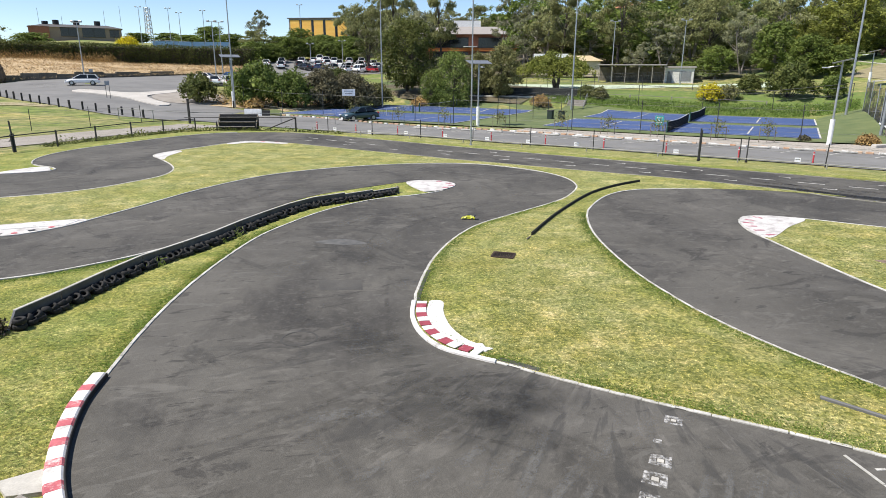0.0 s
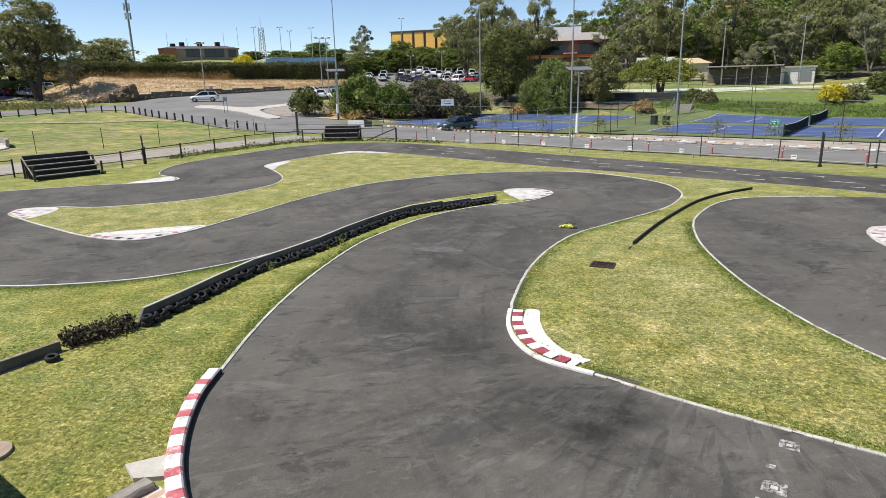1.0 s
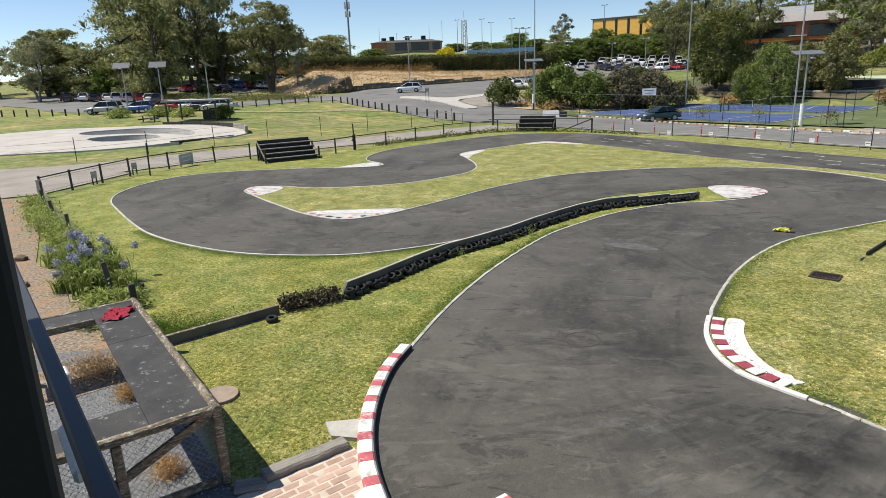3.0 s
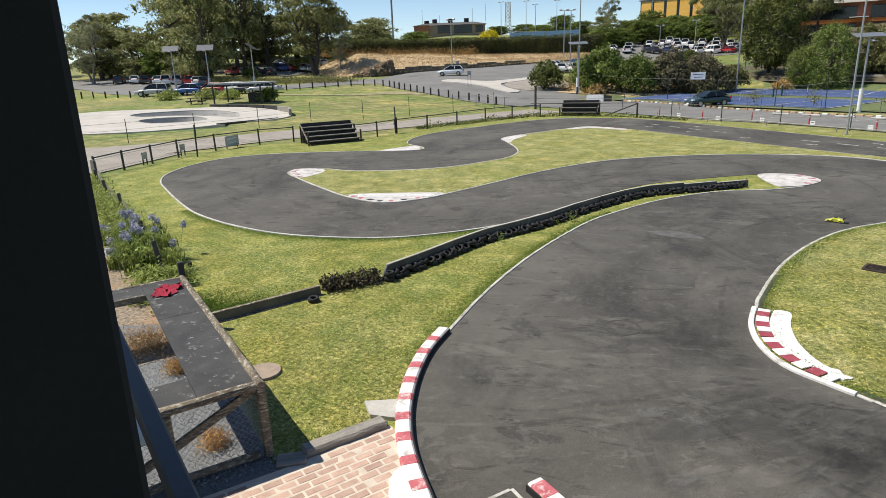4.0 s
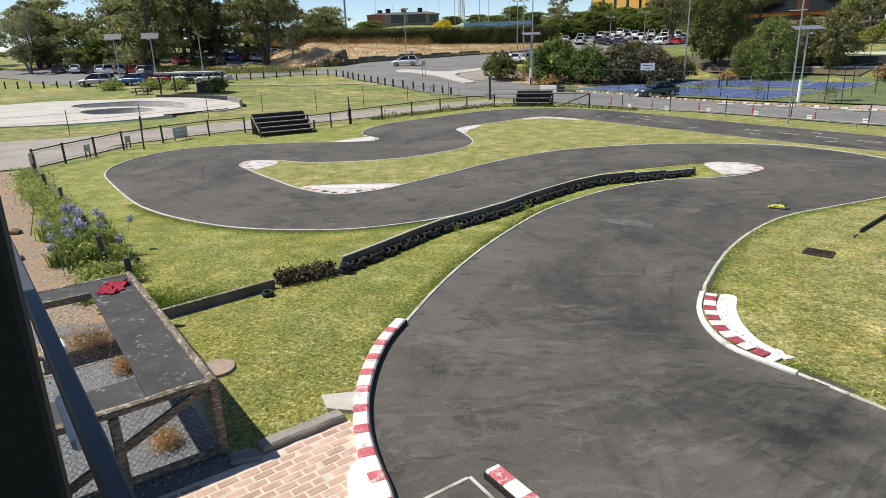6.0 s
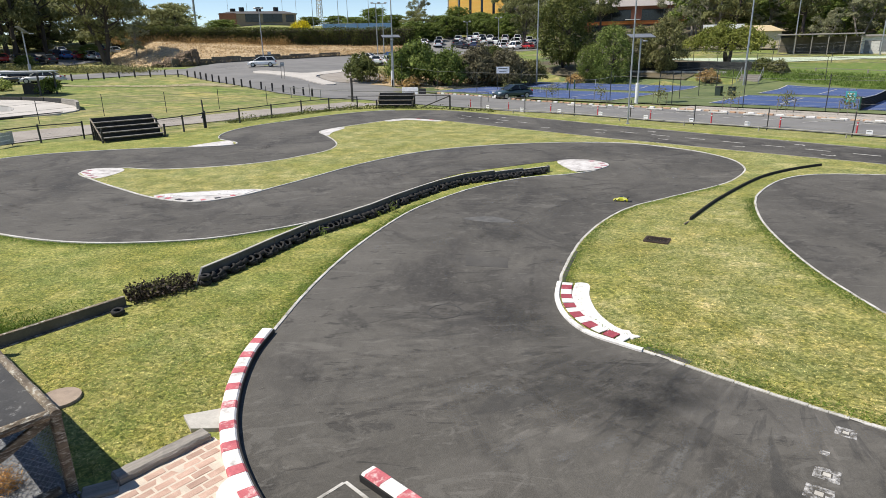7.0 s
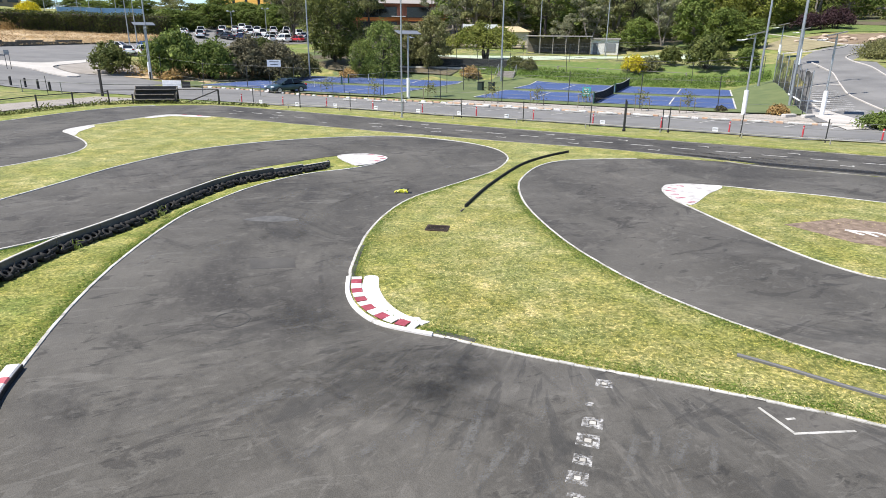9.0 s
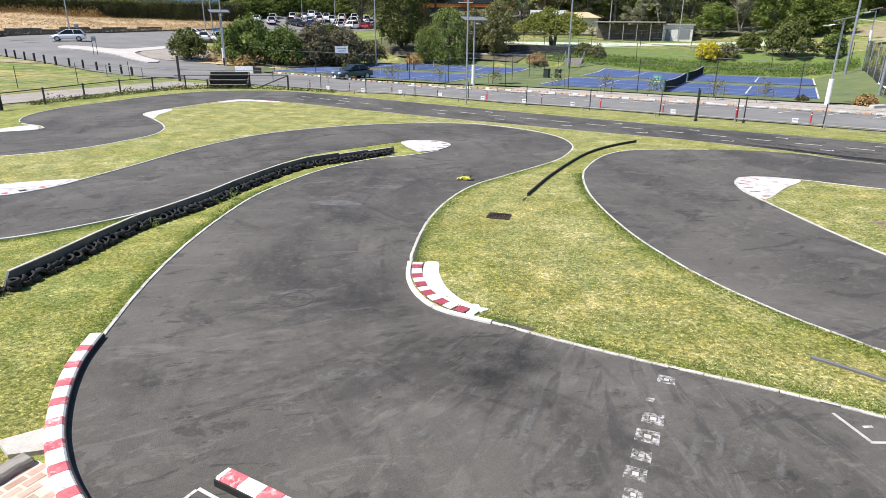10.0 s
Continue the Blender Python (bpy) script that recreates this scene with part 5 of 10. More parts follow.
def chain_link(width, height, pitch=0.055, wire=0.0022):
    """Crossed slanting wires in the plane of x and z."""
    verts, faces = [], []
    for s in (1, -1):
        x = -height
        while x < width + height:
            x0, z0, x1, z1 = x, 0.0, x + s * height, height
            if s == -1:
                x0, x1 = x + height, x
            ends = []
            for t in (0.0, 1.0):
                ends.append((x0 + (x1 - x0) * t, z0 + (z1 - z0) * t))
            (xa, za), (xb, zb) = ends
            lo, hi = 0.0, 1.0
            dx = xb - xa
            for limit, keep in ((0.0, 1), (width, -1)):
                t = (limit - xa) / dx
                if (dx > 0) == (keep > 0):
                    lo = max(lo, t)
                else:
                    hi = min(hi, t)
            if lo < hi:
                p = Vector((xa + dx * lo, 0, za + (zb - za) * lo))
                q = Vector((xa + dx * hi, 0, za + (zb - za) * hi))
                n = Vector((-(q - p).z, 0, (q - p).x)).normalized() * wire
                o = Vector((0, wire * (1.5 if s > 0 else -1.5), 0))
                k = len(verts)
                verts += [tuple(p + n + o), tuple(q + n + o), tuple(q - n + o), tuple(p - n + o), tuple(p + o * 2), tuple(q + o * 2)]
                faces += [(k, k + 1, k + 5, k + 4), (k + 4, k + 5, k + 2, k + 3)]
            x += pitch * 1.4
    me = bpy.data.meshes.new("chain_link")
    me.from_pydata(verts, [], faces)
    return me


mesh_panel = local(chain_link(depth - 0.1, 0.8), STEEL, "wire_mesh", "galvanised chain-link mesh")
mesh_panel.matrix_local = pose(0.03, side * 0.05, 0.13, 0, 0, 90 * side)
mesh_panel = local(chain_link(length - 0.1, 0.85), STEEL, "wire_mesh", "galvanised chain-link mesh")
mesh_panel.matrix_local = pose(0.05, side * 0.02, 0.08)

# cloth on the counter
bm = bmesh.new()
bmesh.ops.create_grid(bm, x_segments=22, y_segments=18, size=0.5)
for v in bm.verts:
    x, y = v.co.x, v.co.y
    edge_wave = 1 + 0.25 * noise.noise((x * 5, y * 5, 0.7))
    v.co = ((x * 0.36 + 0.07 * noise.noise((y * 6, x * 3, 1))) * edge_wave, (y * 0.5 + 0.06 * noise.noise((x * 6, y * 4, 5))) * edge_wave, 0.012 + 0.085 * abs(noise.noise((x * 7, y * 9, 2))))
rag_at = A + along_dir * (length - 0.62) + in_dir * 0.36
whole("rag", bm, CLOTH, "crumpled red cloth lying on the black counter", "cloth", (rag_at.x, rag_at.y, TOP - 0.008), 35, smooth=True)

# gravel bed, stones and dry weeds inside the counter
corners = [A + in_dir * 0.0 - along_dir * 0.4, B + along_dir * 0.3, B + in_dir * 4.0 + along_dir * 2.6, A + in_dir * 4.0 - along_dir * 0.4]
whole("gravel_bed", slab(corners, -0.05, 0.012), GRAVEL, "bed of grey gravel under the counter", "gravel", kind="structure")
litter = [A.lerp(B, 0.80) + in_dir * 0.05, A.lerp(B, 1.02) + in_dir * 0.05, A.lerp(B, 1.05) + in_dir * 3.2, A.lerp(B, 0.78) + in_dir * 3.2]
whole("litter_bed", slab(spline(litter, closed=True, step=0.3), 0.0, 0.02), MULCH, "tan bark litter and sand over the gravel", "mulch", kind="structure")
r = np.random.RandomState(3)
verts, faces = [], []
for i in range(5200):
    f, g = r.uniform(), r.uniform()
    c = A.lerp(B, f) + in_dir * (g * 2.6 - 0.05) - along_dir * 0.2
    s = r.uniform(0.008, 0.022)
    k = len(verts)
    tilt = r.uniform(0, 6.28)
    for j, (dx, dy, dz) in enumerate(((1, 0, 0), (0, 1, 0), (-1, 0, 0), (0, -1, 0), (0.1, 0.1, 0.9))):
        q = s * r.uniform(0.7, 1.3)
        verts.append((c.x + q * (dx * math.cos(tilt) - dy * math.sin(tilt)), c.y + q * (dx * math.sin(tilt) + dy * math.cos(tilt)), 0.01 + q * dz))
    faces += [(k, k + 1, k + 4), (k + 1, k + 2, k + 4), (k + 2, k + 3, k + 4), (k + 3, k, k + 4)]
me = bpy.data.meshes.new("pebbles")
me.from_pydata(verts, [], faces)
PEBBLE = material("pebble", (0.20, 0.21, 0.22), (0.40, 0.41, 0.42), scale=8.0, rough=0.9, per_island=0.35, world_space=True)
tagged(link_mesh("pebbles", me, PEBBLE), "loose grey stones on the gravel bed", "gravel", kind="stuff")
WEED = leaf_material("orange_dry_stems", (0.36, 0.20, 0.07), (0.70, 0.46, 0.20), 0.3)
for f, g, h, spread, k in ((0.643, 0.52, 0.24, 0.15, 1100), (0.128, 0.5, 0.22, 0.15, 1100), (0.92, 0.78, 0.3, 0.44, 2600)):
    c = A.lerp(B, f) + in_dir * g
    pts = np.stack([r.normal(0, spread * 0.6, k), r.normal(0, spread * 0.6, k), r.uniform(0.01, h, k)], 1)
    dry = link_mesh("dry_weed", leaf_cloud(pts, 0.036, k, up=0.4, slim=0.11), WEED)
    dry.matrix_world = pose(c.x, c.y, 0)
    tagged(dry, "dried orange-brown weed on the gravel", "weed", "dry weeds", "stuff")

# round concrete pad, slab and sleepers beside the brick paving
pad = [Vector((-6.98 + 0.27 * math.cos(a), 5.74 + 0.27 * math.sin(a))) for a in np.linspace(0, 2 * math.pi, 25)[:-1]]
whole("round_pad", slab(pad, -0.02, 0.035), material("pinkish_concrete", (0.25, 0.195, 0.15), (0.36, 0.285, 0.22), scale=7.0, rough=0.9, world_space=True), "round pinkish concrete pad in the lawn", "concrete pad")
whole("concrete_slab", slab([Vector(p) for p in ((-5.02, 5.74), (-4.74, 5.5), (-4.3, 5.62), (-4.6, 6.02))], -0.02, 0.05), CONCRETE, "pale concrete slab beside the kerb", "slab")
a, b = Vector((-4.92, 4.5)), Vector((-4.48, 5.4))
d, c = b - a, (a + b) / 2
sleeper = bmesh.new()
bmesh.ops.create_grid(sleeper, x_segments=1, y_segments=1, size=0.01)
sleeper.clear()
box(sleeper, (0, 0, 0.06), (d.length + 0.1, 0.2, 0.13), None, 0.025)
bmesh.ops.subdivide_edges(sleeper, edges=[e for e in sleeper.edges if e.calc_length() > 0.5], cuts=14)
for v in sleeper.verts:
    v.co += Vector((0, 0.014 * noise.noise(v.co * 7), 0.014 * noise.noise(v.co * 9 + Vector((3, 0, 0)))))
whole("timber_sleeper", sleeper, GREY_WOOD, "split grey timber sleeper edging the brick paving", "sleeper", (c.x, c.y, -0.01), math.degrees(math.atan2(d.y, d.x)))
whole("timber_sleeper", boxes(((0, 0, 0.03), (0.36, 0.24, 0.08)), bevel=0.015), GREY_WOOD, "dark grey sleeper end in the counter's shade", "sleeper", (-4.98, 4.3, -0.01), 40)

# ---- the garden strip with timber posts and blue-flowered clumps ----
garden = [Vector(p) for p in ((-9.2, 6.6), (-12.5, 7.9), (-17.5, 9.2), (-23.0, 12.6), (-27.4, 15.6), (-31, 14.6), (-24.0, 9.4), (-16.0, 5.0), (-10.5, 3.2))]
whole("garden_bed", slab(garden, -0.05, 0.0), MULCH, "dry mulch and leaf litter of the garden strip", "garden bed", kind="structure")
garden_row = spline([(-9.9, 6.66), (-12.2, 7.8), (-14.25, 8.85), (-18.3, 10.8), (-21.2, 12.1), (-24.6, 13.8), (-28.0, 15.75)], step=0.1)
garden_s = by_length(garden_row)
DARK_POST = material("dark_weathered_post", (0.05, 0.045, 0.04), (0.12, 0.11, 0.095), scale=3.0, rough=0.9, grain=24.0, bump=0.6, per_object=0.15)
garden_fence = thing("garden_fence", "low garden fence of grey timber posts with wire mesh", "fence")
post_s = (2.6, 4.9, 9.4, 12.6, 15.6, 18.4)
for i, at in enumerate(post_s):
    p, d = point_on(garden_row, garden_s, at)
    post = part("post", boxes(((0, 0, 0.45), (0.1, 0.1, 1.0)), bevel=0.014), DARK_POST, garden_fence)
    post.matrix_world = pose(p.x, p.y, 0, rng.uniform(-3, 3), rng.uniform(-11, -6), 0) @ pose(0, 0, 0, 0, 0, math.degrees(math.atan2(d.y, d.x)))
    if i + 1 < len(post_s):
        q, _ = point_on(garden_row, garden_s, post_s[i + 1])
        w = q - p
        wire = part("wire_mesh", chain_link(w.length, 0.8, 0.09, 0.0018), WIRE, garden_fence)
        wire.matrix_world = pose(p.x, p.y, 0.02, 0, 0, math.degrees(math.atan2(w.y, w.x)))


def strap_clump(spread, height, leaves, seed):
    """A clump of long arching strap leaves."""
    q = random.Random(seed)
    verts, faces = [], []
    for i in range(leaves):
        a, lean, h = q.uniform(0, 6.28), q.uniform(0.25, 1.0), height * q.uniform(0.6, 1.0)
        base = Vector((q.gauss(0, spread * 0.25), q.gauss(0, spread * 0.25), 0))
        out, sidew = Vector((math.cos(a), math.sin(a), 0)), Vector((-math.sin(a), math.cos(a), 0))
        k, steps = len(verts), 5
        for s in range(steps + 1):
            t = s / steps
            c = base + out * lean * spread * t * t * 1.4 + Vector((0, 0, h * math.sin(min(t * 1.9, 2.4))))
            w = 0.018 * (1 - t * 0.85)
            verts += [tuple(c + sidew * w), tuple(c - sidew * w)]
        for s in range(steps):
            j = k + 2 * s
            faces.append((j, j + 1, j + 3, j + 2))
    me = bpy.data.meshes.new("strap_leaves")
    me.from_pydata(verts, [], faces)
    return me


def flower_heads(clump, spread, height, heads, seed):
    """Round heads of small petals, each on a stem of its own."""
    q = np.random.RandomState(seed)
    for i in range(heads):
        c = np.array([q.normal(0, spread * 0.36), q.normal(0, spread * 0.36), height * q.uniform(0.85, 1.15)])
        v = q.normal(size=(90, 3))
        v /= np.linalg.norm(v, axis=1, keepdims=True)
        stem = bmesh.new()
        rod(stem, (c[0] * 0.6, c[1] * 0.6, 0.05), tuple(c), 0.006, n=4)
        stalk = part("flower_stem", stem, LEAF_STRAP, clump)
        part("flower_head", leaf_cloud(c + v * 0.105 * q.uniform(0.35, 1.0, (90, 1)), 0.034, seed + i), PETAL, stalk, "pale blue flower head")


for i, (s, off, spread, height, leaves, heads, lime) in enumerate((
    (0.7, 0.25, 0.3, 0.36, 110, 0, True), (1.3, 0.1, 0.35, 0.45, 140, 0, True), (1.5, 0.55, 0.32, 0.42, 120, 0, True), (2.1, 0.3, 0.4, 0.55, 160, 0, True), (2.2, -0.25, 0.3, 0.42, 90, 0, True),
    (3.0, 0.3, 0.38, 0.8, 230, 0, False), (3.6, 0.5, 0.4, 0.85, 230, 2, False), (4.0, 0.15, 0.42, 0.9, 260, 2, False), (4.6, 0.45, 0.42, 0.95, 240, 3, False), (5.3, 0.2, 0.42, 0.95, 220, 4, False), (5.2, 0.7, 0.3, 0.4, 110, 3, False), (4.4, 0.85, 0.3, 0.35, 90, 2, False),
    (3.3, -0.3, 0.4, 0.6, 130, 1, True), (4.3, -0.35, 0.4, 0.75, 120, 2, True), (5.4, -0.3, 0.4, 0.75, 110, 2, False), (6.2, 0.35, 0.45, 0.75, 170, 1, False), (6.9, 0.2, 0.5, 0.75, 170, 0, True), (7.2, 0.75, 0.4, 0.4, 90, 2, False), (7.8, 0.3, 0.5, 0.75, 170, 0, True),
    (8.8, 0.15, 0.5, 0.75, 160, 0, True), (9.7, 0.3, 0.5, 0.75, 160, 0, True), (10.6, 0.2, 0.5, 0.75, 150, 0, True), (11.5, 0.35, 0.55, 0.7, 150, 0, True), (12.6, 0.2, 0.55, 0.7, 140, 0, True), (13.8, 0.4, 0.6, 0.7, 140, 0, True), (15.2, 0.3, 0.6, 0.65, 140, 0, True), (16.6, 0.4, 0.6, 0.6, 130, 0, True), (18.2, 0.3, 0.6, 0.5, 130, 0, True))):
    p, d = point_on(garden_row, garden_s, s)
    p = p + Vector((-d.y, d.x)) * (off if Vector((-d.y, d.x)).y < 0 else -off)
    clump = thing("flower_clump" if heads else "leafy_clump", "clump of green strap leaves with pale blue flower heads" if heads else "yellow-green leafy clump at the garden fence", "plant", (p.x, p.y, 0), group="garden clumps")
    part("leaves", strap_clump(spread, height, leaves, i), LEAF_LIME if lime else LEAF_STRAP, clump)
    if heads:
        flower_heads(clump, spread, height * 1.1, heads, 40 + 10 * i)
    else:
        q = np.random.RandomState(90 + i)
        pts = np.stack([q.normal(0, spread * 0.5, 320), q.normal(0, spread * 0.5, 320), np.abs(q.normal(height * 0.4, height * 0.3, 320))], 1)
        part("small_leaves", leaf_cloud(pts, 0.05, i), LEAF_LIME, clump)
for x, y, s in ((-12.15, 6.75, 0.17), (-15.6, 7.6, 0.2), (-18.2, 9.2, 0.16)):
    bm = bmesh.new()
    bmesh.ops.create_icosphere(bm, subdivisions=2, radius=s)
    for v in bm.verts:
        v.co = Vector((v.co.x * 1.5, v.co.y, v.co.z * 0.7)) * (1 + 0.4 * noise.noise(v.co * 9))
    whole("garden_rock", bm, ROCK, "rough brown rock in the garden strip", "rock", (x, y, 0.03), 30 * x, group="garden rocks")

# ---- the drivers' stand around the camera ----
RAIL_PAINT = plain("dark_blue_rail_paint", (0.035, 0.042, 0.055), rough=0.55, vary=0.25)
stand = thing("drivers_stand", "raised drivers' stand with dark post, painted rail and roof", "viewing stand")
rail_dir, rail_out = Vector((-0.909, 0.416)), Vector((-0.416, -0.909))
rail_turn = math.degrees(math.atan2(rail_dir.y, rail_dir.x))


def stand_at(along_rail, back, z):
    p = Vector((-1.03, 0.51)) + rail_dir * along_rail + rail_out * back
    return pose(p.x, p.y, z, 0, 0, rail_turn)


def stand_part(name, centre, size, mat, bevel=0.0, label=""):
    ob = part(name, boxes(((0, 0, 0), size), bevel=bevel), mat, stand, label)
    ob.matrix_world = stand_at(*centre)
    return ob


stand_part("hand_rail", (0.6, 0.0115, 3.62), (9.0, 0.047, 0.065), RAIL_PAINT, 0.006, "dark blue painted top rail")
stand_part("fascia", (0.6, 0.2, 2.62), (9.0, 0.05, 0.3), DARK_WOOD)
stand_part("deck", (0.6, 1.6, 2.74), (9.0, 2.8, 0.06), DARK_WOOD)
stand_part("roof", (-1.6, 1.75, 5.6), (8.0, 3.1, 0.1), plain("roof_sheet", (0.16, 0.17, 0.18), rough=0.6))
stand_part("back_wall", (0.6, 3.1, 4.1), (9.0, 0.08, 2.8), DARK_WOOD)
for x in (-2.4, 2.6, 4.6):
    stand_part("lower_post", (x, 0.3, 1.3), (0.1, 0.1, 2.6), DARK_WOOD)
near_post = part("roof_post", boxes(((0, 0, 0), (0.19, 0.13, 2.9)), bevel=0.006), plain("black_post", (0.02, 0.02, 0.019), rough=0.85, vary=0.3), stand, "black square roof post")
near_post.matrix_world = Matrix.Translation((-0.765, 0.176, 4.24)) @ Matrix.Rotation(radians(0.75), 4, Vector((-0.945, 0.327, 0))) @ Matrix.Translation((0, 0, -0.09)) @ pose(0, 0, 0, 0, 0, 61.2)
stand_part("wall_panel", (3.0, 0.55, 1.3), (6.0, 0.06, 2.5), plain("dark_cladding", (0.03, 0.033, 0.038), rough=0.8), 0.0, "dark cladding below the deck")
for p, turn, size in ((tuple(stand_at(1.09, -0.008, 3.3).translation), -24.5, (0.36, 0.07, 0.05)), ((-4.95, 2.5, 2.25), -24.5, (0.2, 0.16, 0.1))):
    ob = part("floodlight", boxes(((0, 0, 0), size), bevel=0.012), WHITE, stand, "white lamp housing under the rail")
    ob.matrix_world = pose(*p, 0, 0, turn)

# ---- brick paving ----
whole("paving_bed", slab([Vector(p) for p in ((-4.38, 5.45), (-4.2, 5.35), (-3.95, 5.05), (-3.66, 4.72), (-3.3, 4.0), (-2.2, 2.6), (-4.6, 1.6), (-5.5, 3.1), (-4.92, 4.2))], -0.04, 0.024), SAND, "sandy joints under the brick paving", "paving", kind="structure")
paving = tagged(new("pavement_bricks"), "pinkish-red clay brick paving in running bond", "paving", kind="structure")
row_dir = Vector((0.437, 0.9)).normalized()
row_side = Vector((row_dir.y, -row_dir.x))
brick_mesh = bpy.data.meshes.new("brick")
bm = boxes(((0, 0, 0), (0.214, 0.1, 0.05)), bevel=0.006)
bm.to_mesh(brick_mesh)
bm.free()
brick_mesh.materials.append(BRICK)
paved = [(-4.42, 5.36), (-4.28, 5.36), (-4.03, 5.06), (-3.72, 4.68), (-3.42, 4.05), (-2.6, 3.0), (-4.5, 2.2), (-5.35, 3.15), (-4.72, 4.35)]
rng = random.Random(11)
for j in range(-1, 22):
    for i in range(-9, 12):
        p = Vector((-4.95, 4.05)) + row_side * (0.05 + j * 0.122) + row_dir * ((i + 0.5 * (j % 2)) * 0.237)
        if inside(paved, p.x, p.y):
            ob = new("brick", brick_mesh)
            ob.parent = paving
            ob.matrix_world = pose(p.x, p.y, 0.002 + rng.uniform(-0.003, 0.003), rng.uniform(-0.6, 0.6), rng.uniform(-0.6, 0.6), math.degrees(math.atan2(row_dir.y, row_dir.x)) + rng.uniform(-0.7, 0.7))

# ---- fences, bleachers and the path along the circuit ----
def fence(name, points, height, label, spacing=None, radius=0.04, rail=True, mat=POST, mesh=0.0, square=True, wires=2):
    """Posts along a plan line with a top rail or wires, standing on the ground."""
    f = thing(name, label, "fence")
    places = [Vector(p) for p in points]
    if spacing:
        line = spline(points, step=0.2)
        s = by_length(line)
        places = [point_on(line, s, min(k * spacing, s[-1]))[0] for k in range(int(s[-1] / spacing) + 1)]
    q = random.Random(len(places))
    if square:
        post_mesh = boxes(((0, 0, height / 2), (radius * 2, radius * 2, height + 0.1)), bevel=0.008)
    else:
        post_mesh = rods(((0, 0, -0.05), (0, 0, height), radius))
    me = bpy.data.meshes.new("post")
    post_mesh.to_mesh(me)
    post_mesh.free()
    me.materials.append(mat)
    for i, p in enumerate(places):
        z = ground_z(p.x, p.y)
        d = places[min(i + 1, len(places) - 1)] - places[max(i - 1, 0)]
        post = new("post", me)
        post.parent = f
        post.matrix_world = pose(p.x, p.y, z, q.uniform(-1.5, 1.5), q.uniform(-1.5, 1.5), math.degrees(math.atan2(d.y, d.x)))
        if i + 1 < len(places):
            n = places[i + 1]
            a, b = (p.x, p.y, z), (n.x, n.y, ground_z(n.x, n.y))
            if rail:
                part("rail", rods(((a[0], a[1], a[2] + height - 0.03), (b[0], b[1], b[2] + height - 0.03), 0.03), n=6), mat, f)
            for k in range(wires):
                h = height * (0.25 + 0.6 * k / max(wires - 1, 1))
                part("wire", rods(((a[0], a[1], a[2] + h), (b[0], b[1], b[2] + h), 0.008), n=4), WIRE, f)
            if mesh:
                w = n - p
                m = part("wire_mesh", chain_link(w.length, height * 0.92, mesh, 0.0016 if mesh < 0.2 else 0.003), WIRE, f)
                m.matrix_world = pose(p.x, p.y, z + 0.02, 0, 0, math.degrees(math.atan2(w.y, w.x)))
    return f


fence("post_fence", [(-28.1, 15.7), (-28.8, 17.5), (-29.35, 19.4), (-29.95, 21.4), (-30.1, 24.0), (-29.6, 26.9), (-28.4, 28.6)], 0.9, "low dark timber post fence with top rail and mesh", mesh=0.16)
fence("post_fence", [(-24.9, 30.3), (-24.45, 32.0), (-24.3, 33.8), (-23.6, 36.6), (-22.9, 39.5), (-22.2, 42.6), (-21.1, 45.0), (-19.7, 47.3)], 0.92, "low dark timber post fence with top rail and mesh", mesh=0.16)
fence("end_post", [(-28.1, 15.7), (-28.15, 15.62)], 0.75, "pale concrete end post of the fence", rail=False, wires=0, mat=CONCRETE, radius=0.07)
fence("tall_post_fence", [(-28.9, 21.8), (-24.3, 33.9)], 1.65, "tall dark post in the low fence", rail=False, wires=0, radius=0.035)
fence("wire_fence", [(-41.5, 21.0), (-39.7, 24.8), (-38.2, 29.0), (-37.2, 34.0), (-36.5, 39.0), (-33.4, 42.0), (-31.5, 46.1), (-29.9, 51.0), (-28.4, 56.5)], 1.55, "thin steel post and wire fence along the park", rail=False, wires=3, radius=0.025, square=False)
for e0, e1 in ((-36, 12.5),):
    fence("wire_fence", [ed(-31.9 + 4.25 * k, 39.5) for k in range(11)], 1.3, "thin steel post and wire fence along the parking", rail=False, wires=3, radius=0.03, square=False)
fence("pipe_rail", [ed(-31.9 + 4.25 * k, 38.0) for k in range(11)], 0.28, "low pale pipe rail on short posts beside the verge", rail=True, wires=0, radius=0.035, square=False, mat=plain("pale_pipe", (0.30, 0.29, 0.25), rough=0.7))
for x, y, h, rr in ((13.36, 34.63, 1.75, 0.045), (13.52, 34.9, 1.65, 0.04), (16.2, 35.08, 1.4, 0.035)):
    gp = thing("gate_post", "black steel gate post in the fence", "gate post", (x, y, ground_z(x, y)), group="gate posts")
    part("tube", rods(((0, 0, -0.05), (0, 0, h), rr)), POST, gp)
    part("base", boxes(((0, 0, 0.05), (0.12, 0.12, 0.14)), bevel=0.02), DARK, gp)
    part("cap", rods(((0, 0, h), (0, 0, h + 0.02), rr * 1.2)), POST, gp)

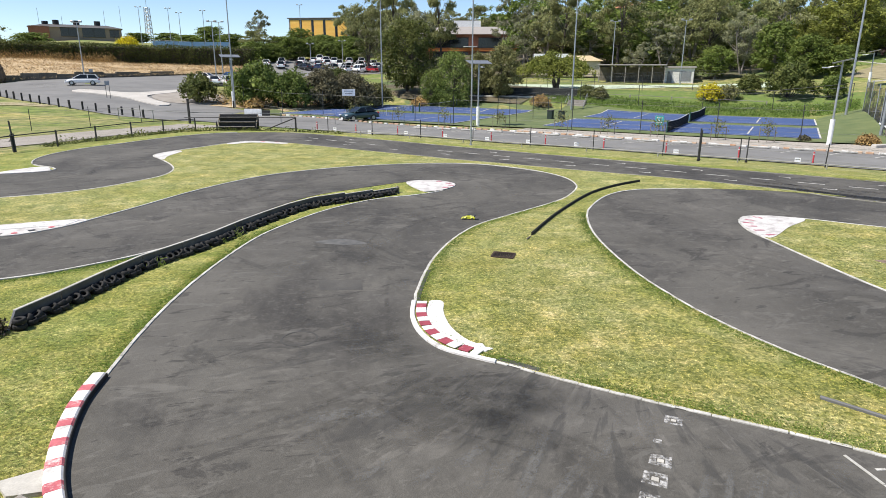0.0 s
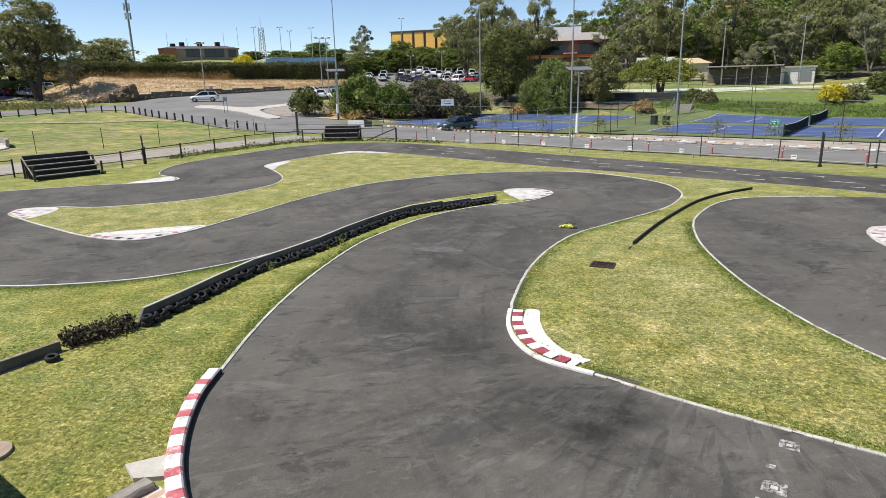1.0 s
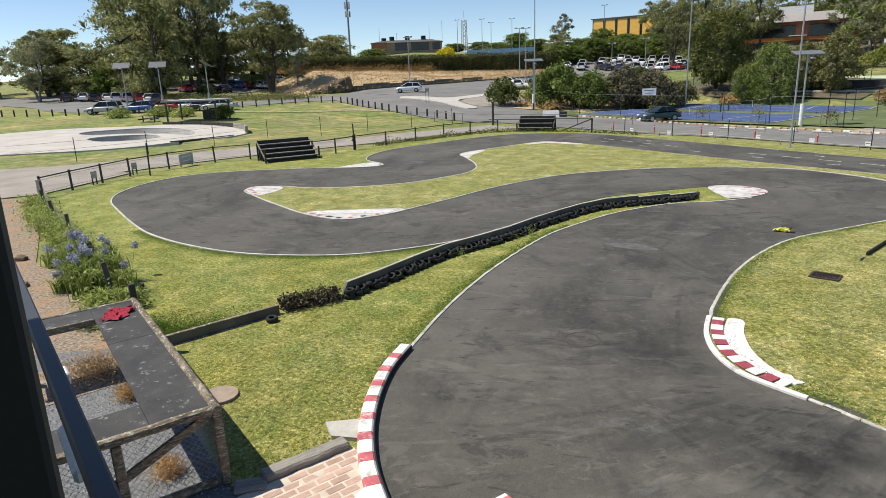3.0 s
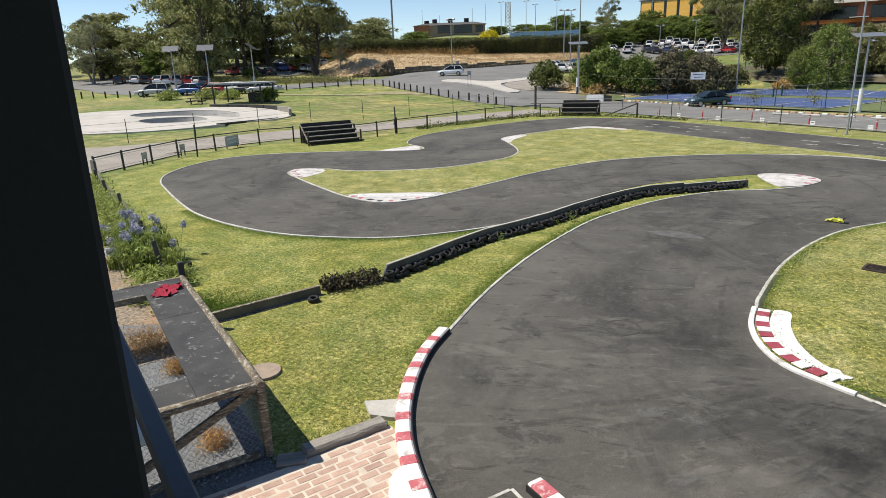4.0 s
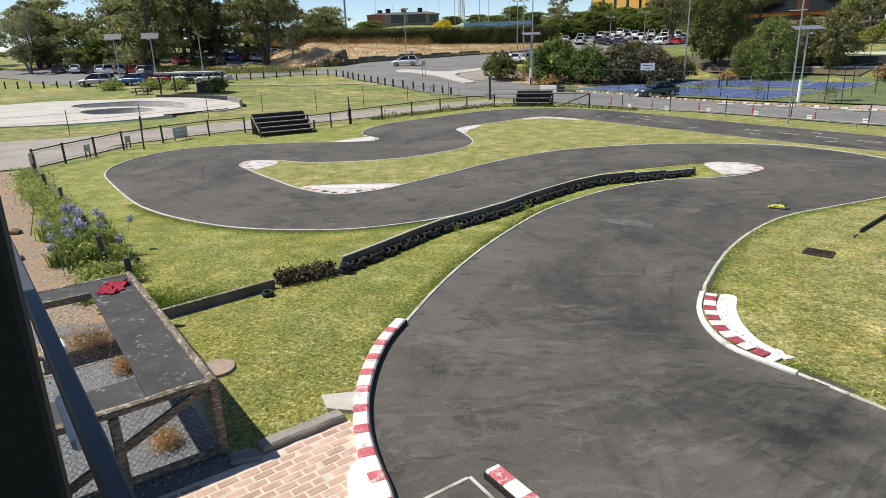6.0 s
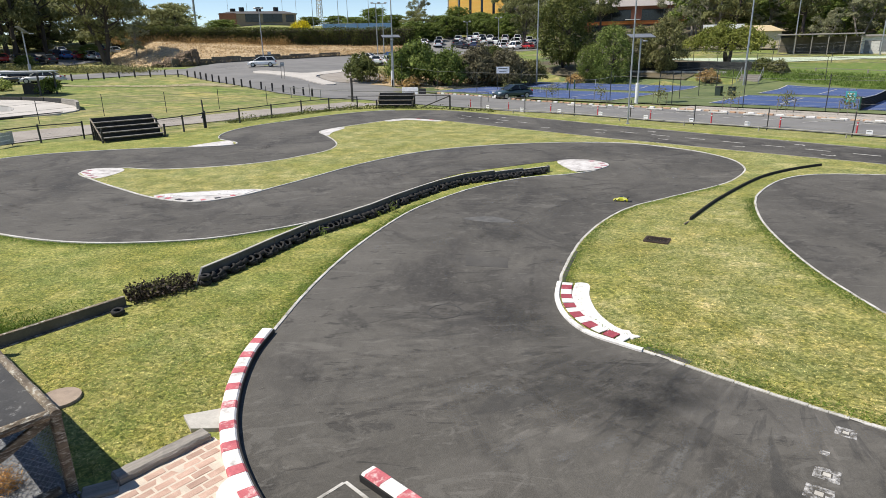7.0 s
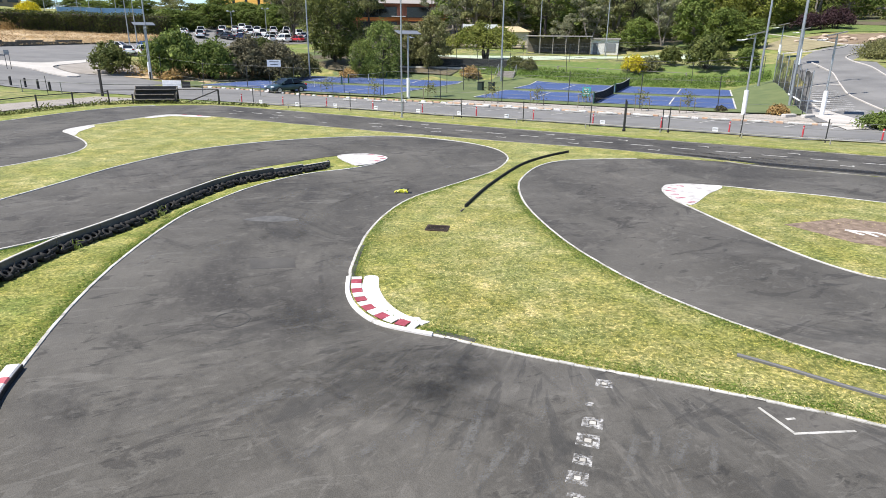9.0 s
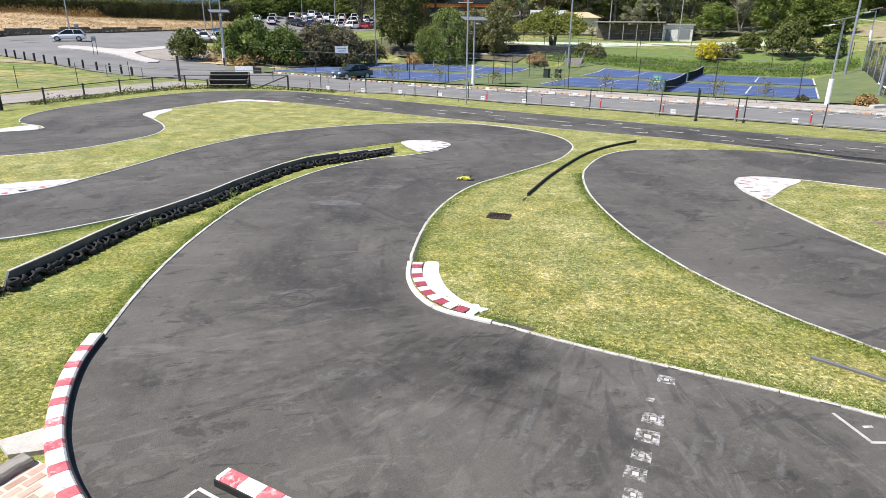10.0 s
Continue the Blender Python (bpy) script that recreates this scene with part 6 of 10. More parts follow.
path_line = spline([(-46, 14), (-38.5, 18.5), (-34.8, 23.5), (-33.2, 28.0), (-30.8, 33.0), (-27.6, 38.5), (-25.6, 43.5), (-23.4, 50.0), (-22.2, 56.0)], step=0.8)
whole("pavement_path", strip_on_ground(path_line, (8.0, 7.4, 6.4, 5.4, 4.6, 4.4, 4.6, 5.0), 0.015), FOOTPATH, "pale sandy footpath behind the circuit's fence", "footpath", kind="structure")
whole("pavement_apron", drape([(-29.0, 16.2), (-31.0, 22.5), (-48, 14), (-34, 9.0)], 0.02, 10, 10), FOOTPATH, "pale sandy ground at the footpath's end", "footpath", kind="structure")
for k in range(7):
    p, d = point_on(path_line, by_length(path_line), 5 + 3.2 * k)
    line_mark("path_mark", p, p + d * 1.3, 0.08, "faded white bay mark on the footpath", z=0.02)


# black boards whose treads get a paler colour for the sunlight on them
SUNLIT_TREAD = material("sunlit_black_tread", (0.10, 0.098, 0.092), (0.26, 0.25, 0.235), scale=4.0, rough=0.85, grain=30.0, bump=0.4, per_object=0.15)


def bleacher(name, at, turn, width, steps, rise, run, label):
    """A small stepped seat of dark boards on a frame."""
    b = thing(name, label, "bleacher", at, turn)
    for i in range(steps):
        # sunlit tops and front edges are put in as paler colours
        part("seat_board", boxes(((0, i * run, (i + 1) * rise - 0.02), (width, 0.3, 0.05)), bevel=0.008), SUNLIT_TREAD, b, "tread paled to stand for the sun on it")
        part("seat_nosing", boxes(((0, i * run - 0.152, (i + 1) * rise - 0.02), (width, 0.012, 0.045))), OLD_WOOD, b, "front edge paled to stand for the sun on it")
        part("riser", boxes(((0, i * run + 0.13, (i + 1) * rise / 2), (width - 0.02, 0.04, (i + 1) * rise - 0.05))), DARK_WOOD, b)
    part("back_board", boxes(((0, steps * run - 0.02, steps * rise + 0.02), (width, 0.05, 0.36)), bevel=0.008), DARK_WOOD, b)
    for x in (-width / 2, width / 2):
        bm = rods(((x, -0.25, 0.14), (x, steps * run, steps * rise + 0.18), 0.045), n=4)
        part("side_rail", bm, OLD_WOOD, b)
        for y, h in ((-0.2, 0.75), (steps * run - 0.05, steps * rise + 0.1)):
            part("leg", boxes(((x, y, h / 2 - 0.03), (0.09, 0.09, h)), bevel=0.01), DARK_WOOD, b)
    return b


bleacher("bleacher", (-25.05, 28.55, 0.0), 57, 3.2, 4, 0.24, 0.4, "black four-tier timber bleacher inside the fence")
bleacher("bleacher", (-16.9, 48.3, -0.12), 6, 2.9, 3, 0.33, 0.32, "dark grey timber bench seat with high back")
brace = thing("gate_brace", "dark slanting timber gate brace beside the bench", "gate", (-14.9, 48.9, -0.2), 8)
part("slanting_rail", rods(((0, 0, 0.1), (2.3, 0, 1.0), 0.05), n=6), DARK_WOOD, brace)
part("post", boxes(((2.35, 0, 0.5), (0.12, 0.12, 1.1)), bevel=0.01), DARK_WOOD, brace)
part("top_rail", rods(((-6.0, 0.1, 1.05), (2.35, 0.1, 1.05), 0.03), n=6), DARK_WOOD, brace)
post = thing("gate_post", "tall dark timber gate post at the path's end", "gate post", (-24.4, 57.4, -0.35), group="gate posts")
part("shaft", boxes(((0, 0, 1.05), (0.17, 0.17, 2.2)), bevel=0.02), DARK_WOOD, post)
part("cap", boxes(((0, 0, 2.17), (0.2, 0.2, 0.05)), bevel=0.015), DARK_WOOD, post)
fence("boom_fence", [(-31.5, 58.5), (-28.0, 58.0), (-24.4, 57.4), (-21.0, 59.0), (-17.0, 61.0), (-12.0, 62.3)], 1.0, "steel pipe fence beside the entry road", rail=True, wires=1, radius=0.035, mat=plain("grey_rail_paint", (0.22, 0.22, 0.21), rough=0.6), square=False)
board = thing("white_board", "low white board with black end at the entry", "board", (-22.9, 71.0, -0.62), -4)
part("white_panel", boxes(((0, 0, 0.4), (2.0, 0.08, 0.75)), bevel=0.01), WHITE, board)
part("black_end", boxes(((1.5, 0, 0.35), (0.9, 0.08, 0.6)), bevel=0.01), DARK, board)

# hedge tufts along the fence's foot
r = np.random.RandomState(21)
line = spline([(-24.2, 36.5), (-22.5, 40.8), (-20.6, 45.3), (-18.9, 47.6), (-15.0, 48.0), (-11.0, 47.3), (-8.5, 46.0)], step=0.2)
pts = []
for p in line:
    for k in range(26):
        pts.append((p.x + r.normal(0, 0.16), p.y + r.normal(0, 0.16), ground_z(p.x, p.y) + abs(r.normal(0.08, 0.1)) * (1 + noise.noise((p.x, p.y, 0)))))
tagged(link_mesh("fence_weeds", leaf_cloud(pts, 0.07, 5, up=0.3), LEAF_DARK), "low dark weeds along the fence's foot", "weeds", kind="stuff")


def plate_sign(name, at, turn, size, label, posts=False, mat=WHITE, bars=2, height=0.0):
    s = thing(name, label, "sign", at, turn)
    w, h = size
    part("panel", boxes(((0, 0, height + h / 2), (w, 0.02, h)), bevel=0.004), mat, s)
    for i in range(bars):
        part("text_bar", boxes(((0, -0.013, height + h * (0.72 - 0.4 * i / max(bars - 1, 1))), (w * (0.7 - 0.15 * i), 0.004, h * 0.08))), DARK if mat is WHITE else WHITE, s)
    if posts:
        for x in (-w * 0.4, w * 0.4):
            part("post", boxes(((x, 0.03, (height + h) / 2), (0.05, 0.04, height + h))), POST, s)
    return s


plate_sign("fence_sign", (-29.98, 25.15, 0.0), 104, (1.3, 0.6), "grey weathered notice board fixed to the fence", True, plain("grey_board", (0.46, 0.47, 0.47), rough=0.7), 2, 0.12)
for x, y, turn in ((-30.05, 21.8, 100), (-29.15, 18.9, 107)):
    plate_sign("small_sign", (x, y, 0.0), turn, (0.34, 0.34), "small pale plate on the fence", True, plain("grey_plate", (0.42, 0.42, 0.40), rough=0.7), 1, 0.3)
marker = thing("number_marker", "dark post with a black numeral on the fence", "sign", (-24.33, 33.7, 0.0), 60)
part("stake", boxes(((0.2, 0.0, 0.5), (0.06, 0.06, 1.05)), bevel=0.006), POST, marker)
part("wire", rods(((-0.3, -0.03, 0.92), (0.2, -0.03, 0.92), 0.006), ((-0.3, -0.03, 0.62), (0.2, -0.03, 0.62), 0.006), n=4), WIRE, marker)
curve = bpy.data.curves.new("numeral", "FONT")
curve.body, curve.size, curve.extrude, curve.align_x = "2", 0.46, 0.005, "CENTER"
numeral = new("numeral", curve)
numeral.data.materials.append(DARK)
numeral.parent = marker
numeral.matrix_local = pose(0, -0.045, 0.6, 90)

# ---- parking and road beyond the straight ----
whole("road_parking", drape([ed(-66, 42.3), ed(13.5, 41.2), ed(13.5, 50.3), ed(-66, 56.5)], 0.02, 60, 8), ROAD, "grey asphalt parking lane with painted bays", "car park", kind="structure")
whole("gravel_strip", drape([ed(-22, 52.2), ed(8.5, 50.3), ed(10.0, 56.5), ed(-22, 57.6)], 0.02, 24, 4), material("pinkish_gravel", (0.20, 0.178, 0.15), (0.50, 0.455, 0.395), scale=7.0, rough=0.95, grain=25.0, bump=0.8, world_space=True), "pinkish gravel strip between parking and courts", "gravel", kind="structure")


def ground_line(name, e0, d0, e1, d1, width, label, mat=WHITE_LINE):
    a, b = Vector(ed(e0, d0)), Vector(ed(e1, d1))
    d = b - a
    n = Vector((-d.y, d.x)).normalized() * width / 2
    ob = link_mesh(name, drape([a - n, b - n, b + n, a + n], 0.03, max(2, int(d.length / 2)), 1), mat)
    return tagged(ob, label, "road marking", "parking markings", "structure")


ground_line("bay_base_line", -34, 42.5, 12.5, 42.2, 0.1, "white line along the edge of the parking")
for k in range(-11, 5):
    e = -1.7 + 2.62 * k
    ground_line("bay_line", e, 50.1 - 0.03 * k, e - 1.1, 47.6, 0.12, "white slanting bay line in the parking")
    x, y = ed(e + 0.1, 50.25 - 0.07 * (k + 3) if k > -3 else 50.25 - 0.13 * (k + 3))
    stop = thing("wheel_stop", "white-painted concrete wheel stop at a parking bay", "wheel stop", (x, y, ground_z(x, y)), ED_TURN, "wheel stops")
    part("bar", boxes(((0, 0, 0.1), (1.45, 0.18, 0.13)), bevel=0.03), WHITE_LINE, stop)
    for s in (-0.6, 0.6):
        part("pin", rods(((s, 0, 0.17), (s, 0, 0.19), 0.02)), STEEL, stop)
kerb_line = [Vector(ed(e, 51.0 - 0.06 * (e + 8) if e > -8 else 51.0 - 0.115 * (e + 8))) for e in np.arange(-52, 10, 0.7)]
speckled = thing("parking_kerb", "broken orange and white painted stone kerb", "kerb")
rng = random.Random(5)
for i, (a, b) in enumerate(zip(kerb_line, kerb_line[1:])):
    c, d = (a + b) / 2, b - a
    ob = part("kerb_stone", boxes(((0, 0, 0.06), (d.length * rng.uniform(0.55, 0.85), 0.2, rng.uniform(0.12, 0.2))), bevel=0.02), (SAND_KERB, KERB_WHITE, SAND_KERB)[i % 3], speckled)
    ob.matrix_world = pose(c.x, c.y, ground_z(c.x, c.y), 0, 0, math.degrees(math.atan2(d.y, d.x)) + rng.uniform(-6, 6))
for e in (-35.5, -31.4, -27.3, -23.2, -19.1, -14.9, -10.75, -6.7, -2.4, 1.6, 5.6, 9.6):
    x, y = ed(e, 42.5)
    b = thing("red_bollard", "slim red plastic bollard with a white band", "bollard", (x, y, ground_z(x, y)), 0, "red bollards")
    part("tube", rods(((0, 0, 0), (0, 0, 0.68), 0.045), n=10), RED_POST, b)
    part("band", rods(((0, 0, 0.52), (0, 0, 0.57), 0.047), n=10), WHITE, b)
    part("foot", rods(((0, 0, 0), (0, 0, 0.04), 0.1), n=10), DARK, b)
for e in (-33.2, -29.7, -26.2, -22.7, -19.2, -16.0, -12.5, -6.0, 0.8):
    x, y = ed(e, 42.0)
    s = plate_sign("bay_sign", (x, y, ground_z(x, y)), ED_TURN, (0.32, 0.3), "small white bay plate with a dark mark", False, WHITE, 1, 0.02)
    tagged(s, group="bay plates")
for e in (-17.9, -13.7, -9.5, -4.8, -1.3, -24.5, -30.5, -36.0, -42.0):
    d = 55.0 + (1.2 if e < -20 else 0)
    x, y = ed(e, d)
    sap = thing("sapling", "staked young tree with sparse olive leaves", "sapling", (x, y, ground_z(x, y)), 0, "saplings")
    part("stem", rods(((0, 0, 0), (0.03, 0, 1.3), 0.02), n=5), BARK, sap)
    q = np.random.RandomState(int(100 - e * 10))
    pts = np.stack([q.normal(0, 0.28, 150), q.normal(0, 0.28, 150), q.normal(1.15, 0.33, 150).clip(0.3, 2.0)], 1)
    part("crown", leaf_cloud(pts, 0.09, int(50 - e)), LEAF_OLIVE, sap)
    for sx in (-0.6, 0.6):
        part("stake", boxes(((sx, 0, 0.55), (0.05, 0.05, 1.1))), OLD_WOOD, sap)
    part("tie", rods(((-0.6, 0, 1.0), (0.6, 0, 1.0), 0.012), n=4), OLD_WOOD, sap)

# ---- tennis courts ----
def flat(e0, d0, e1, d1, lift, nx=8, ny=8):
    return drape([ed(e0, d0), ed(e1, d0), ed(e1, d1), ed(e0, d1)], lift, nx, ny)


whole("court_surround", flat(-56.3, 56.0, -27, 82.2, 0.1, 30, 28), TURF, "worn green acrylic surround of the further tennis courts", "court", kind="structure")
whole("court_surround", flat(-27, 56.9, 7.5, 85.8, 0.1, 40, 30), TURF, "worn green acrylic surround of the tennis courts", "court", kind="structure")
for net_e, pair in ((-9.4, "east"), (-42.0, "west")):
    for d0, d1 in ((59.6, 70.57), (73.6, 84.57)) if pair == "east" else ((57.7, 68.2), (71.4, 80.2)):
        court = tagged(link_mesh("court_" + pair, flat(net_e - 11.885, d0, net_e + 11.885, d1, 0.13, 20, 10), BLUE), "blue acrylic tennis court with white lines", "tennis court", "tennis courts", "structure")
        lines = [(net_e - 11.885, d0, net_e + 11.885, d0), (net_e - 11.885, d1, net_e + 11.885, d1), (net_e - 11.885, d0 + 1.37, net_e + 11.885, d0 + 1.37), (net_e - 11.885, d1 - 1.37, net_e + 11.885, d1 - 1.37), (net_e - 6.4, (d0 + d1) / 2, net_e + 6.4, (d0 + d1) / 2)]
        for x in (-11.885, -6.4, 6.4, 11.885):
            lines.append((net_e + x, d0 + (0 if abs(x) > 10 else 1.37), net_e + x, d1 - (0 if abs(x) > 10 else 1.37)))
        for a in lines:
            wide = 0.14 if a[0] == a[2] else 0.07
            n = Vector(ed(a[2], a[3])) - Vector(ed(a[0], a[1]))
            n = Vector((-n.y, n.x)).normalized() * wide / 2
            p, q = Vector(ed(a[0], a[1])), Vector(ed(a[2], a[3]))
            part("court_line", drape([p - n, q - n, q + n, p + n], 0.15, 10, 1), WHITE_LINE, court)
        x, y = ed(net_e, (d0 + d1) / 2)
        half = (d1 - d0) / 2 + 0.8
        net = thing("tennis_net", "sagging black tennis net with white headband on green posts", "tennis net", (x, y, ground_z(x, y)), ED_TURN + 90, "tennis nets")
        GREEN_POST = plain("green_post_paint", (0.02, 0.07, 0.05), rough=0.5)
        for s in (-half, half):
            part("post", rods(((s, 0, 0), (s, 0, 1.15), 0.06 if pair == "east" else 0.09), n=10), GREEN_POST, net)
        verts, faces = [], []
        for i in range(41):
            u = half * (i / 20 - 1)
            verts += [(u, 0, 0.05), (u, 0, 0.914 + 0.156 * abs(u / half) ** 1.5)]
        cords = bmesh.new()
        for i in range(0, 41):
            rod(cords, verts[2 * i], verts[2 * i + 1], 0.035 if pair == "east" else 0.008, n=4, cap=False)
        for k in range(7):
            f = k / 6.5
            for i in range(40):
                a, b = Vector(verts[2 * i]).lerp(Vector(verts[2 * i + 1]), f), Vector(verts[2 * i + 2]).lerp(Vector(verts[2 * i + 3]), f)
                rod(cords, a, b, 0.03 if pair == "east" else 0.006, n=3, cap=False)
        part("netting", cords, NET, net)
        band = bmesh.new()
        for i in range(40):
            rod(band, verts[2 * i + 1], verts[2 * i + 3], 0.03 if pair == "east" else 0.012, n=6, cap=False)
        part("headband", band, KERB_WHITE, net)
        part("centre_strap", boxes(((0, 0, 0.46), (0.05, 0.02, 0.9))), KERB_WHITE, net)
x, y = ed(-10.3, 59.9)
sgn = thing("court_sign", "small turquoise notice on a stand by the net", "sign", (x, y, ground_z(x, y)), ED_TURN)
part("panel", boxes(((0, 0, 1.05), (0.75, 0.03, 0.85)), bevel=0.01), plain("turquoise", (0.05, 0.33, 0.34), rough=0.5), sgn)
for k in range(3):
    part("text_bar", boxes(((0, -0.02, 1.28 - 0.2 * k), (0.5, 0.004, 0.06))), WHITE, sgn)
for s in (-0.3, 0.3):
    part("leg", boxes(((s, 0, 0.32), (0.05, 0.05, 0.64))), STEEL, sgn)
fence("court_fence", [ed(-30 + 6.2 * k, 57.2) for k in range(7)], 2.9, "tall thin court fence posts with wires", rail=False, wires=2, radius=0.035, square=False)
fence("court_fence", [ed(-66 + 6.2 * k, 57.9) for k in range(6)], 2.9, "tall thin court fence posts with wires", rail=False, wires=2, radius=0.035, square=False)
fence("court_fence", [ed(-25.5, 58 + 5.0 * k) for k in range(6)], 2.9, "black mesh fence between the courts", rail=True, wires=2, radius=0.035, square=False, mesh=0.3)
fence("court_fence", [ed(-66 + 8 * k, 87.5) for k in range(10)], 2.8, "black mesh fence behind the courts", rail=True, wires=3, radius=0.035, square=False, mesh=0.25)
for e in (-23.8, -22.5):
    x, y = ed(e, 69)
    bin_ = thing("court_bin", "dark green wheeled bin beside the court", "bin", (x, y, ground_z(x, y)), ED_TURN, "court bins")
    part("tub", boxes(((0, 0, 0.5), (0.6, 0.65, 0.95)), bevel=0.04), plain("green_bin", (0.02, 0.035, 0.025), rough=0.6), bin_)
    part("lid", boxes(((0, 0, 1.01), (0.64, 0.7, 0.07)), bevel=0.02), DARK, bin_)
    for s in (-0.24, 0.24):
        wh = part("wheel", rods(((s, 0.33, 0.1), (s + 0.05, 0.33, 0.1), 0.1), n=12), RUBBER, bin_)
# shade-cloth fence at the courts' end
screen = thing("screen_fence", "grey torn shade-cloth fence at the courts' end", "fence")
CLOTH_GREY = material("shade_cloth", (0.012, 0.012, 0.012), (0.034, 0.034, 0.034), scale=1.2, rough=0.95, grain=30.0, bump=0.5, world_space=True)
cloth_nodes, cloth_link = CLOTH_GREY.node_tree.nodes, CLOTH_GREY.node_tree.links.new
clear, weave, gaps, holes, where = (cloth_nodes.new("ShaderNode" + kind) for kind in ("BsdfTransparent", "MixShader", "MapRange", "TexNoise", "NewGeometry"))
holes.inputs["Scale"].default_value, holes.inputs["Detail"].default_value = 0.8, 6.0
cloth_link(where.outputs["Position"], holes.inputs["Vector"])
cloth_link(holes.outputs["Fac"], gaps.inputs["Value"])
gaps.inputs["From Min"].default_value, gaps.inputs["From Max"].default_value = 0.38, 0.6
gaps.inputs["To Min"].default_value, gaps.inputs["To Max"].default_value = 0.3, 0.9
cloth_link(gaps.outputs["Result"], weave.inputs[0])
cloth_link(clear.outputs[0], weave.inputs[1])
cloth_link(cloth_nodes["Principled BSDF"].outputs[0], weave.inputs[2])
cloth_link(weave.outputs[0], cloth_nodes["Material Output"].inputs["Surface"])
line = [Vector(p) for p in ((33.8, 48.6), (35.2, 51.6), (36.8, 54.8), (38.6, 58.6), (40.6, 62.6), (42.6, 66.8), (44.6, 71.0))]
for i, (a, b) in enumerate(zip(line, line[1:])):
    d, c = b - a, (a + b) / 2
    z = ground_z(c.x, c.y)
    sheet = bmesh.new()
    bmesh.ops.create_grid(sheet, x_segments=14, y_segments=8, size=0.5)
    for v in sheet.verts:
        u, w = v.co.x, v.co.y
        v.co = (u * d.length, 0.08 * noise.noise((u * 4 + i * 3, w * 3, 1)), 1.65 + w * 3.1 + 0.12 * noise.noise((u * 3, i, 0)) * (w > 0))
    part("cloth_panel", sheet, CLOTH_GREY, screen, smooth=True).matrix_world = pose(c.x, c.y, z, 0, 0, math.degrees(math.atan2(d.y, d.x)))
for p in line:
    z = ground_z(p.x, p.y)
    part("post", rods(((p.x, p.y, z - 0.1), (p.x, p.y, z + 3.4), 0.05)), STEEL, screen)
barrier_arm = thing("pipe_barrier", "white bent pipe barrier at the courts' corner", "barrier", (36.2, 55.0, -0.65), 0)
part("pipe", rods(((0, 0, 0.9), (-0.6, -2.6, 0.55), 0.07), ((-0.6, -2.6, 0.55), (1.6, -3.4, 0.5), 0.07)), WHITE, barrier_arm)
part("post", rods(((-0.4, -1.6, 0), (-0.4, -1.6, 0.7), 0.05)), OLD_WOOD, barrier_arm)
whole("pavement_pad", drape([(33.2, 46.9), (29.6, 38.2), (33.2, 39.0), (38.1, 54.2)], 0.06, 10, 4), PALE_CONCRETE, "pale concrete pad at the parking's end", "pavement", kind="structure")
for x, y, w in ((31.9, 45.6, 1.2), (30.7, 46.1, 1.3)):
    blk = bmesh.new()
    box(blk, (0, 0, 0.12), (w, 0.4, 0.28), None, 0.05)
    whole("concrete_block", blk, PALE_CONCRETE, "white-painted concrete block at the parking's end", "concrete block", (x, y, ground_z(x, y)), 20, "concrete blocks")

# ---- lamp posts and tall poles ----
def solar_lamp(x, y, height, turn, base=True, lean=0.0):
    lamp = thing("solar_lamp", "grey steel lamp post with tilted solar panel", "lamp post", (x, y, ground_z(x, y)), turn, "solar lamps")
    part("pole", rods(((0, 0, 1.0), (0, 0, height - 0.25), 0.075), n=10), STEEL, lamp)
    part("base_sleeve", rods(((0, 0, -0.1), (0, 0, 1.9), 0.17), n=12), WHITE if base else STEEL, lamp)
    bm = bmesh.new()
    box(bm, (0, 0, 0), (2.3, 1.3, 0.06), Matrix.Translation((0, 0, height)) @ Euler((radians(14 if base else 38), 0, 0)).to_matrix().to_4x4(), 0.01)
    part("solar_panel", bm, PANEL, lamp)
    part("arm", rods(((0, 0, height - 0.3), (0, -0.9, height - 0.45), 0.04), n=6), STEEL, lamp)
    part("lamp_head", boxes(((0, -1.0, height - 0.47), (0.28, 0.55, 0.09)), bevel=0.02), STEEL, lamp)
    part("bracket", rods(((0, 0, height - 0.35), (0, 0, height), 0.05), n=6), STEEL, lamp)
    return lamp


for x, y, turn in ((2.1, 62.8, 20), (28.3, 48.3, -122), (34.0, 47.0, -128), (-27.8, 78.9, 30), (-77.8, 62.9, 40), (-73.6, 67.6, 150), (-84.6, 62.2, 40)):
    solar_lamp(x, y, 6.1, turn, base=x > -30)
for x, y, h, turn in ((51.4, 77.2, 4.3, -124), (53.5, 85.0, 4.5, -122)):
    solar_lamp(x, y, h, turn)


def tall_pole(x, y, height, radius, label, head=True):
    z = ground_z(x, y)
    pole = thing("light_pole", label, "light pole", (x, y, z), 0, "tall light poles")
    bm = bmesh.new()
    rod(bm, (0, 0, -0.1), (0, 0, height), radius, radius * 0.55, n=10)
    part("shaft", bm, STEEL, pole)
    part("base_plate", boxes(((0, 0, 0.02), (radius * 4, radius * 4, 0.04))), STEEL, pole)
    if head:
        part("crossarm", boxes(((0, 0, height), (1.6, 0.08, 0.08))), STEEL, pole)
        for s in (-0.65, 0.65):
            part("floodlight", boxes(((s, -0.1, height + 0.12), (0.45, 0.3, 0.25)), bevel=0.03), STEEL, pole)
    return pole


for x, y, h, rr in ((0.95, 40.4, 14, 0.055), (15.2, 85.2, 15, 0.12), (42.6, 70.6, 15, 0.14), (-10.6, 90.6, 15, 0.11), (35.75, 53.9, 15, 0.13), (40.4, 61.0, 15, 0.14), (-27.5, 78.5, 15, 0.1)):
    tall_pole(x, y, h, rr, "tall slim grey light pole beside the courts")

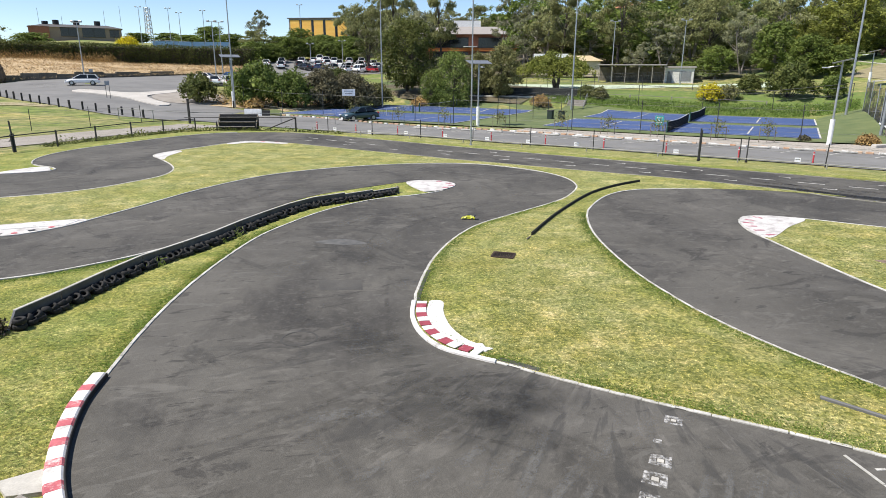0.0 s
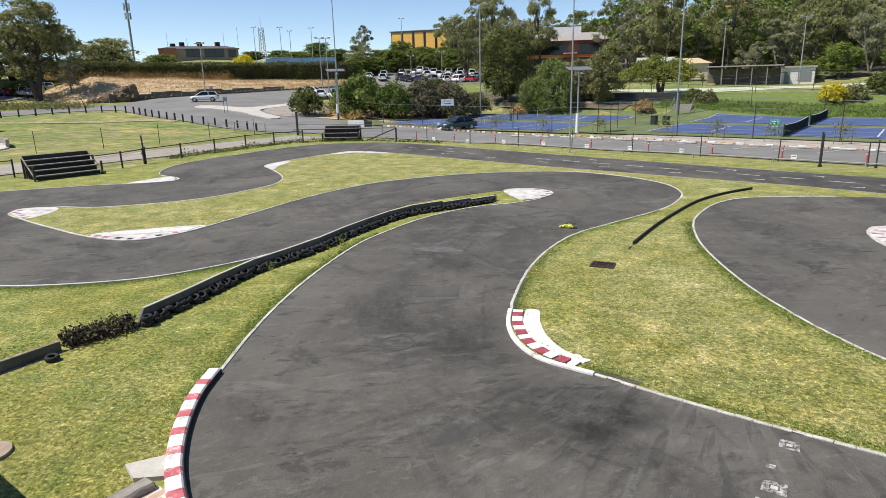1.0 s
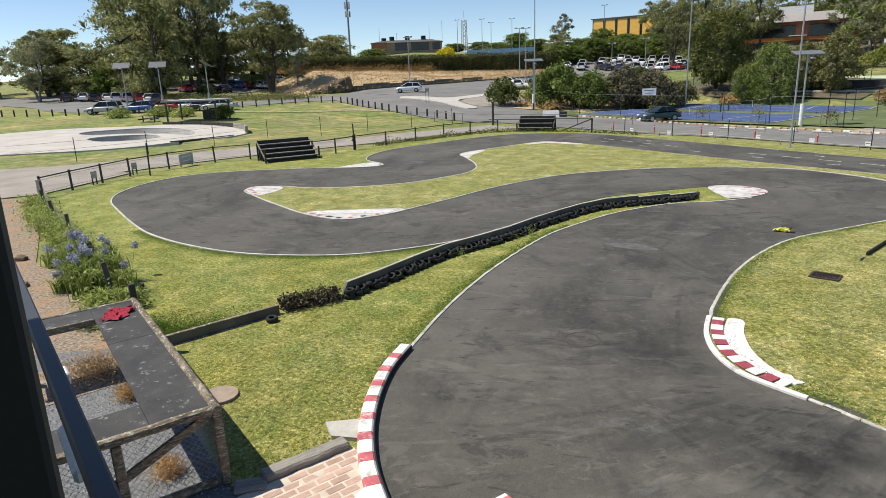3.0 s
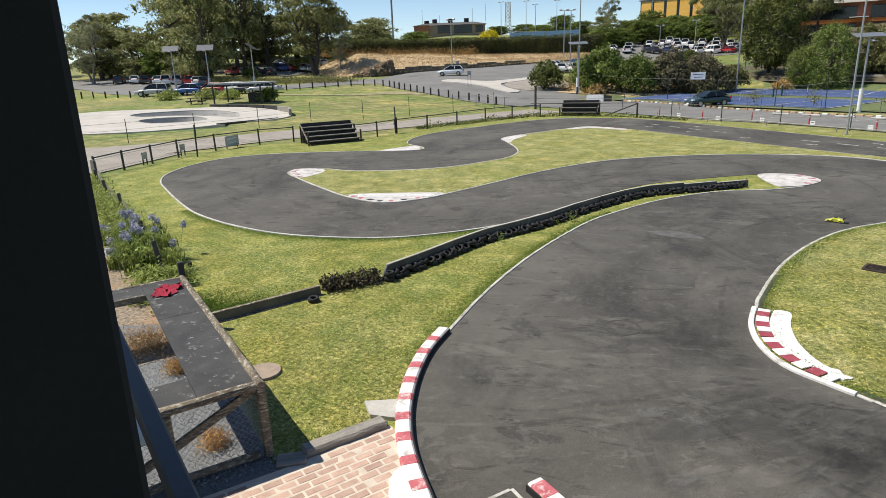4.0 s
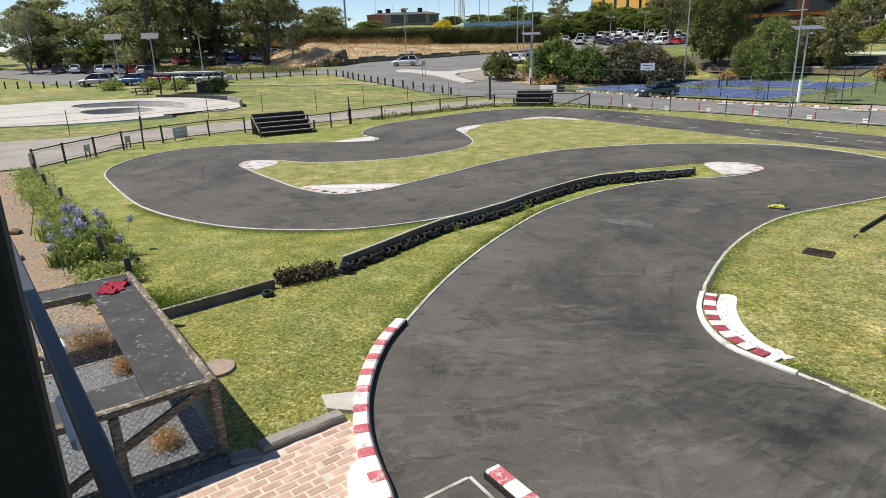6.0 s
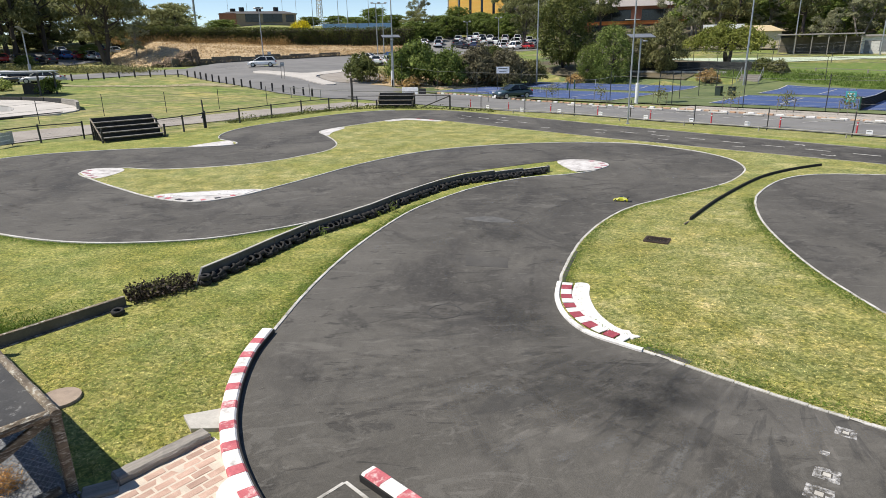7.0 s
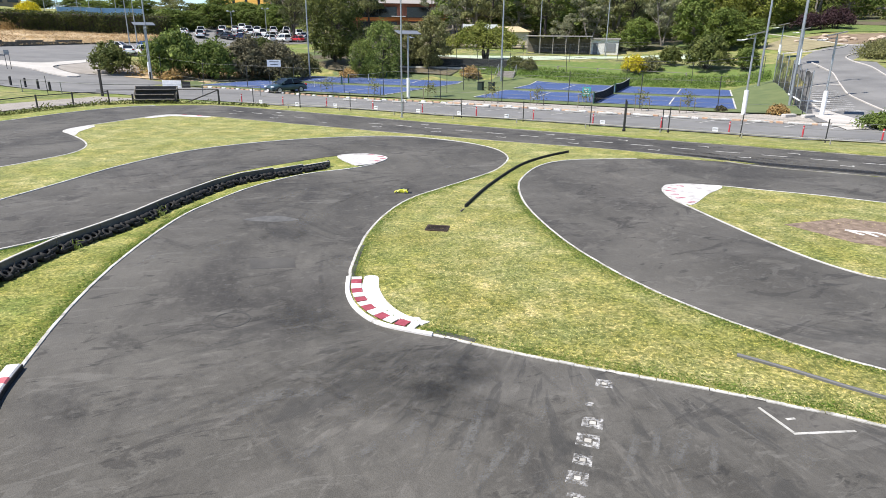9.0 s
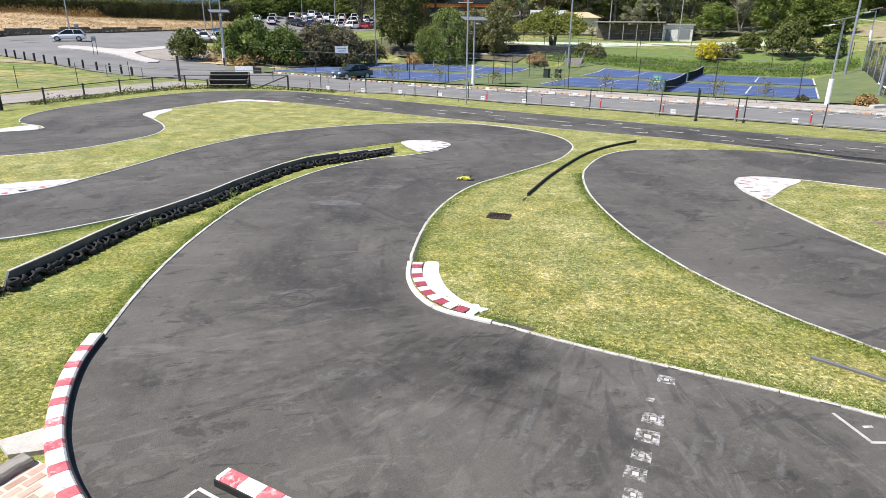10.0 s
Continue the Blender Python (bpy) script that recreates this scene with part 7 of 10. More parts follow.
# ---- the park, skate bowl and shelter ----
plaza = spline([(-47, 27.0), (-43.2, 31.0), (-42.0, 36.0), (-40.8, 39.8), (-42.6, 43.0), (-48.5, 46.3), (-55.5, 46.2), (-60, 43.0), (-66, 38.0), (-66, 26.0), (-55, 22.0)], closed=True, step=1.0)
pits = [
    [Vector(p) for p in spline([(-58.0, 36.9), (-58.9, 38.7), (-57.6, 40.8), (-55.6, 42.7), (-52.0, 43.2), (-48.4, 41.9), (-46.0, 39.6), (-47.6, 39.3), (-50.2, 39.4), (-53.7, 38.1), (-55.4, 36.6)], closed=True, step=0.8)],
    [Vector(p) for p in spline([(-52.6, 34.1), (-53.2, 35.5), (-52.4, 37.0), (-50.2, 38.3), (-47.5, 37.6), (-47.4, 35.2), (-49.6, 33.4)], closed=True, step=0.8)],
]


def plaza_plate():
    bm = slab(plaza, -0.6, 0.06, pits)
    for v in bm.verts:
        v.co.z += ground_z(v.co.x, v.co.y)
    return bm


skate = thing("skate_bowl", "pale concrete skate plaza with a sunken grey bowl", "skate park")
part("deck", plaza_plate(), PALE_CONCRETE, skate)
BOWL = material("grey_bowl_concrete", (0.27, 0.262, 0.245), (0.40, 0.39, 0.37), scale=0.5, rough=0.9, world_space=True)
for pit in pits:
    c = sum(pit, Vector((0, 0))) / len(pit)
    verts, faces, k = [], [], len(pit)
    for f, z in ((1.0, 0.02), (0.98, -0.1), (0.93, -0.6), (0.82, -1.1), (0.66, -1.35), (0.0, -1.4)):
        for p in pit:
            q = c.lerp(p, f)
            verts.append((q.x, q.y, ground_z(p.x, p.y) + 0.06 + z))
    for j in range(5):
        for i in range(k):
            faces.append((j * k + i, j * k + (i + 1) % k, (j + 1) * k + (i + 1) % k, (j + 1) * k + i))
    me = bpy.data.meshes.new("bowl")
    me.from_pydata(verts, [], faces)
    part("bowl", me, BOWL, skate, smooth=True)
    part("coping", ribbon(pit, 0.07, 0.03, 0.055, closed=True, follow=ground_z), CONCRETE, skate)
part("wall_edge", ribbon(spline([(-42.5, 34.4), (-41.9, 36.4), (-41.1, 39.8)], step=0.8), 0.2, 0.2, 0.08), DARK_WOOD, skate, "dark low edge wall")
seat_wall = thing("garden_wall", "low dark sleeper wall round the shelter", "wall")
for i, (a, b) in enumerate((((-58.5, 46.9), (-55.6, 46.9)), ((-55.5, 46.9), (-52.6, 46.8)), ((-52.5, 46.8), (-49.6, 46.4)), ((-49.5, 46.4), (-46.6, 45.4)), ((-46.5, 45.3), (-43.8, 44.0)), ((-43.7, 43.9), (-41.7, 42.0)))):
    a, b = Vector(a), Vector(b)
    d, m = b - a, (a + b) / 2
    part("sleeper", boxes(((0, 0, 0.35), (d.length, 0.25, 0.75)), bevel=0.02), GREY_WOOD if i > 3 else DARK_WOOD, seat_wall).matrix_world = pose(m.x, m.y, 0.1, 0, 0, math.degrees(math.atan2(d.y, d.x)))

shelter = thing("park_shelter", "open park shelter with a flat pale roof and dark posts", "shelter", (-57.6, 51.0, 0.62), 14)
part("roof", boxes(((0, 0, 2.3), (7.0, 3.2, 0.12)), bevel=0.02), plain("pale_roof_sheet", (0.55, 0.57, 0.58), rough=0.5, metal=0.2), shelter)
part("fascia", boxes(((0, -1.62, 2.27), (7.0, 0.04, 0.18))), plain("grey_fascia", (0.25, 0.26, 0.27), rough=0.5), shelter)
for x in (-3.1, 3.1):
    for y in (-1.3, 1.3):
        part("post", boxes(((x, y, 1.1), (0.14, 0.14, 2.3)), bevel=0.01), POST, shelter)
part("screen", boxes(((1.2, 1.0, 0.6), (2.6, 0.1, 1.0))), DARK_WOOD, shelter)
table = thing("picnic_table", "dark timber picnic table on the grass", "picnic table", (-62.8, 48.5, 0.66), 20)
part("tabletop", boxes(((0, 0, 0.74), (1.8, 0.8, 0.06)), bevel=0.01), DARK_WOOD, table)
for y in (-0.75, 0.75):
    part("bench", boxes(((0, y, 0.44), (1.8, 0.3, 0.05)), bevel=0.01), DARK_WOOD, table)
for x in (-0.7, 0.7):
    part("leg", boxes(((x, 0, 0.36), (0.1, 1.7, 0.1))), DARK_WOOD, table)
    part("upright", boxes(((x, 0, 0.36), (0.1, 0.1, 0.72))), DARK_WOOD, table)

WORN = scuff_material("worn_field_path", (0.40, 0.34, 0.20), 0.9, 0.9, 0.30, 0.55)
whole("worn_path", strip_on_ground(spline([(-66.0, 61.2), (-59.5, 60.7), (-55.9, 62.0), (-51.6, 63.2), (-49.0, 65.6), (-46.9, 67.0), (-43.0, 66.3)], step=0.8), (0.8, 1.3, 1.6, 1.6, 2.4, 3.0, 1.4), 0.03), WORN, "worn dry footpath across the field", "path", kind="structure")

# ---- dark leaf litter under the wooded hillside ----
verts, faces = [], []
radii, turns = np.linspace(122, 330, 28), np.linspace(-50, 15, 34)
for rr in radii:
    for b in turns:
        x, y = -rr * math.sin(radians(b)), rr * math.cos(radians(b))
        verts.append((x, y, ground_z(x, y) + 0.16 + 0.12 * noise.noise((x * 0.09, y * 0.09, 3))))
for j in range(len(radii) - 1):
    for i in range(len(turns) - 1):
        c = radii[j] * math.cos(radians(turns[i]))
        if (turns[i] > 4 and radii[j] < 176) or (turns[i] < -29 and radii[j] < 150):
            continue
        a = j * len(turns) + i
        faces.append((a, a + len(turns), a + len(turns) + 1, a + 1))
me = bpy.data.meshes.new("litter")
me.from_pydata(verts, [], faces)
tagged(link_mesh("ground_litter", me, LITTER, True), "dark leaf litter under the hillside trees", "ground", kind="structure")

# ---- the entry road, bollards and the bank ----
road_line = spline([(-12, 66.5), (-21, 66.0), (-27, 66.0), (-33, 69.0), (-40, 74.5), (-47, 79.5), (-53.5, 86.0), (-55.5, 93.0), (-53.5, 101.0), (-48.0, 112.0), (-40, 124), (-32, 140), (-20, 158)], step=1.5)
whole("road_entry", strip_on_ground(road_line, (12, 12, 13, 16, 18, 19, 22, 22, 18, 15, 14, 22, 34), 0.03), ROAD, "grey asphalt road climbing to the upper car park", "road", kind="structure")
west_road = spline([(-52.5, 84.0), (-58, 82.5), (-66, 78.5), (-72, 70.0), (-80, 62.0), (-92, 62.0), (-110, 72.0), (-135, 80)], step=2.0)
whole("road_west", strip_on_ground(west_road, (10, 9, 9, 11, 14, 22, 26, 20), 0.025), ROAD, "asphalt lane to the lower car park", "road", kind="structure")
whole("road_upper_parking", drape([(-120, 92), (-92, 92), (-90, 108), (-118, 112)], 0.04, 12, 8), ROAD, "asphalt car park under the gum trees", "car park", kind="structure")


def raised_plate(name, points, height, mat, label, category):
    line = spline(points, closed=True, step=1.0)
    bm = slab(line, -0.3, height)
    for v in bm.verts:
        v.co.z += ground_z(v.co.x, v.co.y)
    return whole(name, bm, mat, label, category, kind="structure")


whole("road_junction", drape([(-50.0, 84.5), (-41.5, 84.0), (-37.5, 92.5), (-46.0, 110.0)], 0.06, 8, 14), ROAD, "grey asphalt road between the traffic islands", "road", kind="structure")
raised_plate("traffic_island", [(-49.5, 83.0), (-46.75, 83.6), (-43.25, 84.0), (-41.8, 88.0), (-40.6, 93.5), (-39.4, 93.0), (-39.6, 88.0), (-40.2, 82.4), (-37.5, 78.6), (-34.1, 75.4), (-34.6, 73.4), (-38.0, 75.8), (-40.6, 78.0), (-44.3, 79.2), (-49.0, 80.6)], 0.14, PALE_CONCRETE, "pale concrete traffic island at the junction", "traffic island")
raised_plate("stony_verge", [(-39.2, 92.0), (-33.0, 90.0), (-30.5, 81.0), (-34.2, 77.6), (-38.0, 79.8), (-40.2, 84.5)], 0.1, FOOTPATH, "stony dirt verge beside the road", "verge")
for k, (a, b) in enumerate((((-60, 88.5), (-56.0, 90.2)), ((-52.8, 91.5), (-50.5, 91.9)), ((-58.0, 86.3), (-54.5, 86.0)))):
    line_mark("road_mark", a, b, 0.35, "white paint mark on the road", z=0.04)
bollard_line = spline([(-29.9, 60.3), (-33.0, 62.4), (-36.7, 64.1), (-40.7, 65.7), (-44.2, 67.7), (-47.7, 69.8), (-50.5, 71.6), (-53.8, 73.8), (-57.4, 74.8), (-60.6, 73.7), (-63.3, 71.4), (-66.0, 66.6), (-71.0, 60.5), (-78.4, 54.0), (-84.0, 51.4), (-94, 48.0)], step=0.3)
bollard_s = by_length(bollard_line)
b_mesh = bpy.data.meshes.new("bollard")
bm = boxes(((0, 0, 0.4), (0.17, 0.17, 0.92)), bevel=0.025)
bm.to_mesh(b_mesh)
bm.free()
b_mesh.materials.append(DARK_WOOD)
for i in range(int(bollard_s[-1] / 1.9)):
    p, d = point_on(bollard_line, bollard_s, 0.3 + 1.9 * i)
    ob = new("timber_bollard", b_mesh)
    ob.matrix_world = pose(p.x, p.y, ground_z(p.x, p.y), rng.uniform(-2, 2), rng.uniform(-2, 2), rng.uniform(0, 90))
    tagged(ob, "dark square timber bollard along the road", "bollard", "timber bollards")
for a, b, k in (((-27.5, 78.0), (-20, 84), 6),):
    for i in range(k):
        x, y = a[0] + (b[0] - a[0]) * i / (k - 1), a[1] + (b[1] - a[1]) * i / (k - 1)
        ob = new("timber_bollard", b_mesh)
        ob.matrix_world = pose(x, y, ground_z(x, y))
        tagged(ob, "dark square timber bollard along the road", "bollard", "timber bollards")

# the dry bank, its stone wall, rock outcrop and clipped hedge
bank_foot = spline([(-75, 87.5), (-70, 90.0), (-66.0, 97.0), (-60.5, 104.0), (-56.0, 114.5), (-52.0, 122.5), (-46.0, 131)], step=2.0)
bank_head = spline([(-93, 101.5), (-89.5, 108.0), (-84.5, 121.0), (-77.5, 129.0), (-70.0, 135.5), (-60, 141.0), (-47, 146)], step=2.0)
verts, faces, k, rows = [], [], min(len(bank_foot), len(bank_head)) * 2, 14
for i in range(k):
    f = i / (k - 1)
    fa, fb = f * (len(bank_foot) - 1), f * (len(bank_head) - 1)
    a = bank_foot[int(fa)].lerp(bank_foot[min(int(fa) + 1, len(bank_foot) - 1)], fa % 1)
    b = bank_head[int(fb)].lerp(bank_head[min(int(fb) + 1, len(bank_head) - 1)], fb % 1)
    za, zb = ground_z(a.x, a.y) + 0.1, 7.2 - 2.5 * f
    for j in range(rows + 1):
        t = j / rows
        p = a.lerp(b, t)
        z = za + (zb - za) * (t ** 0.75) + (0.35 * noise.noise((p.x * 0.6, p.y * 0.6, 4)) + 0.5 * noise.noise((p.x * 0.17, p.y * 0.17, 9))) * math.sin(math.pi * t)
        z = max(z, ground_z(p.x, p.y) + 0.25)
        low = min(1.0, i / 7)
        z = ground_z(p.x, p.y) - 0.2 + (z - ground_z(p.x, p.y) + 0.2) * low
        verts.append((p.x, p.y, z))
for i in range(k - 1):
    for j in range(rows):
        a = i * (rows + 1) + j
        faces.append((a, a + rows + 1, a + rows + 2, a + 1))
me = bpy.data.meshes.new("bank")
me.from_pydata(verts, [], faces)
q = np.random.RandomState(17)
spot = np.array(verts)[q.randint(0, len(verts), 20000)]
spot += np.stack([q.normal(0, 0.9, 20000), q.normal(0, 0.9, 20000), q.uniform(0.0, 0.2, 20000)], 1)
tagged(link_mesh("bank_tufts", leaf_cloud(spot, 0.27, 18, up=0.5, slim=0.12), LEAF_STRAW), "short dry tufts on the straw-coloured bank", "grass", kind="stuff")
tagged(link_mesh("ground_bank", me, DRY, True), "bank of dry straw-coloured grass below the hedge", "bank", kind="structure")
wall_line = spline([(-68.5, 89.0), (-65.6, 96.6), (-60.3, 103.2), (-56.4, 113.8), (-53.4, 120.5)], step=0.5)
wall_s = by_length(wall_line)
stone_wall = thing("retaining_wall", "low dark grey block retaining wall below the bank", "retaining wall")
n_blocks = int(wall_s[-1] / 2.4)
for i in range(n_blocks):
    a, _ = point_on(wall_line, wall_s, i * wall_s[-1] / n_blocks)
    b, _ = point_on(wall_line, wall_s, (i + 1) * wall_s[-1] / n_blocks - 0.03)
    d, m = b - a, (a + b) / 2
    h = 1.15 - 0.25 * (i % 3 == 2) - 0.4 * i / n_blocks
    ob = part("wall_block", boxes(((0, 0, h / 2 - 0.1), (d.length, 0.4, h + 0.2)), bevel=0.03), BARRIER, stone_wall)
    ob.matrix_world = pose(m.x, m.y, ground_z(m.x, m.y), 0, 0, math.degrees(math.atan2(d.y, d.x)))
for x, y, z, size in ((-67.6, 91.4, 3.0, (1.5, 1.2, 1.5)), (-69.6, 90.0, 2.6, (1.2, 1.1, 1.0)), (-66.7, 92.4, 3.4, (0.9, 1.1, 1.5)), (-71.0, 89.0, 2.4, (1.0, 1.0, 0.7))):
    bm = bmesh.new()
    bmesh.ops.create_icosphere(bm, subdivisions=5, radius=1.0)
    for v in bm.verts:
        at = v.co * 1.7 + Vector((x, y, 0))
        ledge = 0.22 * abs(noise.noise(Vector((at.x * 0.6, at.y * 0.6, at.z * 3.4)))) + 0.35 * noise.noise(at * 0.8) + 0.14 * noise.noise(at * 3.1)
        v.co = Vector((v.co.x * size[0], v.co.y * size[1], v.co.z * size[2])) * (1 + ledge)
    whole("rock_outcrop", bm, ROCK, "dark brown layered rock outcrop in the dry bank", "rock", (x, y, z), 40, "bank rocks")

# ---- trees ----
def lobe_leaves(q, centre, radius, count, squash=0.9):
    """Leaves of one bough: rounded tufts over its upper side, skinned with leaves and filled with coarser inner foliage; gives places, facings and sizes."""
    places, facings, sizes = [], [], []
    tufts = 6
    centre = np.asarray(centre)
    for k in range(tufts):
        a, f = 2.4 * k + q.uniform(-0.5, 0.5), (k + 0.5) / tufts
        up = 1.0 - 1.2 * f
        out = math.sqrt(max(0.0, 1 - up * up))
        d = np.array((out * math.cos(a), out * math.sin(a), up * 0.9 * squash))
        c = centre + d * radius * q.uniform(0.55, 0.8)
        n = max(4, int(count / tufts * q.uniform(0.7, 1.3)))
        v = q.normal(size=(n, 3))
        v[:, 2] += 0.35
        v /= np.linalg.norm(v, axis=1, keepdims=True)
        inner = np.arange(n) % 7 == 0
        depth = np.where(inner, q.uniform(0.0, 0.55, n), 1.0 - 0.3 * q.uniform(size=n) ** 2)[:, None]
        p = c + v * depth * (1 + 0.12 * q.normal(size=(n, 1))) * radius * q.uniform(0.36, 0.56) * np.array((1.0, 1.0, squash))
        places.append(p)
        facings.append(v + 0.4 * d)
        sizes.append(np.where(inner, 1.9, 1.0))
    return np.concatenate(places), np.concatenate(facings), np.concatenate(sizes)


def make_tree(name, label, seed, height, spread, trunk_r, bare, lobes, lobe_r, leaves, leaf, leaf_mat, bark, shape="round", trunks=1, droop=0.0, slim=0.42):
    """A trunk that forks into limbs, each of which ends in a bough of leafy tufts."""
    q = np.random.RandomState(seed)
    tree = thing(name, label, "tree")
    wood = bmesh.new()
    places, facings, scales = [], [], []
    for t in range(trunks):
        lean = Vector((q.normal(0, 0.07), q.normal(0, 0.07), 1.0))
        if trunks > 1:
            lean += Vector((math.cos(t * 2.4), math.sin(t * 2.4), 0)) * 0.2
        fork = lean * height * max(bare, 0.16)
        top = lean * height * 0.8 + Vector((q.normal(0, 0.5), q.normal(0, 0.5), 0))
        limb(wood, [Vector((0, 0, -0.4)), fork * 0.5 + Vector((q.normal(0, 0.1), q.normal(0, 0.1), 0)), fork, fork.lerp(top, 0.5), top], [trunk_r * 1.25, trunk_r * 0.95, trunk_r * 0.8, trunk_r * 0.45, trunk_r * 0.1], 8)
        per = lobes // trunks
        for i in range(per):
            a, f = 2.4 * i + q.uniform(-0.5, 0.5), (i + 0.5) / per
            if shape == "round":
                u = 2 * f - 1
                rr, zz = spread * math.sqrt(max(0.05, 1 - u * u)) * q.uniform(0.42, 0.92), height * (bare + (1 - bare) * (0.06 + 0.84 * f))
            elif shape == "flat":
                rr, zz = spread * math.sqrt(f) * q.uniform(0.7, 1.0), height * (0.6 + 0.28 * (1 - f) + q.normal(0, 0.06))
            elif shape == "gum":
                g = q.uniform(0.02, 1.0)
                rr = spread * (0.35 + 0.62 * math.sin(math.pi * min(1.0, 0.12 + 0.8 * g))) * q.uniform(0.3, 1.0)
                zz = height * (bare + (1 - bare) * (0.04 + 0.9 * g))
            else:
                rr, zz = spread * (1 - f) ** 0.8 * q.uniform(0.6, 1.0), height * (bare + (1 - bare) * f * 0.95)
            end = Vector((rr * math.cos(a), rr * math.sin(a), zz)) + Vector((fork.x, fork.y, 0)) * 0.6
            start = fork.lerp(top, max(0.0, min(0.9, (zz / height - bare) * 0.8)))
            mid = start.lerp(end, 0.5) + Vector((q.normal(0, 0.2), q.normal(0, 0.2), -0.02 * height))
            r0 = trunk_r * q.uniform(0.16, 0.32)
            limb(wood, [start, mid, end], [r0, r0 * 0.6, r0 * 0.2], 4)
            size = lobe_r * q.uniform(0.6, 1.35)
            p, d, k = lobe_leaves(q, end, size, leaves // lobes, 0.9 if shape == "round" else 0.68)
            scales.append(k)
            places.append(p)
            facings.append(d)
    pts, facing = np.concatenate(places), np.concatenate(facings)
    if droop:
        far = np.hypot(pts[:, 0], pts[:, 1]) / spread
        pts[:, 2] -= droop * far ** 2 * q.uniform(0.4, 1.0, len(pts))
    pts[:, 2] = np.maximum(pts[:, 2], 0.15)
    part("trunk", wood, bark, tree, smooth=True)
    part("crown", leaf_cloud(pts, leaf * 0.9 * np.concatenate(scales), seed, slim=slim, facing=facing, loose=0.45), leaf_mat, tree)
    return tree


GUM = "tall gum tree with olive-green crown and dark limbs"
FAR_GUM = "gum tree of the wooded hill with an open crown"
KINDS = {
    "gum_a": make_tree("gum_tree", GUM, 1, 18, 6.0, 0.40, 0.22, 32, 2.0, 9600, 0.26, LEAF_GUM, DARK_BARK, "gum"),
    "gum_b": make_tree("gum_tree", GUM, 2, 18, 7.0, 0.45, 0.20, 34, 2.2, 10000, 0.27, LEAF_GUM, DARK_BARK, "gum", 2),
    "gum_low": make_tree("gum_tree", "broad gum tree with foliage almost down to the ground", 21, 16, 6.5, 0.4, 0.05, 38, 2.2, 6200, 0.33, LEAF_GUM, DARK_BARK, "gum", 2),
    "gum_c": make_tree("gum_tree", "tall grey-leaved gum tree with pale bent limbs", 3, 18, 6.5, 0.34, 0.2, 28, 2.0, 9000, 0.25, LEAF_GREY, BARK, "gum", 2),
    "gum_d": make_tree("gum_tree", "slender grey-leaved gum tree with a thin crown", 4, 18, 4.6, 0.28, 0.24, 26, 1.4, 5600, 0.24, LEAF_GREY, BARK, "gum"),
    "oak": make_tree("shade_tree", "dense dark broad-crowned shade tree", 5, 11, 4.8, 0.35, 0.03, 62, 1.5, 14000, 0.19, LEAF_DARK, DARK_BARK, "round"),
    "dense": make_tree("shade_tree", "dense dark green evergreen tree", 6, 12, 4.4, 0.35, 0.02, 64, 1.75, 7600, 0.29, LEAF_GREEN, DARK_BARK, "round", 2),
    "willow": make_tree("pepper_tree", "drooping fresh green pepper tree", 7, 8, 3.4, 0.25, 0.0, 50, 1.25, 13000, 0.16, LEAF_PEPPER, DARK_BARK, "round", 1, 1.2, 0.28),
    "olive": make_tree("wattle_tree", "bushy olive-brown wattle tree", 8, 8, 3.2, 0.22, 0.0, 46, 1.2, 10500, 0.16, LEAF_OLIVE, DARK_BARK, "round", 2),
    "flat": make_tree("wattle_tree", "flat-topped spreading wattle with dark bent trunks", 9, 5, 5.2, 0.26, 0.3, 46, 1.35, 14000, 0.15, LEAF_LIMEGUM, DARK_BARK, "flat", 3, 1.5),
    "fresh": make_tree("broadleaf_tree", "rounded fresh green broadleaf tree", 10, 8, 3.0, 0.24, 0.08, 40, 1.15, 7000, 0.19, LEAF_GREEN, BARK, "round"),
    "pine": make_tree("pine_tree", "rounded dark olive pine on the hill", 11, 14, 5.0, 0.35, 0.05, 52, 1.7, 9000, 0.26, LEAF_LIMEGUM, DARK_BARK, "round"),
    "hill_a": make_tree("gum_tree", FAR_GUM, 31, 14, 6.0, 0.42, 0.32, 22, 2.0, 2900, 0.38, LEAF_GUM, BARK, "gum", 2),
    "hill_b": make_tree("gum_tree", FAR_GUM, 32, 14, 5.8, 0.34, 0.10, 24, 2.15, 2900, 0.38, LEAF_GREEN, BARK, "gum"),
    "hill_c": make_tree("gum_tree", "grey-leaved gum tree of the wooded hill", 33, 14, 6.2, 0.42, 0.34, 22, 1.95, 2900, 0.38, LEAF_GREY, BARK, "gum", 3),
    "hill_d": make_tree("gum_tree", "dense olive tree of the wooded hill", 34, 10, 5.8, 0.34, 0.02, 36, 2.0, 2900, 0.38, LEAF_OLIVE, DARK_BARK, "round", 2),
}
SIZES = {"gum_a": (18, 7.2), "gum_b": (18, 8.2), "gum_low": (16, 7.8), "gum_c": (18, 7.7), "gum_d": (18, 5.6), "oak": (11, 5.4), "dense": (12, 5.6), "willow": (8, 4.1), "olive": (8, 3.9), "flat": (5, 6.1), "fresh": (8, 4.0), "pine": (14, 6.2), "hill_a": (14, 7.6), "hill_b": (14, 7.0), "hill_c": (14, 8.0), "hill_d": (10, 7.0)}
placed = set()


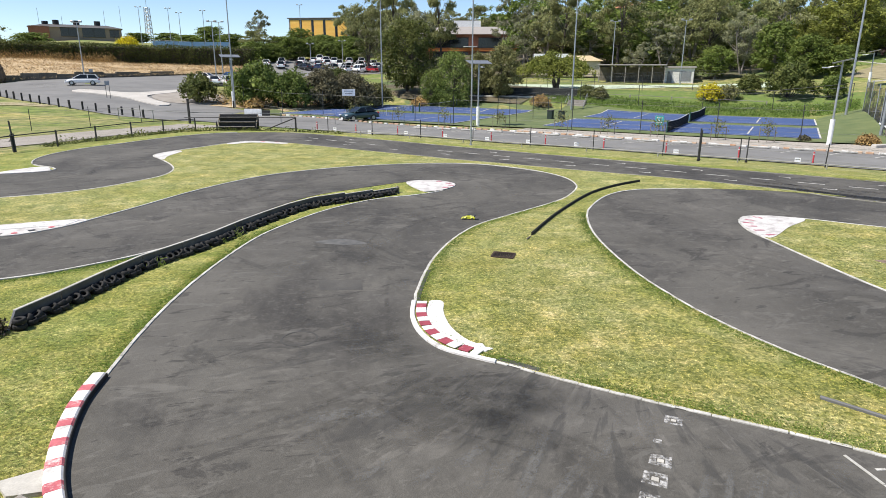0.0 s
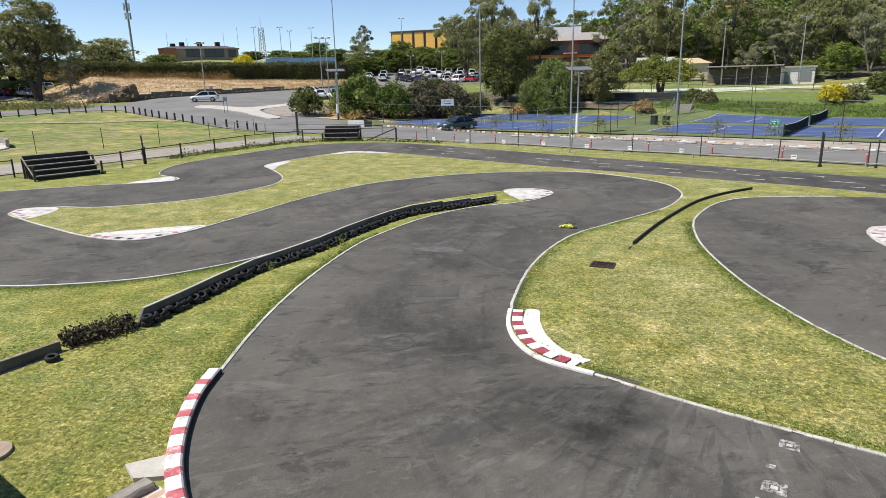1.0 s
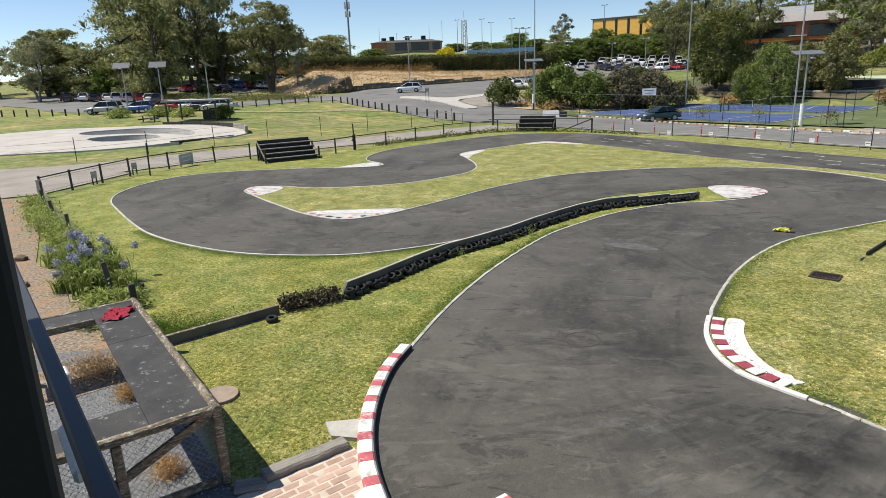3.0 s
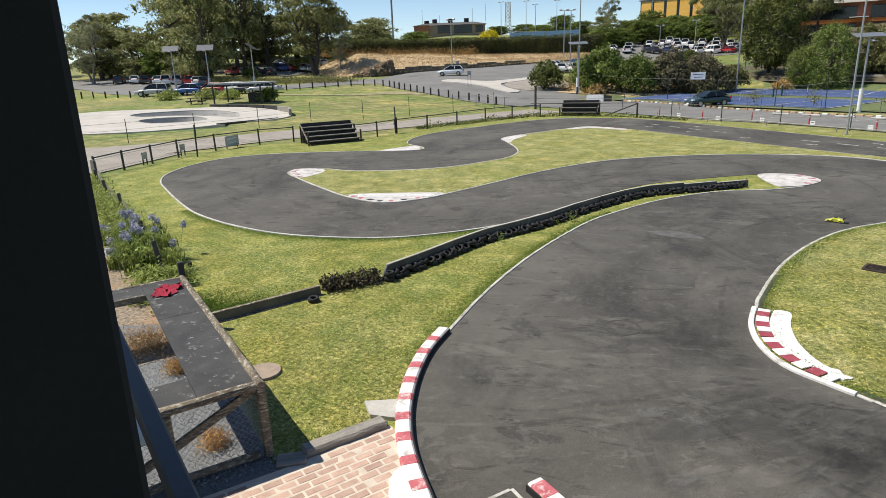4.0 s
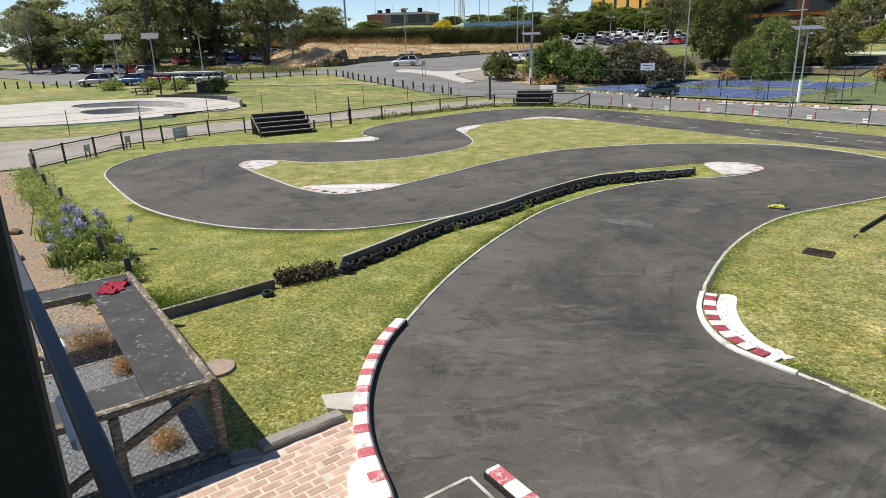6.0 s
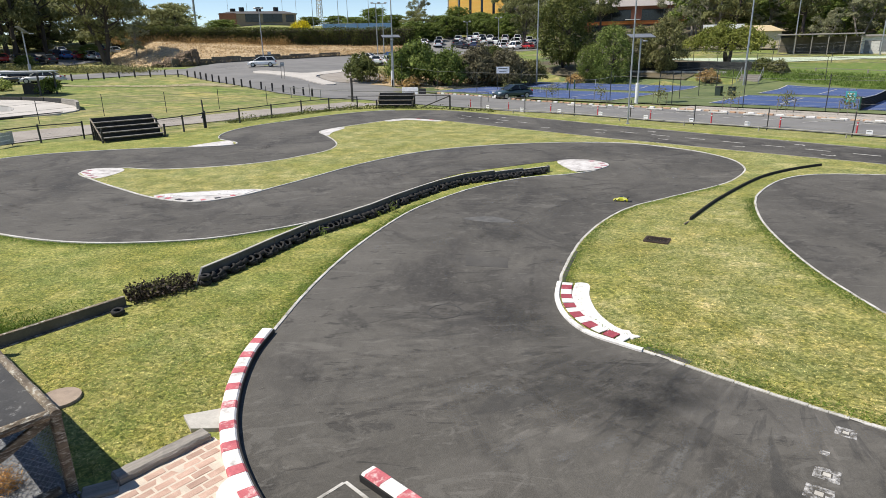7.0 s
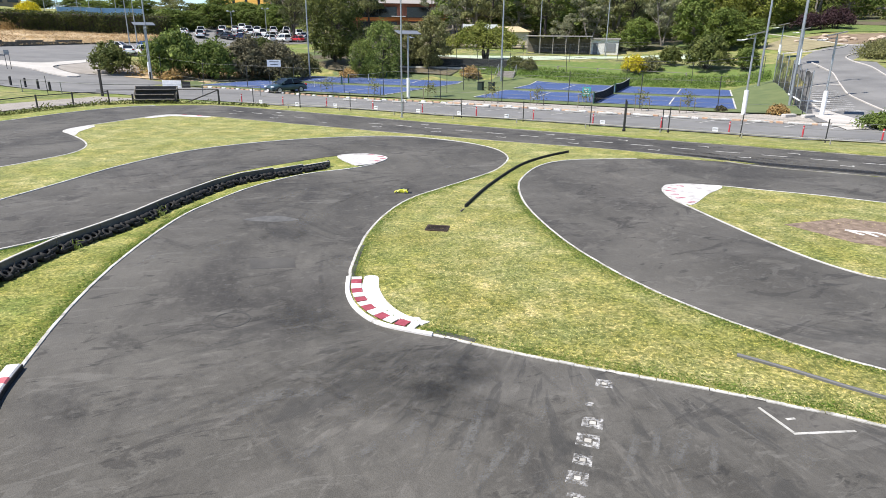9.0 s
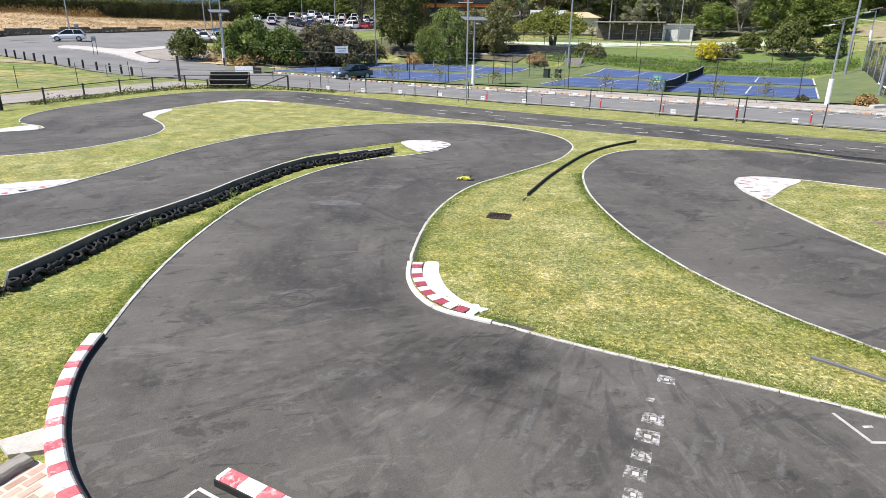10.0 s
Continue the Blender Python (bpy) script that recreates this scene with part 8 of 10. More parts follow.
def plant(kind, x, y, height, width, turn=0.0, sink=0.0):
    """A tree of that height and crown width at a place; the first of a kind is the tree itself."""
    tree = KINDS[kind]
    s, w = height / SIZES[kind][0], width / SIZES[kind][1]
    m = pose(x, y, ground_z(x, y) - sink, 0, 0, turn) @ Matrix.Diagonal((w, w, s, 1))
    if kind in placed:
        return copy_thing(tree, m)
    placed.add(kind)
    tree.matrix_basis = m
    return tree


for kind, x, y, h, w in (
    ("gum_b", -86.0, 94.8, 17.0, 8.2), ("gum_a", -108, 104.1, 22.0, 7.5), ("gum_low", -97.6, 78.0, 19.0, 8.0), ("gum_a", -104.4, 93.2, 20.0, 7.4), ("gum_low", -112, 84.0, 17.5, 8.0),
    ("gum_low", -107.0, 80.0, 8.5, 5.5), ("gum_a", -111, 98.0, 21.0, 7.5), ("gum_low", -118, 80.0, 8.0, 6.0), ("gum_low", -136, 84.0, 9.0, 8.0), ("gum_low", -146, 90.0, 9.0, 9.0), ("gum_low", -122, 110.0, 12.0, 9.0), ("gum_low", -98, 130.0, 8.0, 7.0), ("gum_c", -120.7, 70.9, 13.0, 5.0), ("gum_c", -141.2, 75.2, 15.0, 6.0), ("gum_low", -124, 84.0, 8.0, 6.0), ("gum_low", -118, 96.0, 17.0, 8.0),
    ("gum_low", -126, 119.0, 10.0, 9.0), ("gum_low", -138, 112.0, 10.0, 9.0), ("dense", -113.0, 80.0, 7.0, 5.0), ("fresh", -104.0, 82.0, 6.0, 4.0), ("gum_low", -101.0, 79.5, 9.0, 5.0), ("gum_low", -135, 126.0, 10.0, 10.0), ("gum_low", -124, 130.0, 9.0, 9.0), ("gum_low", -112, 131.0, 8.5, 9.0), ("gum_low", -152, 70.0, 12.0, 9.0), ("gum_low", -140, 62.0, 10.0, 8.0), ("gum_low", -131, 79.0, 10.0, 8.0), ("gum_low", -150, 95.0, 12.0, 9.0), ("gum_low", -130, 100.0, 11.0, 9.0), ("gum_low", -104, 118.0, 11.0, 9.0), ("gum_low", -114, 124.0, 10.0, 8.0), ("gum_low", -118, 113.0, 9.0, 8.0), ("gum_low", -93.0, 121.0, 7.5, 7.0), ("gum_d", -81.5, 97.0, 9.5, 2.8), ("fresh", -92.0, 84.0, 3.2, 2.4), ("fresh", -95.0, 101.0, 4.0, 3.0), ("gum_b", -132, 108.0, 19.0, 9.0), ("gum_a", -160, 78.0, 14.0, 8.0),
    ("dense", -104.3, 140.5, 9.8, 7.0), ("dense", -96.5, 146.0, 8.0, 6.5), ("dense", -110, 137.0, 8.0, 6.0), ("dense", -78.5, 205.5, 11.0, 7.0), ("dense", -70.0, 200.5, 7.5, 7.0), ("dense", -95.0, 214.0, 6.5, 7.0), ("dense", -103.0, 210.0, 5.5, 6.5), ("dense", -86.0, 208.0, 6.0, 6.0),
    ("gum_c", -55.0, 181.8, 16.5, 5.4), ("fresh", -48.0, 196.0, 9.0, 6.0), ("dense", -41.5, 198.0, 8.8, 6.0), ("dense", -35.5, 196.0, 8.4, 6.0), ("dense", -49.8, 157.2, 8.6, 5.6), ("dense", -47.5, 173.7, 9.5, 5.4), ("dense", -42.5, 168.0, 10.2, 5.6), ("dense", -36.5, 180.0, 10.6, 6.2), ("dense", -31.0, 178.0, 11.0, 5.6), ("fresh", -39.0, 172.0, 7.5, 4.4), ("fresh", -34.0, 170.0, 7.0, 4.4), ("dense", -27.0, 172.0, 11.0, 5.4), ("dense", -45.5, 160.0, 8.0, 5.0), ("gum_a", -20.5, 178.2, 15.0, 5.6), ("gum_b", -52.5, 170.0, 7.5, 5.0),
    ("oak", -7.7, 99.6, 11.2, 5.3), ("willow", -0.7, 92.3, 8.2, 3.6), ("willow", -3.4, 94.0, 5.2, 2.6), ("olive", 6.5, 93.7, 7.6, 3.3), ("olive", 3.2, 95.5, 6.8, 2.8), ("flat", 15.0, 98.8, 5.3, 7.0),
    ("gum_b", -20.5, 148.3, 15.5, 5.6), ("gum_a", -13.6, 149.2, 16.0, 5.6), ("gum_c", 15.1, 137.0, 16.0, 6.5), ("gum_a", 20.5, 131.0, 14.0, 5.0), ("gum_b", -30.5, 188.0, 15.5, 6.0), ("gum_d", 26.3, 132.3, 14.5, 6.0), ("gum_a", 31.0, 128.0, 14.0, 5.6),
    ("gum_c", 39.0, 123.9, 13.8, 7.0), ("gum_c", 49.6, 114.7, 15.4, 6.4), ("fresh", 44.8, 113.4, 7.6, 3.9), ("fresh", 52.2, 108.0, 12.0, 5.0), ("dense", 54.3, 102.4, 11.5, 4.6), ("dense", 57.5, 100.5, 8.5, 4.0), ("pine", 71.1, 120.6, 12.5, 6.5), ("pine", 66.0, 126.0, 12.0, 6.0), ("pine", 62.0, 118.0, 9.5, 4.5), ("pine", 78.0, 124.0, 10.0, 5.5),
    ("gum_c", 11.5, 151.5, 13.5, 6.0), ("gum_a", -3.6, 152.0, 14.5, 5.0), ("gum_d", 15.2, 151.0, 12.5, 3.4), ("gum_b", 46.0, 122.0, 15.0, 6.5), ("gum_c", 33.5, 121.0, 9.0, 4.5), ("fresh", 57.0, 105.5, 6.0, 3.0), ("dense", 41.0, 116.5, 5.5, 3.2),
):
    plant(kind, x, y, h, w, turn=(x * 37) % 360, sink=0.2)

# the wooded hillside behind the courts
rng = random.Random(77)
spots = []
for k in range(1400):
    b, rr = radians(rng.uniform(-46, 7.5)), rng.uniform(136, 235)
    x, y = -rr * math.sin(b), rr * math.cos(b)
    if -10 < x < 22 and 146 < y < 192:
        continue
    if -5.6 < math.degrees(b) < 1.6 and rr < 185:
        continue
    if math.degrees(b) > 4.5 and rr < 172:
        continue
    if x > 62 and rr < 165:
        continue
    if all((x - p) ** 2 + (y - q) ** 2 > 58 for p, q in spots):
        spots.append((x, y))
spots.sort(key=lambda p: p[0] ** 2 + p[1] ** 2)
for i, (x, y) in enumerate(spots[:95]):
    kind = rng.choice(("hill_a", "hill_b", "hill_c", "hill_d", "hill_c", "hill_a", "hill_b"))
    h = rng.uniform(10.5, 16) if kind != "hill_d" else rng.uniform(6, 9.5)
    plant(kind, x, y, h, rng.uniform(6.0, 8.8), rng.uniform(0, 360), 0.3)
# undergrowth between the trunks
q = np.random.RandomState(55)
places, facings = [], []
for k in range(760):
    b, rr = radians(q.uniform(-45, 4)), q.uniform(130, 190)
    x, y = -rr * math.sin(b), rr * math.cos(b)
    if (-10 < x < 24 and y < 190) or (x > 62 and rr < 165):
        continue
    p, d, _ = lobe_leaves(q, (x, y, ground_z(x, y) + q.uniform(0.3, 1.2)), q.uniform(1.0, 2.4), 60)
    places.append(p)
    facings.append(d)
tagged(link_mesh("undergrowth", leaf_cloud(np.concatenate(places), 0.3, 56, facing=np.concatenate(facings)), LEAF_DARK), "dense dark undergrowth between the hillside trunks", "undergrowth", kind="stuff")

# shrubs and hedges
def shrub(name, label, x, y, height, radius, mat, seed, leaves=0, leaf=0.0, flowers=None):
    s = thing(name, label, "shrub", (x, y, ground_z(x, y) - 0.05), 0)
    leaves, leaf = leaves or int(1300 + 480 * radius * height), leaf or 0.07 + 0.022 * height
    q = np.random.RandomState(seed)
    stems = bmesh.new()
    places, facings, scales = [], [], []
    for i in range(16):
        a, f = 2.4 * i, math.sqrt((i + 0.5) / 16)
        c = Vector((radius * 0.72 * f * math.cos(a), radius * 0.72 * f * math.sin(a), height * (0.17 + 0.56 * (1 - f * f) + q.uniform(-0.05, 0.07))))
        rod(stems, (c.x * 0.15, c.y * 0.15, 0), tuple(c), 0.05, 0.015, n=5)
        size = radius * q.uniform(0.38, 0.58)
        p, d, k = lobe_leaves(q, c, size * 1.15, leaves // 16)
        places.append(p)
        facings.append(d)
        scales.append(k)
    pts = np.concatenate(places)
    pts[:, 2] = np.maximum(pts[:, 2], 0.05)
    part("stem", stems, DARK_BARK, s)
    part("crown", leaf_cloud(pts, leaf * np.concatenate(scales), seed, facing=np.concatenate(facings), loose=0.45), mat, s)
    if flowers:
        top = pts[pts[:, 2] > height * 0.35][::2] * (1.03, 1.03, 1.05)
        part("blossom", leaf_cloud(top, leaf * 0.9, seed + 1), flowers, s, "dense yellow blossom")
    return s


for i, (label, x, y, h, rr, mat, fl) in enumerate((
    ("dark shrub at the end of the screen", 18.3, 91.8, 1.6, 1.3, LEAF_DARK, None), ("grey-green bush beside the steps", 19.9, 90.2, 1.6, 1.3, LEAF_OLIVE, None), ("large rounded dark green shrub on the bank", 42.4, 83.0, 4.6, 2.7, LEAF_DARK, None), ("clipped round green shrub on the bank", 39.0, 87.0, 2.7, 1.5, LEAF_DARK, None),
    ("shrub covered in yellow blossom", 33.4, 85.5, 2.1, 1.7, LEAF_YELLOW, None), ("shrub half covered in yellow blossom", 35.6, 85.2, 1.9, 1.6, LEAF_OLIVE, None),
    ("rounded green shrub near the screen fence", 46.2, 80.2, 3.0, 1.5, LEAF_GREEN, None), ("dark brown-leaved bush on the verge", -32.8, 80.7, 3.7, 2.2, LEAF_DARK, None),
    ("large bushy green shrub beside the road", -26.0, 82.6, 5.4, 3.5, LEAF_GREEN, None), ("bushy green shrub beside the road", -21.9, 83.6, 4.6, 3.0, LEAF_GREEN, None),
    ("dusky purple-leaved shrub below the car park", -18.6, 87.0, 5.0, 3.3, LEAF_PURPLE, None), ("dusky dark shrub below the car park", -14.6, 88.5, 4.6, 3.3, LEAF_PURPLE, None),
    ("grey-green reedy shrub below the car park", -11.6, 92.5, 3.6, 2.2, LEAF_OLIVE, None), ("dark shrub below the car park", -17.5, 92.0, 4.8, 2.8, LEAF_DARK, None),
    ("low dry brown shrub by the courts", -5.5, 92.5, 1.2, 1.3, LEAF_DRY, None), ("low straw-coloured bush by the court fence", 11.3, 87.2, 1.5, 1.4, LEAF_DRY, None),
    ("low straw-coloured bush on the verge", -25.5, 79.5, 1.2, 1.4, LEAF_DRY, None), ("dry brown bush at the parking's end", 30.9, 47.8, 0.8, 0.75, LEAF_DRY, None),
    ("plum-coloured shrub on the far lawn", 78.2, 116.5, 3.0, 2.8, LEAF_PLUM, None), ("plum-coloured shrub on the far lawn", 82.8, 116.0, 3.3, 3.2, LEAF_PLUM, None),
    ("low dark green bush beside the parking", 32.3, 38.9, 0.9, 1.3, LEAF_GREEN, None), ("low green bush by the road", 34.6, 39.4, 0.9, 1.6, LEAF_GREEN, None), ("small red-leaved bush at the court's corner", *ed(1.3, 57.8), 0.5, 0.45, LEAF_PURPLE, None),
    ("yellow-green low shrub before the car park", -64.0, 54.5, 0.9, 1.5, LEAF_LIME, None), ("yellow-green low shrub before the car park", -67.5, 54.0, 0.9, 1.6, LEAF_LIME, None), ("yellow-green low shrub before the car park", -72.0, 51.5, 0.9, 1.6, LEAF_LIME, None), ("green shrub in the shelter", -56.0, 53.2, 1.5, 1.3, LEAF_GREEN, None),
    ("low bush with yellow flowers on the terrace", -83.0, 163.0, 3.0, 3.0, LEAF_YELLOW, None), *((label, x, y, h, rr, LEAF_OLIVE, None) for label, x, y, h, rr in (("grey-green low bush on the road's bend", 64.5, 80.5, 1.6, 2.8), ("grey-green low bush on the road's bend", 68.5, 83.0, 1.5, 2.6), ("grey-green low bush on the road's bend", 61.8, 78.0, 1.1, 1.8), ("grey-green low bush on the road's bend", 66.0, 77.0, 1.5, 2.8))),
)):
    shrub("shrub", label, x, y, h, rr, mat, 300 + i, flowers=fl)

r = np.random.RandomState(31)
hedge_line = spline([(-90.5, 106.5), (-85.0, 121.0), (-77.5, 129.6), (-70.0, 135.5), (-60.0, 141.2), (-46.5, 146.0)], step=0.5)
pts = []
for n, p in enumerate(hedge_line):
    f = n / (len(hedge_line) - 1)
    foot, head = 6.5 - 2.3 * f, 9.5 - 0.35 * f + 0.3 * noise.noise((p.x * 0.25, p.y * 0.25, 0))
    for k in range(420):
        u, v = r.uniform(-1, 1), r.uniform(0, 1)
        depth = (0.95 if r.uniform() < 0.75 else abs(u)) * (1 + 0.55 * noise.noise((p.x * 0.5, p.y * 0.5, v * 2.2)))
        off = (depth if u > 0 else -depth) + r.normal(0, 0.1)
        pts.append((p.x + off * 0.75 + r.normal(0, 0.2), p.y - off * 0.6 + r.normal(0, 0.2), foot + v * (head - foot) + r.normal(0, 0.1)))
hedge = thing("clipped_hedge", "long clipped dark green hedge on the bank", "hedge")
part("foliage", leaf_cloud(pts, 0.17, 12), LEAF_HEDGE, hedge)
part("inner_wood", ribbon(hedge_line, 1.0, 4.6, 4.2), DARK_BARK, hedge)
pts = []
for p in spline([(-91, 104.0), (-86.2, 116.0), (-80.0, 126.0), (-72.0, 132.5)], step=0.4):
    thick = 80 + int(60 * max(0.0, noise.noise((p.x * 0.2, p.y * 0.2, 6))))
    for k in range(thick):
        pts.append((p.x + 0.8 + r.normal(0, 0.9), p.y - 0.7 + r.normal(0, 0.9), 6.2 - 0.03 * (p.x + 91) + abs(r.normal(0.4, 0.6))))
tagged(link_mesh("tall_dry_grass", leaf_cloud(pts, 0.28, 13, up=1.6, slim=0.12), LEAF_DRY), "tall dry grass below the hedge", "grass", kind="stuff")
pts = []
for i in range(9000):
    a = r.uniform(0, 1)
    p = Vector((-96, 77)).lerp(Vector((-66, 80)), a)
    pts.append((p.x + r.normal(0, 1.5), p.y + r.normal(0, 1.6), ground_z(p.x, p.y) + abs(r.normal(0.35, 0.3))))
tagged(link_mesh("shrub_bed", leaf_cloud(pts, 0.14, 14, up=0.6), LEAF_OLIVE), "low olive shrub bed beside the lane", "shrub bed", kind="stuff")

# ---- cars ----
TYRE = plain("tyre_rubber", (0.018, 0.018, 0.019), rough=0.8)
RIM = plain("alloy_rim", (0.45, 0.46, 0.47), rough=0.35, metal=0.8)
LAMP_CLEAR = plain("clear_lens", (0.65, 0.67, 0.68), rough=0.15)
LAMP_RED = plain("red_lens", (0.35, 0.02, 0.02), rough=0.2)
# outline of a body type: stations from tail to nose with belt height, and the cabin's roof line
BODIES = {
    "sedan": (4.75, 1.8, ((-2.37, 0.62), (-2.3, 0.92), (-1.55, 0.98), (0.75, 0.96), (1.6, 0.86), (2.2, 0.72), (2.37, 0.5)), ((-1.75, 0.97), (-1.0, 1.38), (0.15, 1.44), (1.05, 0.95))),
    "saloon": (4.25, 1.72, ((-2.12, 0.62), (-2.06, 0.95), (-1.45, 1.0), (0.7, 0.96), (1.45, 0.87), (1.98, 0.74), (2.12, 0.5)), ((-1.75, 0.99), (-1.05, 1.36), (0.05, 1.43), (1.05, 0.95))),
    "hatch": (4.25, 1.78, ((-2.1, 0.62), (-2.07, 0.98), (-1.5, 1.02), (0.8, 0.98), (1.5, 0.9), (2.0, 0.74), (2.12, 0.5)), ((-2.0, 1.0), (-1.65, 1.42), (0.1, 1.5), (1.15, 0.96))),
    "wagon": (4.7, 1.82, ((-2.35, 0.62), (-2.32, 1.02), (-1.6, 1.05), (0.85, 1.02), (1.65, 0.94), (2.2, 0.76), (2.36, 0.5)), ((-2.25, 1.03), (-2.0, 1.55), (0.1, 1.62), (1.15, 1.0))),
    "ute": (5.1, 1.85, ((-2.55, 0.65), (-2.52, 1.08), (-0.75, 1.08), (0.95, 1.06), (1.75, 1.0), (2.4, 0.86), (2.55, 0.55)), ((-0.95, 1.07), (-0.75, 1.68), (0.35, 1.72), (1.2, 1.05))),
}


def car_paint(name, c):
    return material(name, tuple(v * 0.93 for v in c), c, scale=1.0, rough=0.3, bump=0.0, coat=0.6)


PAINTS = {"white": car_paint("white_car_paint", (0.86, 0.86, 0.85)), "silver": car_paint("silver_car_paint", (0.48, 0.49, 0.50)), "black": car_paint("black_car_paint", (0.02, 0.02, 0.022)), "blue": car_paint("blue_car_paint", (0.02, 0.12, 0.42)), "navy": car_paint("navy_car_paint", (0.02, 0.03, 0.09)), "red": car_paint("red_car_paint", (0.42, 0.02, 0.02)), "grey": car_paint("grey_car_paint", (0.10, 0.105, 0.11)), "teal": car_paint("dark_teal_car_paint", (0.028, 0.055, 0.062))}


def make_car(body, colour):
    length, width, belt, roof = BODIES[body]
    kind = {"sedan": "sedan", "saloon": "compact sedan", "hatch": "hatchback", "wagon": "wagon", "ute": "four-wheel drive"}[body]
    car = thing("car", f"{'dark teal' if colour == 'teal' else colour} parked {kind} with dark windows on asphalt", "car", group="parked cars")
    hw = width / 2
    bm = bmesh.new()
    rings = []
    for i, (x, z) in enumerate(belt):
        end = i in (0, len(belt) - 1)
        w = hw * (0.84 if end else 0.95 if i in (1, len(belt) - 2) else 1.0)
        low = 0.24 if not end else 0.34
        rings.append([bm.verts.new(p) for p in ((x, -w * 0.94, low), (x, -w, 0.42 if not end else 0.42), (x, -w, z * 0.72), (x, -w * 0.9, z), (x, w * 0.9, z), (x, w, z * 0.72), (x, w, 0.42), (x, w * 0.94, low))])
    for a, b in zip(rings, rings[1:]):
        for k in range(8):
            bm.faces.new((a[k], b[k], b[(k + 1) % 8], a[(k + 1) % 8]))
    bm.faces.new(rings[0])
    bm.faces.new(rings[-1][::-1])
    bmesh.ops.recalc_face_normals(bm, faces=bm.faces)
    shell = part("body", bm, PAINTS[colour], car, smooth=True)
    rounding = shell.modifiers.new("rounding", "SUBSURF")
    rounding.levels = rounding.render_levels = 2
    cabin = bmesh.new()
    rows = []
    for x, z in roof:
        top = z > 1.2
        w = hw * (0.66 if top else 0.86)
        rows.append((cabin.verts.new((x, -w, z)), cabin.verts.new((x, w, z))))
    low = [(cabin.verts.new((x, -hw * 0.87, z)), cabin.verts.new((x, hw * 0.87, z))) for x, z in ((roof[1][0] * 0.97, roof[0][1]), (roof[2][0], roof[3][1]))]
    for a, b in zip(rows, rows[1:]):
        cabin.faces.new((a[0], a[1], b[1], b[0]))
    for s in (0, 1):
        cabin.faces.new([rows[0][s], rows[1][s], low[0][s]])
        cabin.faces.new([low[0][s], rows[1][s], rows[2][s], low[1][s]])
        cabin.faces.new([low[1][s], rows[2][s], rows[3][s]])
    bmesh.ops.recalc_face_normals(cabin, faces=cabin.faces)
    part("glasshouse", cabin, GLASS, car, "dark tinted windows")
    (x1, z1), (x2, z2) = roof[1], roof[2]
    part("roof", boxes((((x1 + x2) / 2, 0, (z1 + z2) / 2 + 0.012), (x2 - x1 + 0.1, hw * 1.36, 0.05)), bevel=0.02), PAINTS[colour], car)
    for s in (-1, 1):
        for (xa, za), (xb, zb), w0, w1 in ((roof[0], roof[1], 0.87, 0.68), (roof[3], roof[2], 0.87, 0.68), ((roof[1][0] * 0.45, roof[0][1]), (roof[1][0] * 0.45 + 0.05, z1), 0.875, 0.685)):
            part("pillar", rods(((xa, s * hw * w0, za - 0.02), (xb, s * hw * w1, zb), 0.045), n=5), PAINTS[colour], car)
        for x in (-length * 0.3, length * 0.31):
            wheel = part("wheel", rods(((x, s * (hw - 0.2), 0.32), (x, s * (hw + 0.015), 0.32), 0.325), n=20), TYRE, car)
            part("rim", rods(((x, s * (hw + 0.012), 0.32), (x, s * (hw + 0.028), 0.32), 0.21), n=14), RIM, wheel)
        part("headlight", boxes(((belt[-2][0] + 0.02, s * hw * 0.7, 0.66), (0.22, 0.38, 0.14)), bevel=0.03), LAMP_CLEAR, car)
        part("taillight", boxes(((belt[1][0] - 0.01, s * hw * 0.72, 0.8), (0.1, 0.32, 0.18)), bevel=0.02), LAMP_RED, car)
        part("mirror", boxes(((roof[3][0] - 0.25, s * (hw + 0.06), 1.0), (0.12, 0.2, 0.13)), bevel=0.03), PAINTS[colour], car)
    part("front_bumper", boxes(((belt[-1][0] - 0.02, 0, 0.4), (0.14, width * 0.84, 0.22)), bevel=0.04), PAINTS[colour], car)
    part("grille", boxes(((belt[-1][0] + 0.055, 0, 0.45), (0.03, width * 0.5, 0.14)), bevel=0.01), DARK, car)
    part("rear_bumper", boxes(((belt[0][0] + 0.02, 0, 0.42), (0.14, width * 0.86, 0.24)), bevel=0.04), PAINTS[colour], car)
    part("number_plate", boxes(((belt[-1][0] + 0.075, 0, 0.34), (0.015, 0.37, 0.12))), WHITE, car)
    return car


made = {}


def park(body, colour, x, y, turn):
    m = pose(x, y, ground_z(x, y) + 0.03, 0, 0, turn)
    if (body, colour) in made:
        return copy_thing(made[body, colour], m)
    made[body, colour] = make_car(body, colour)
    made[body, colour].matrix_basis = m
    return made[body, colour]


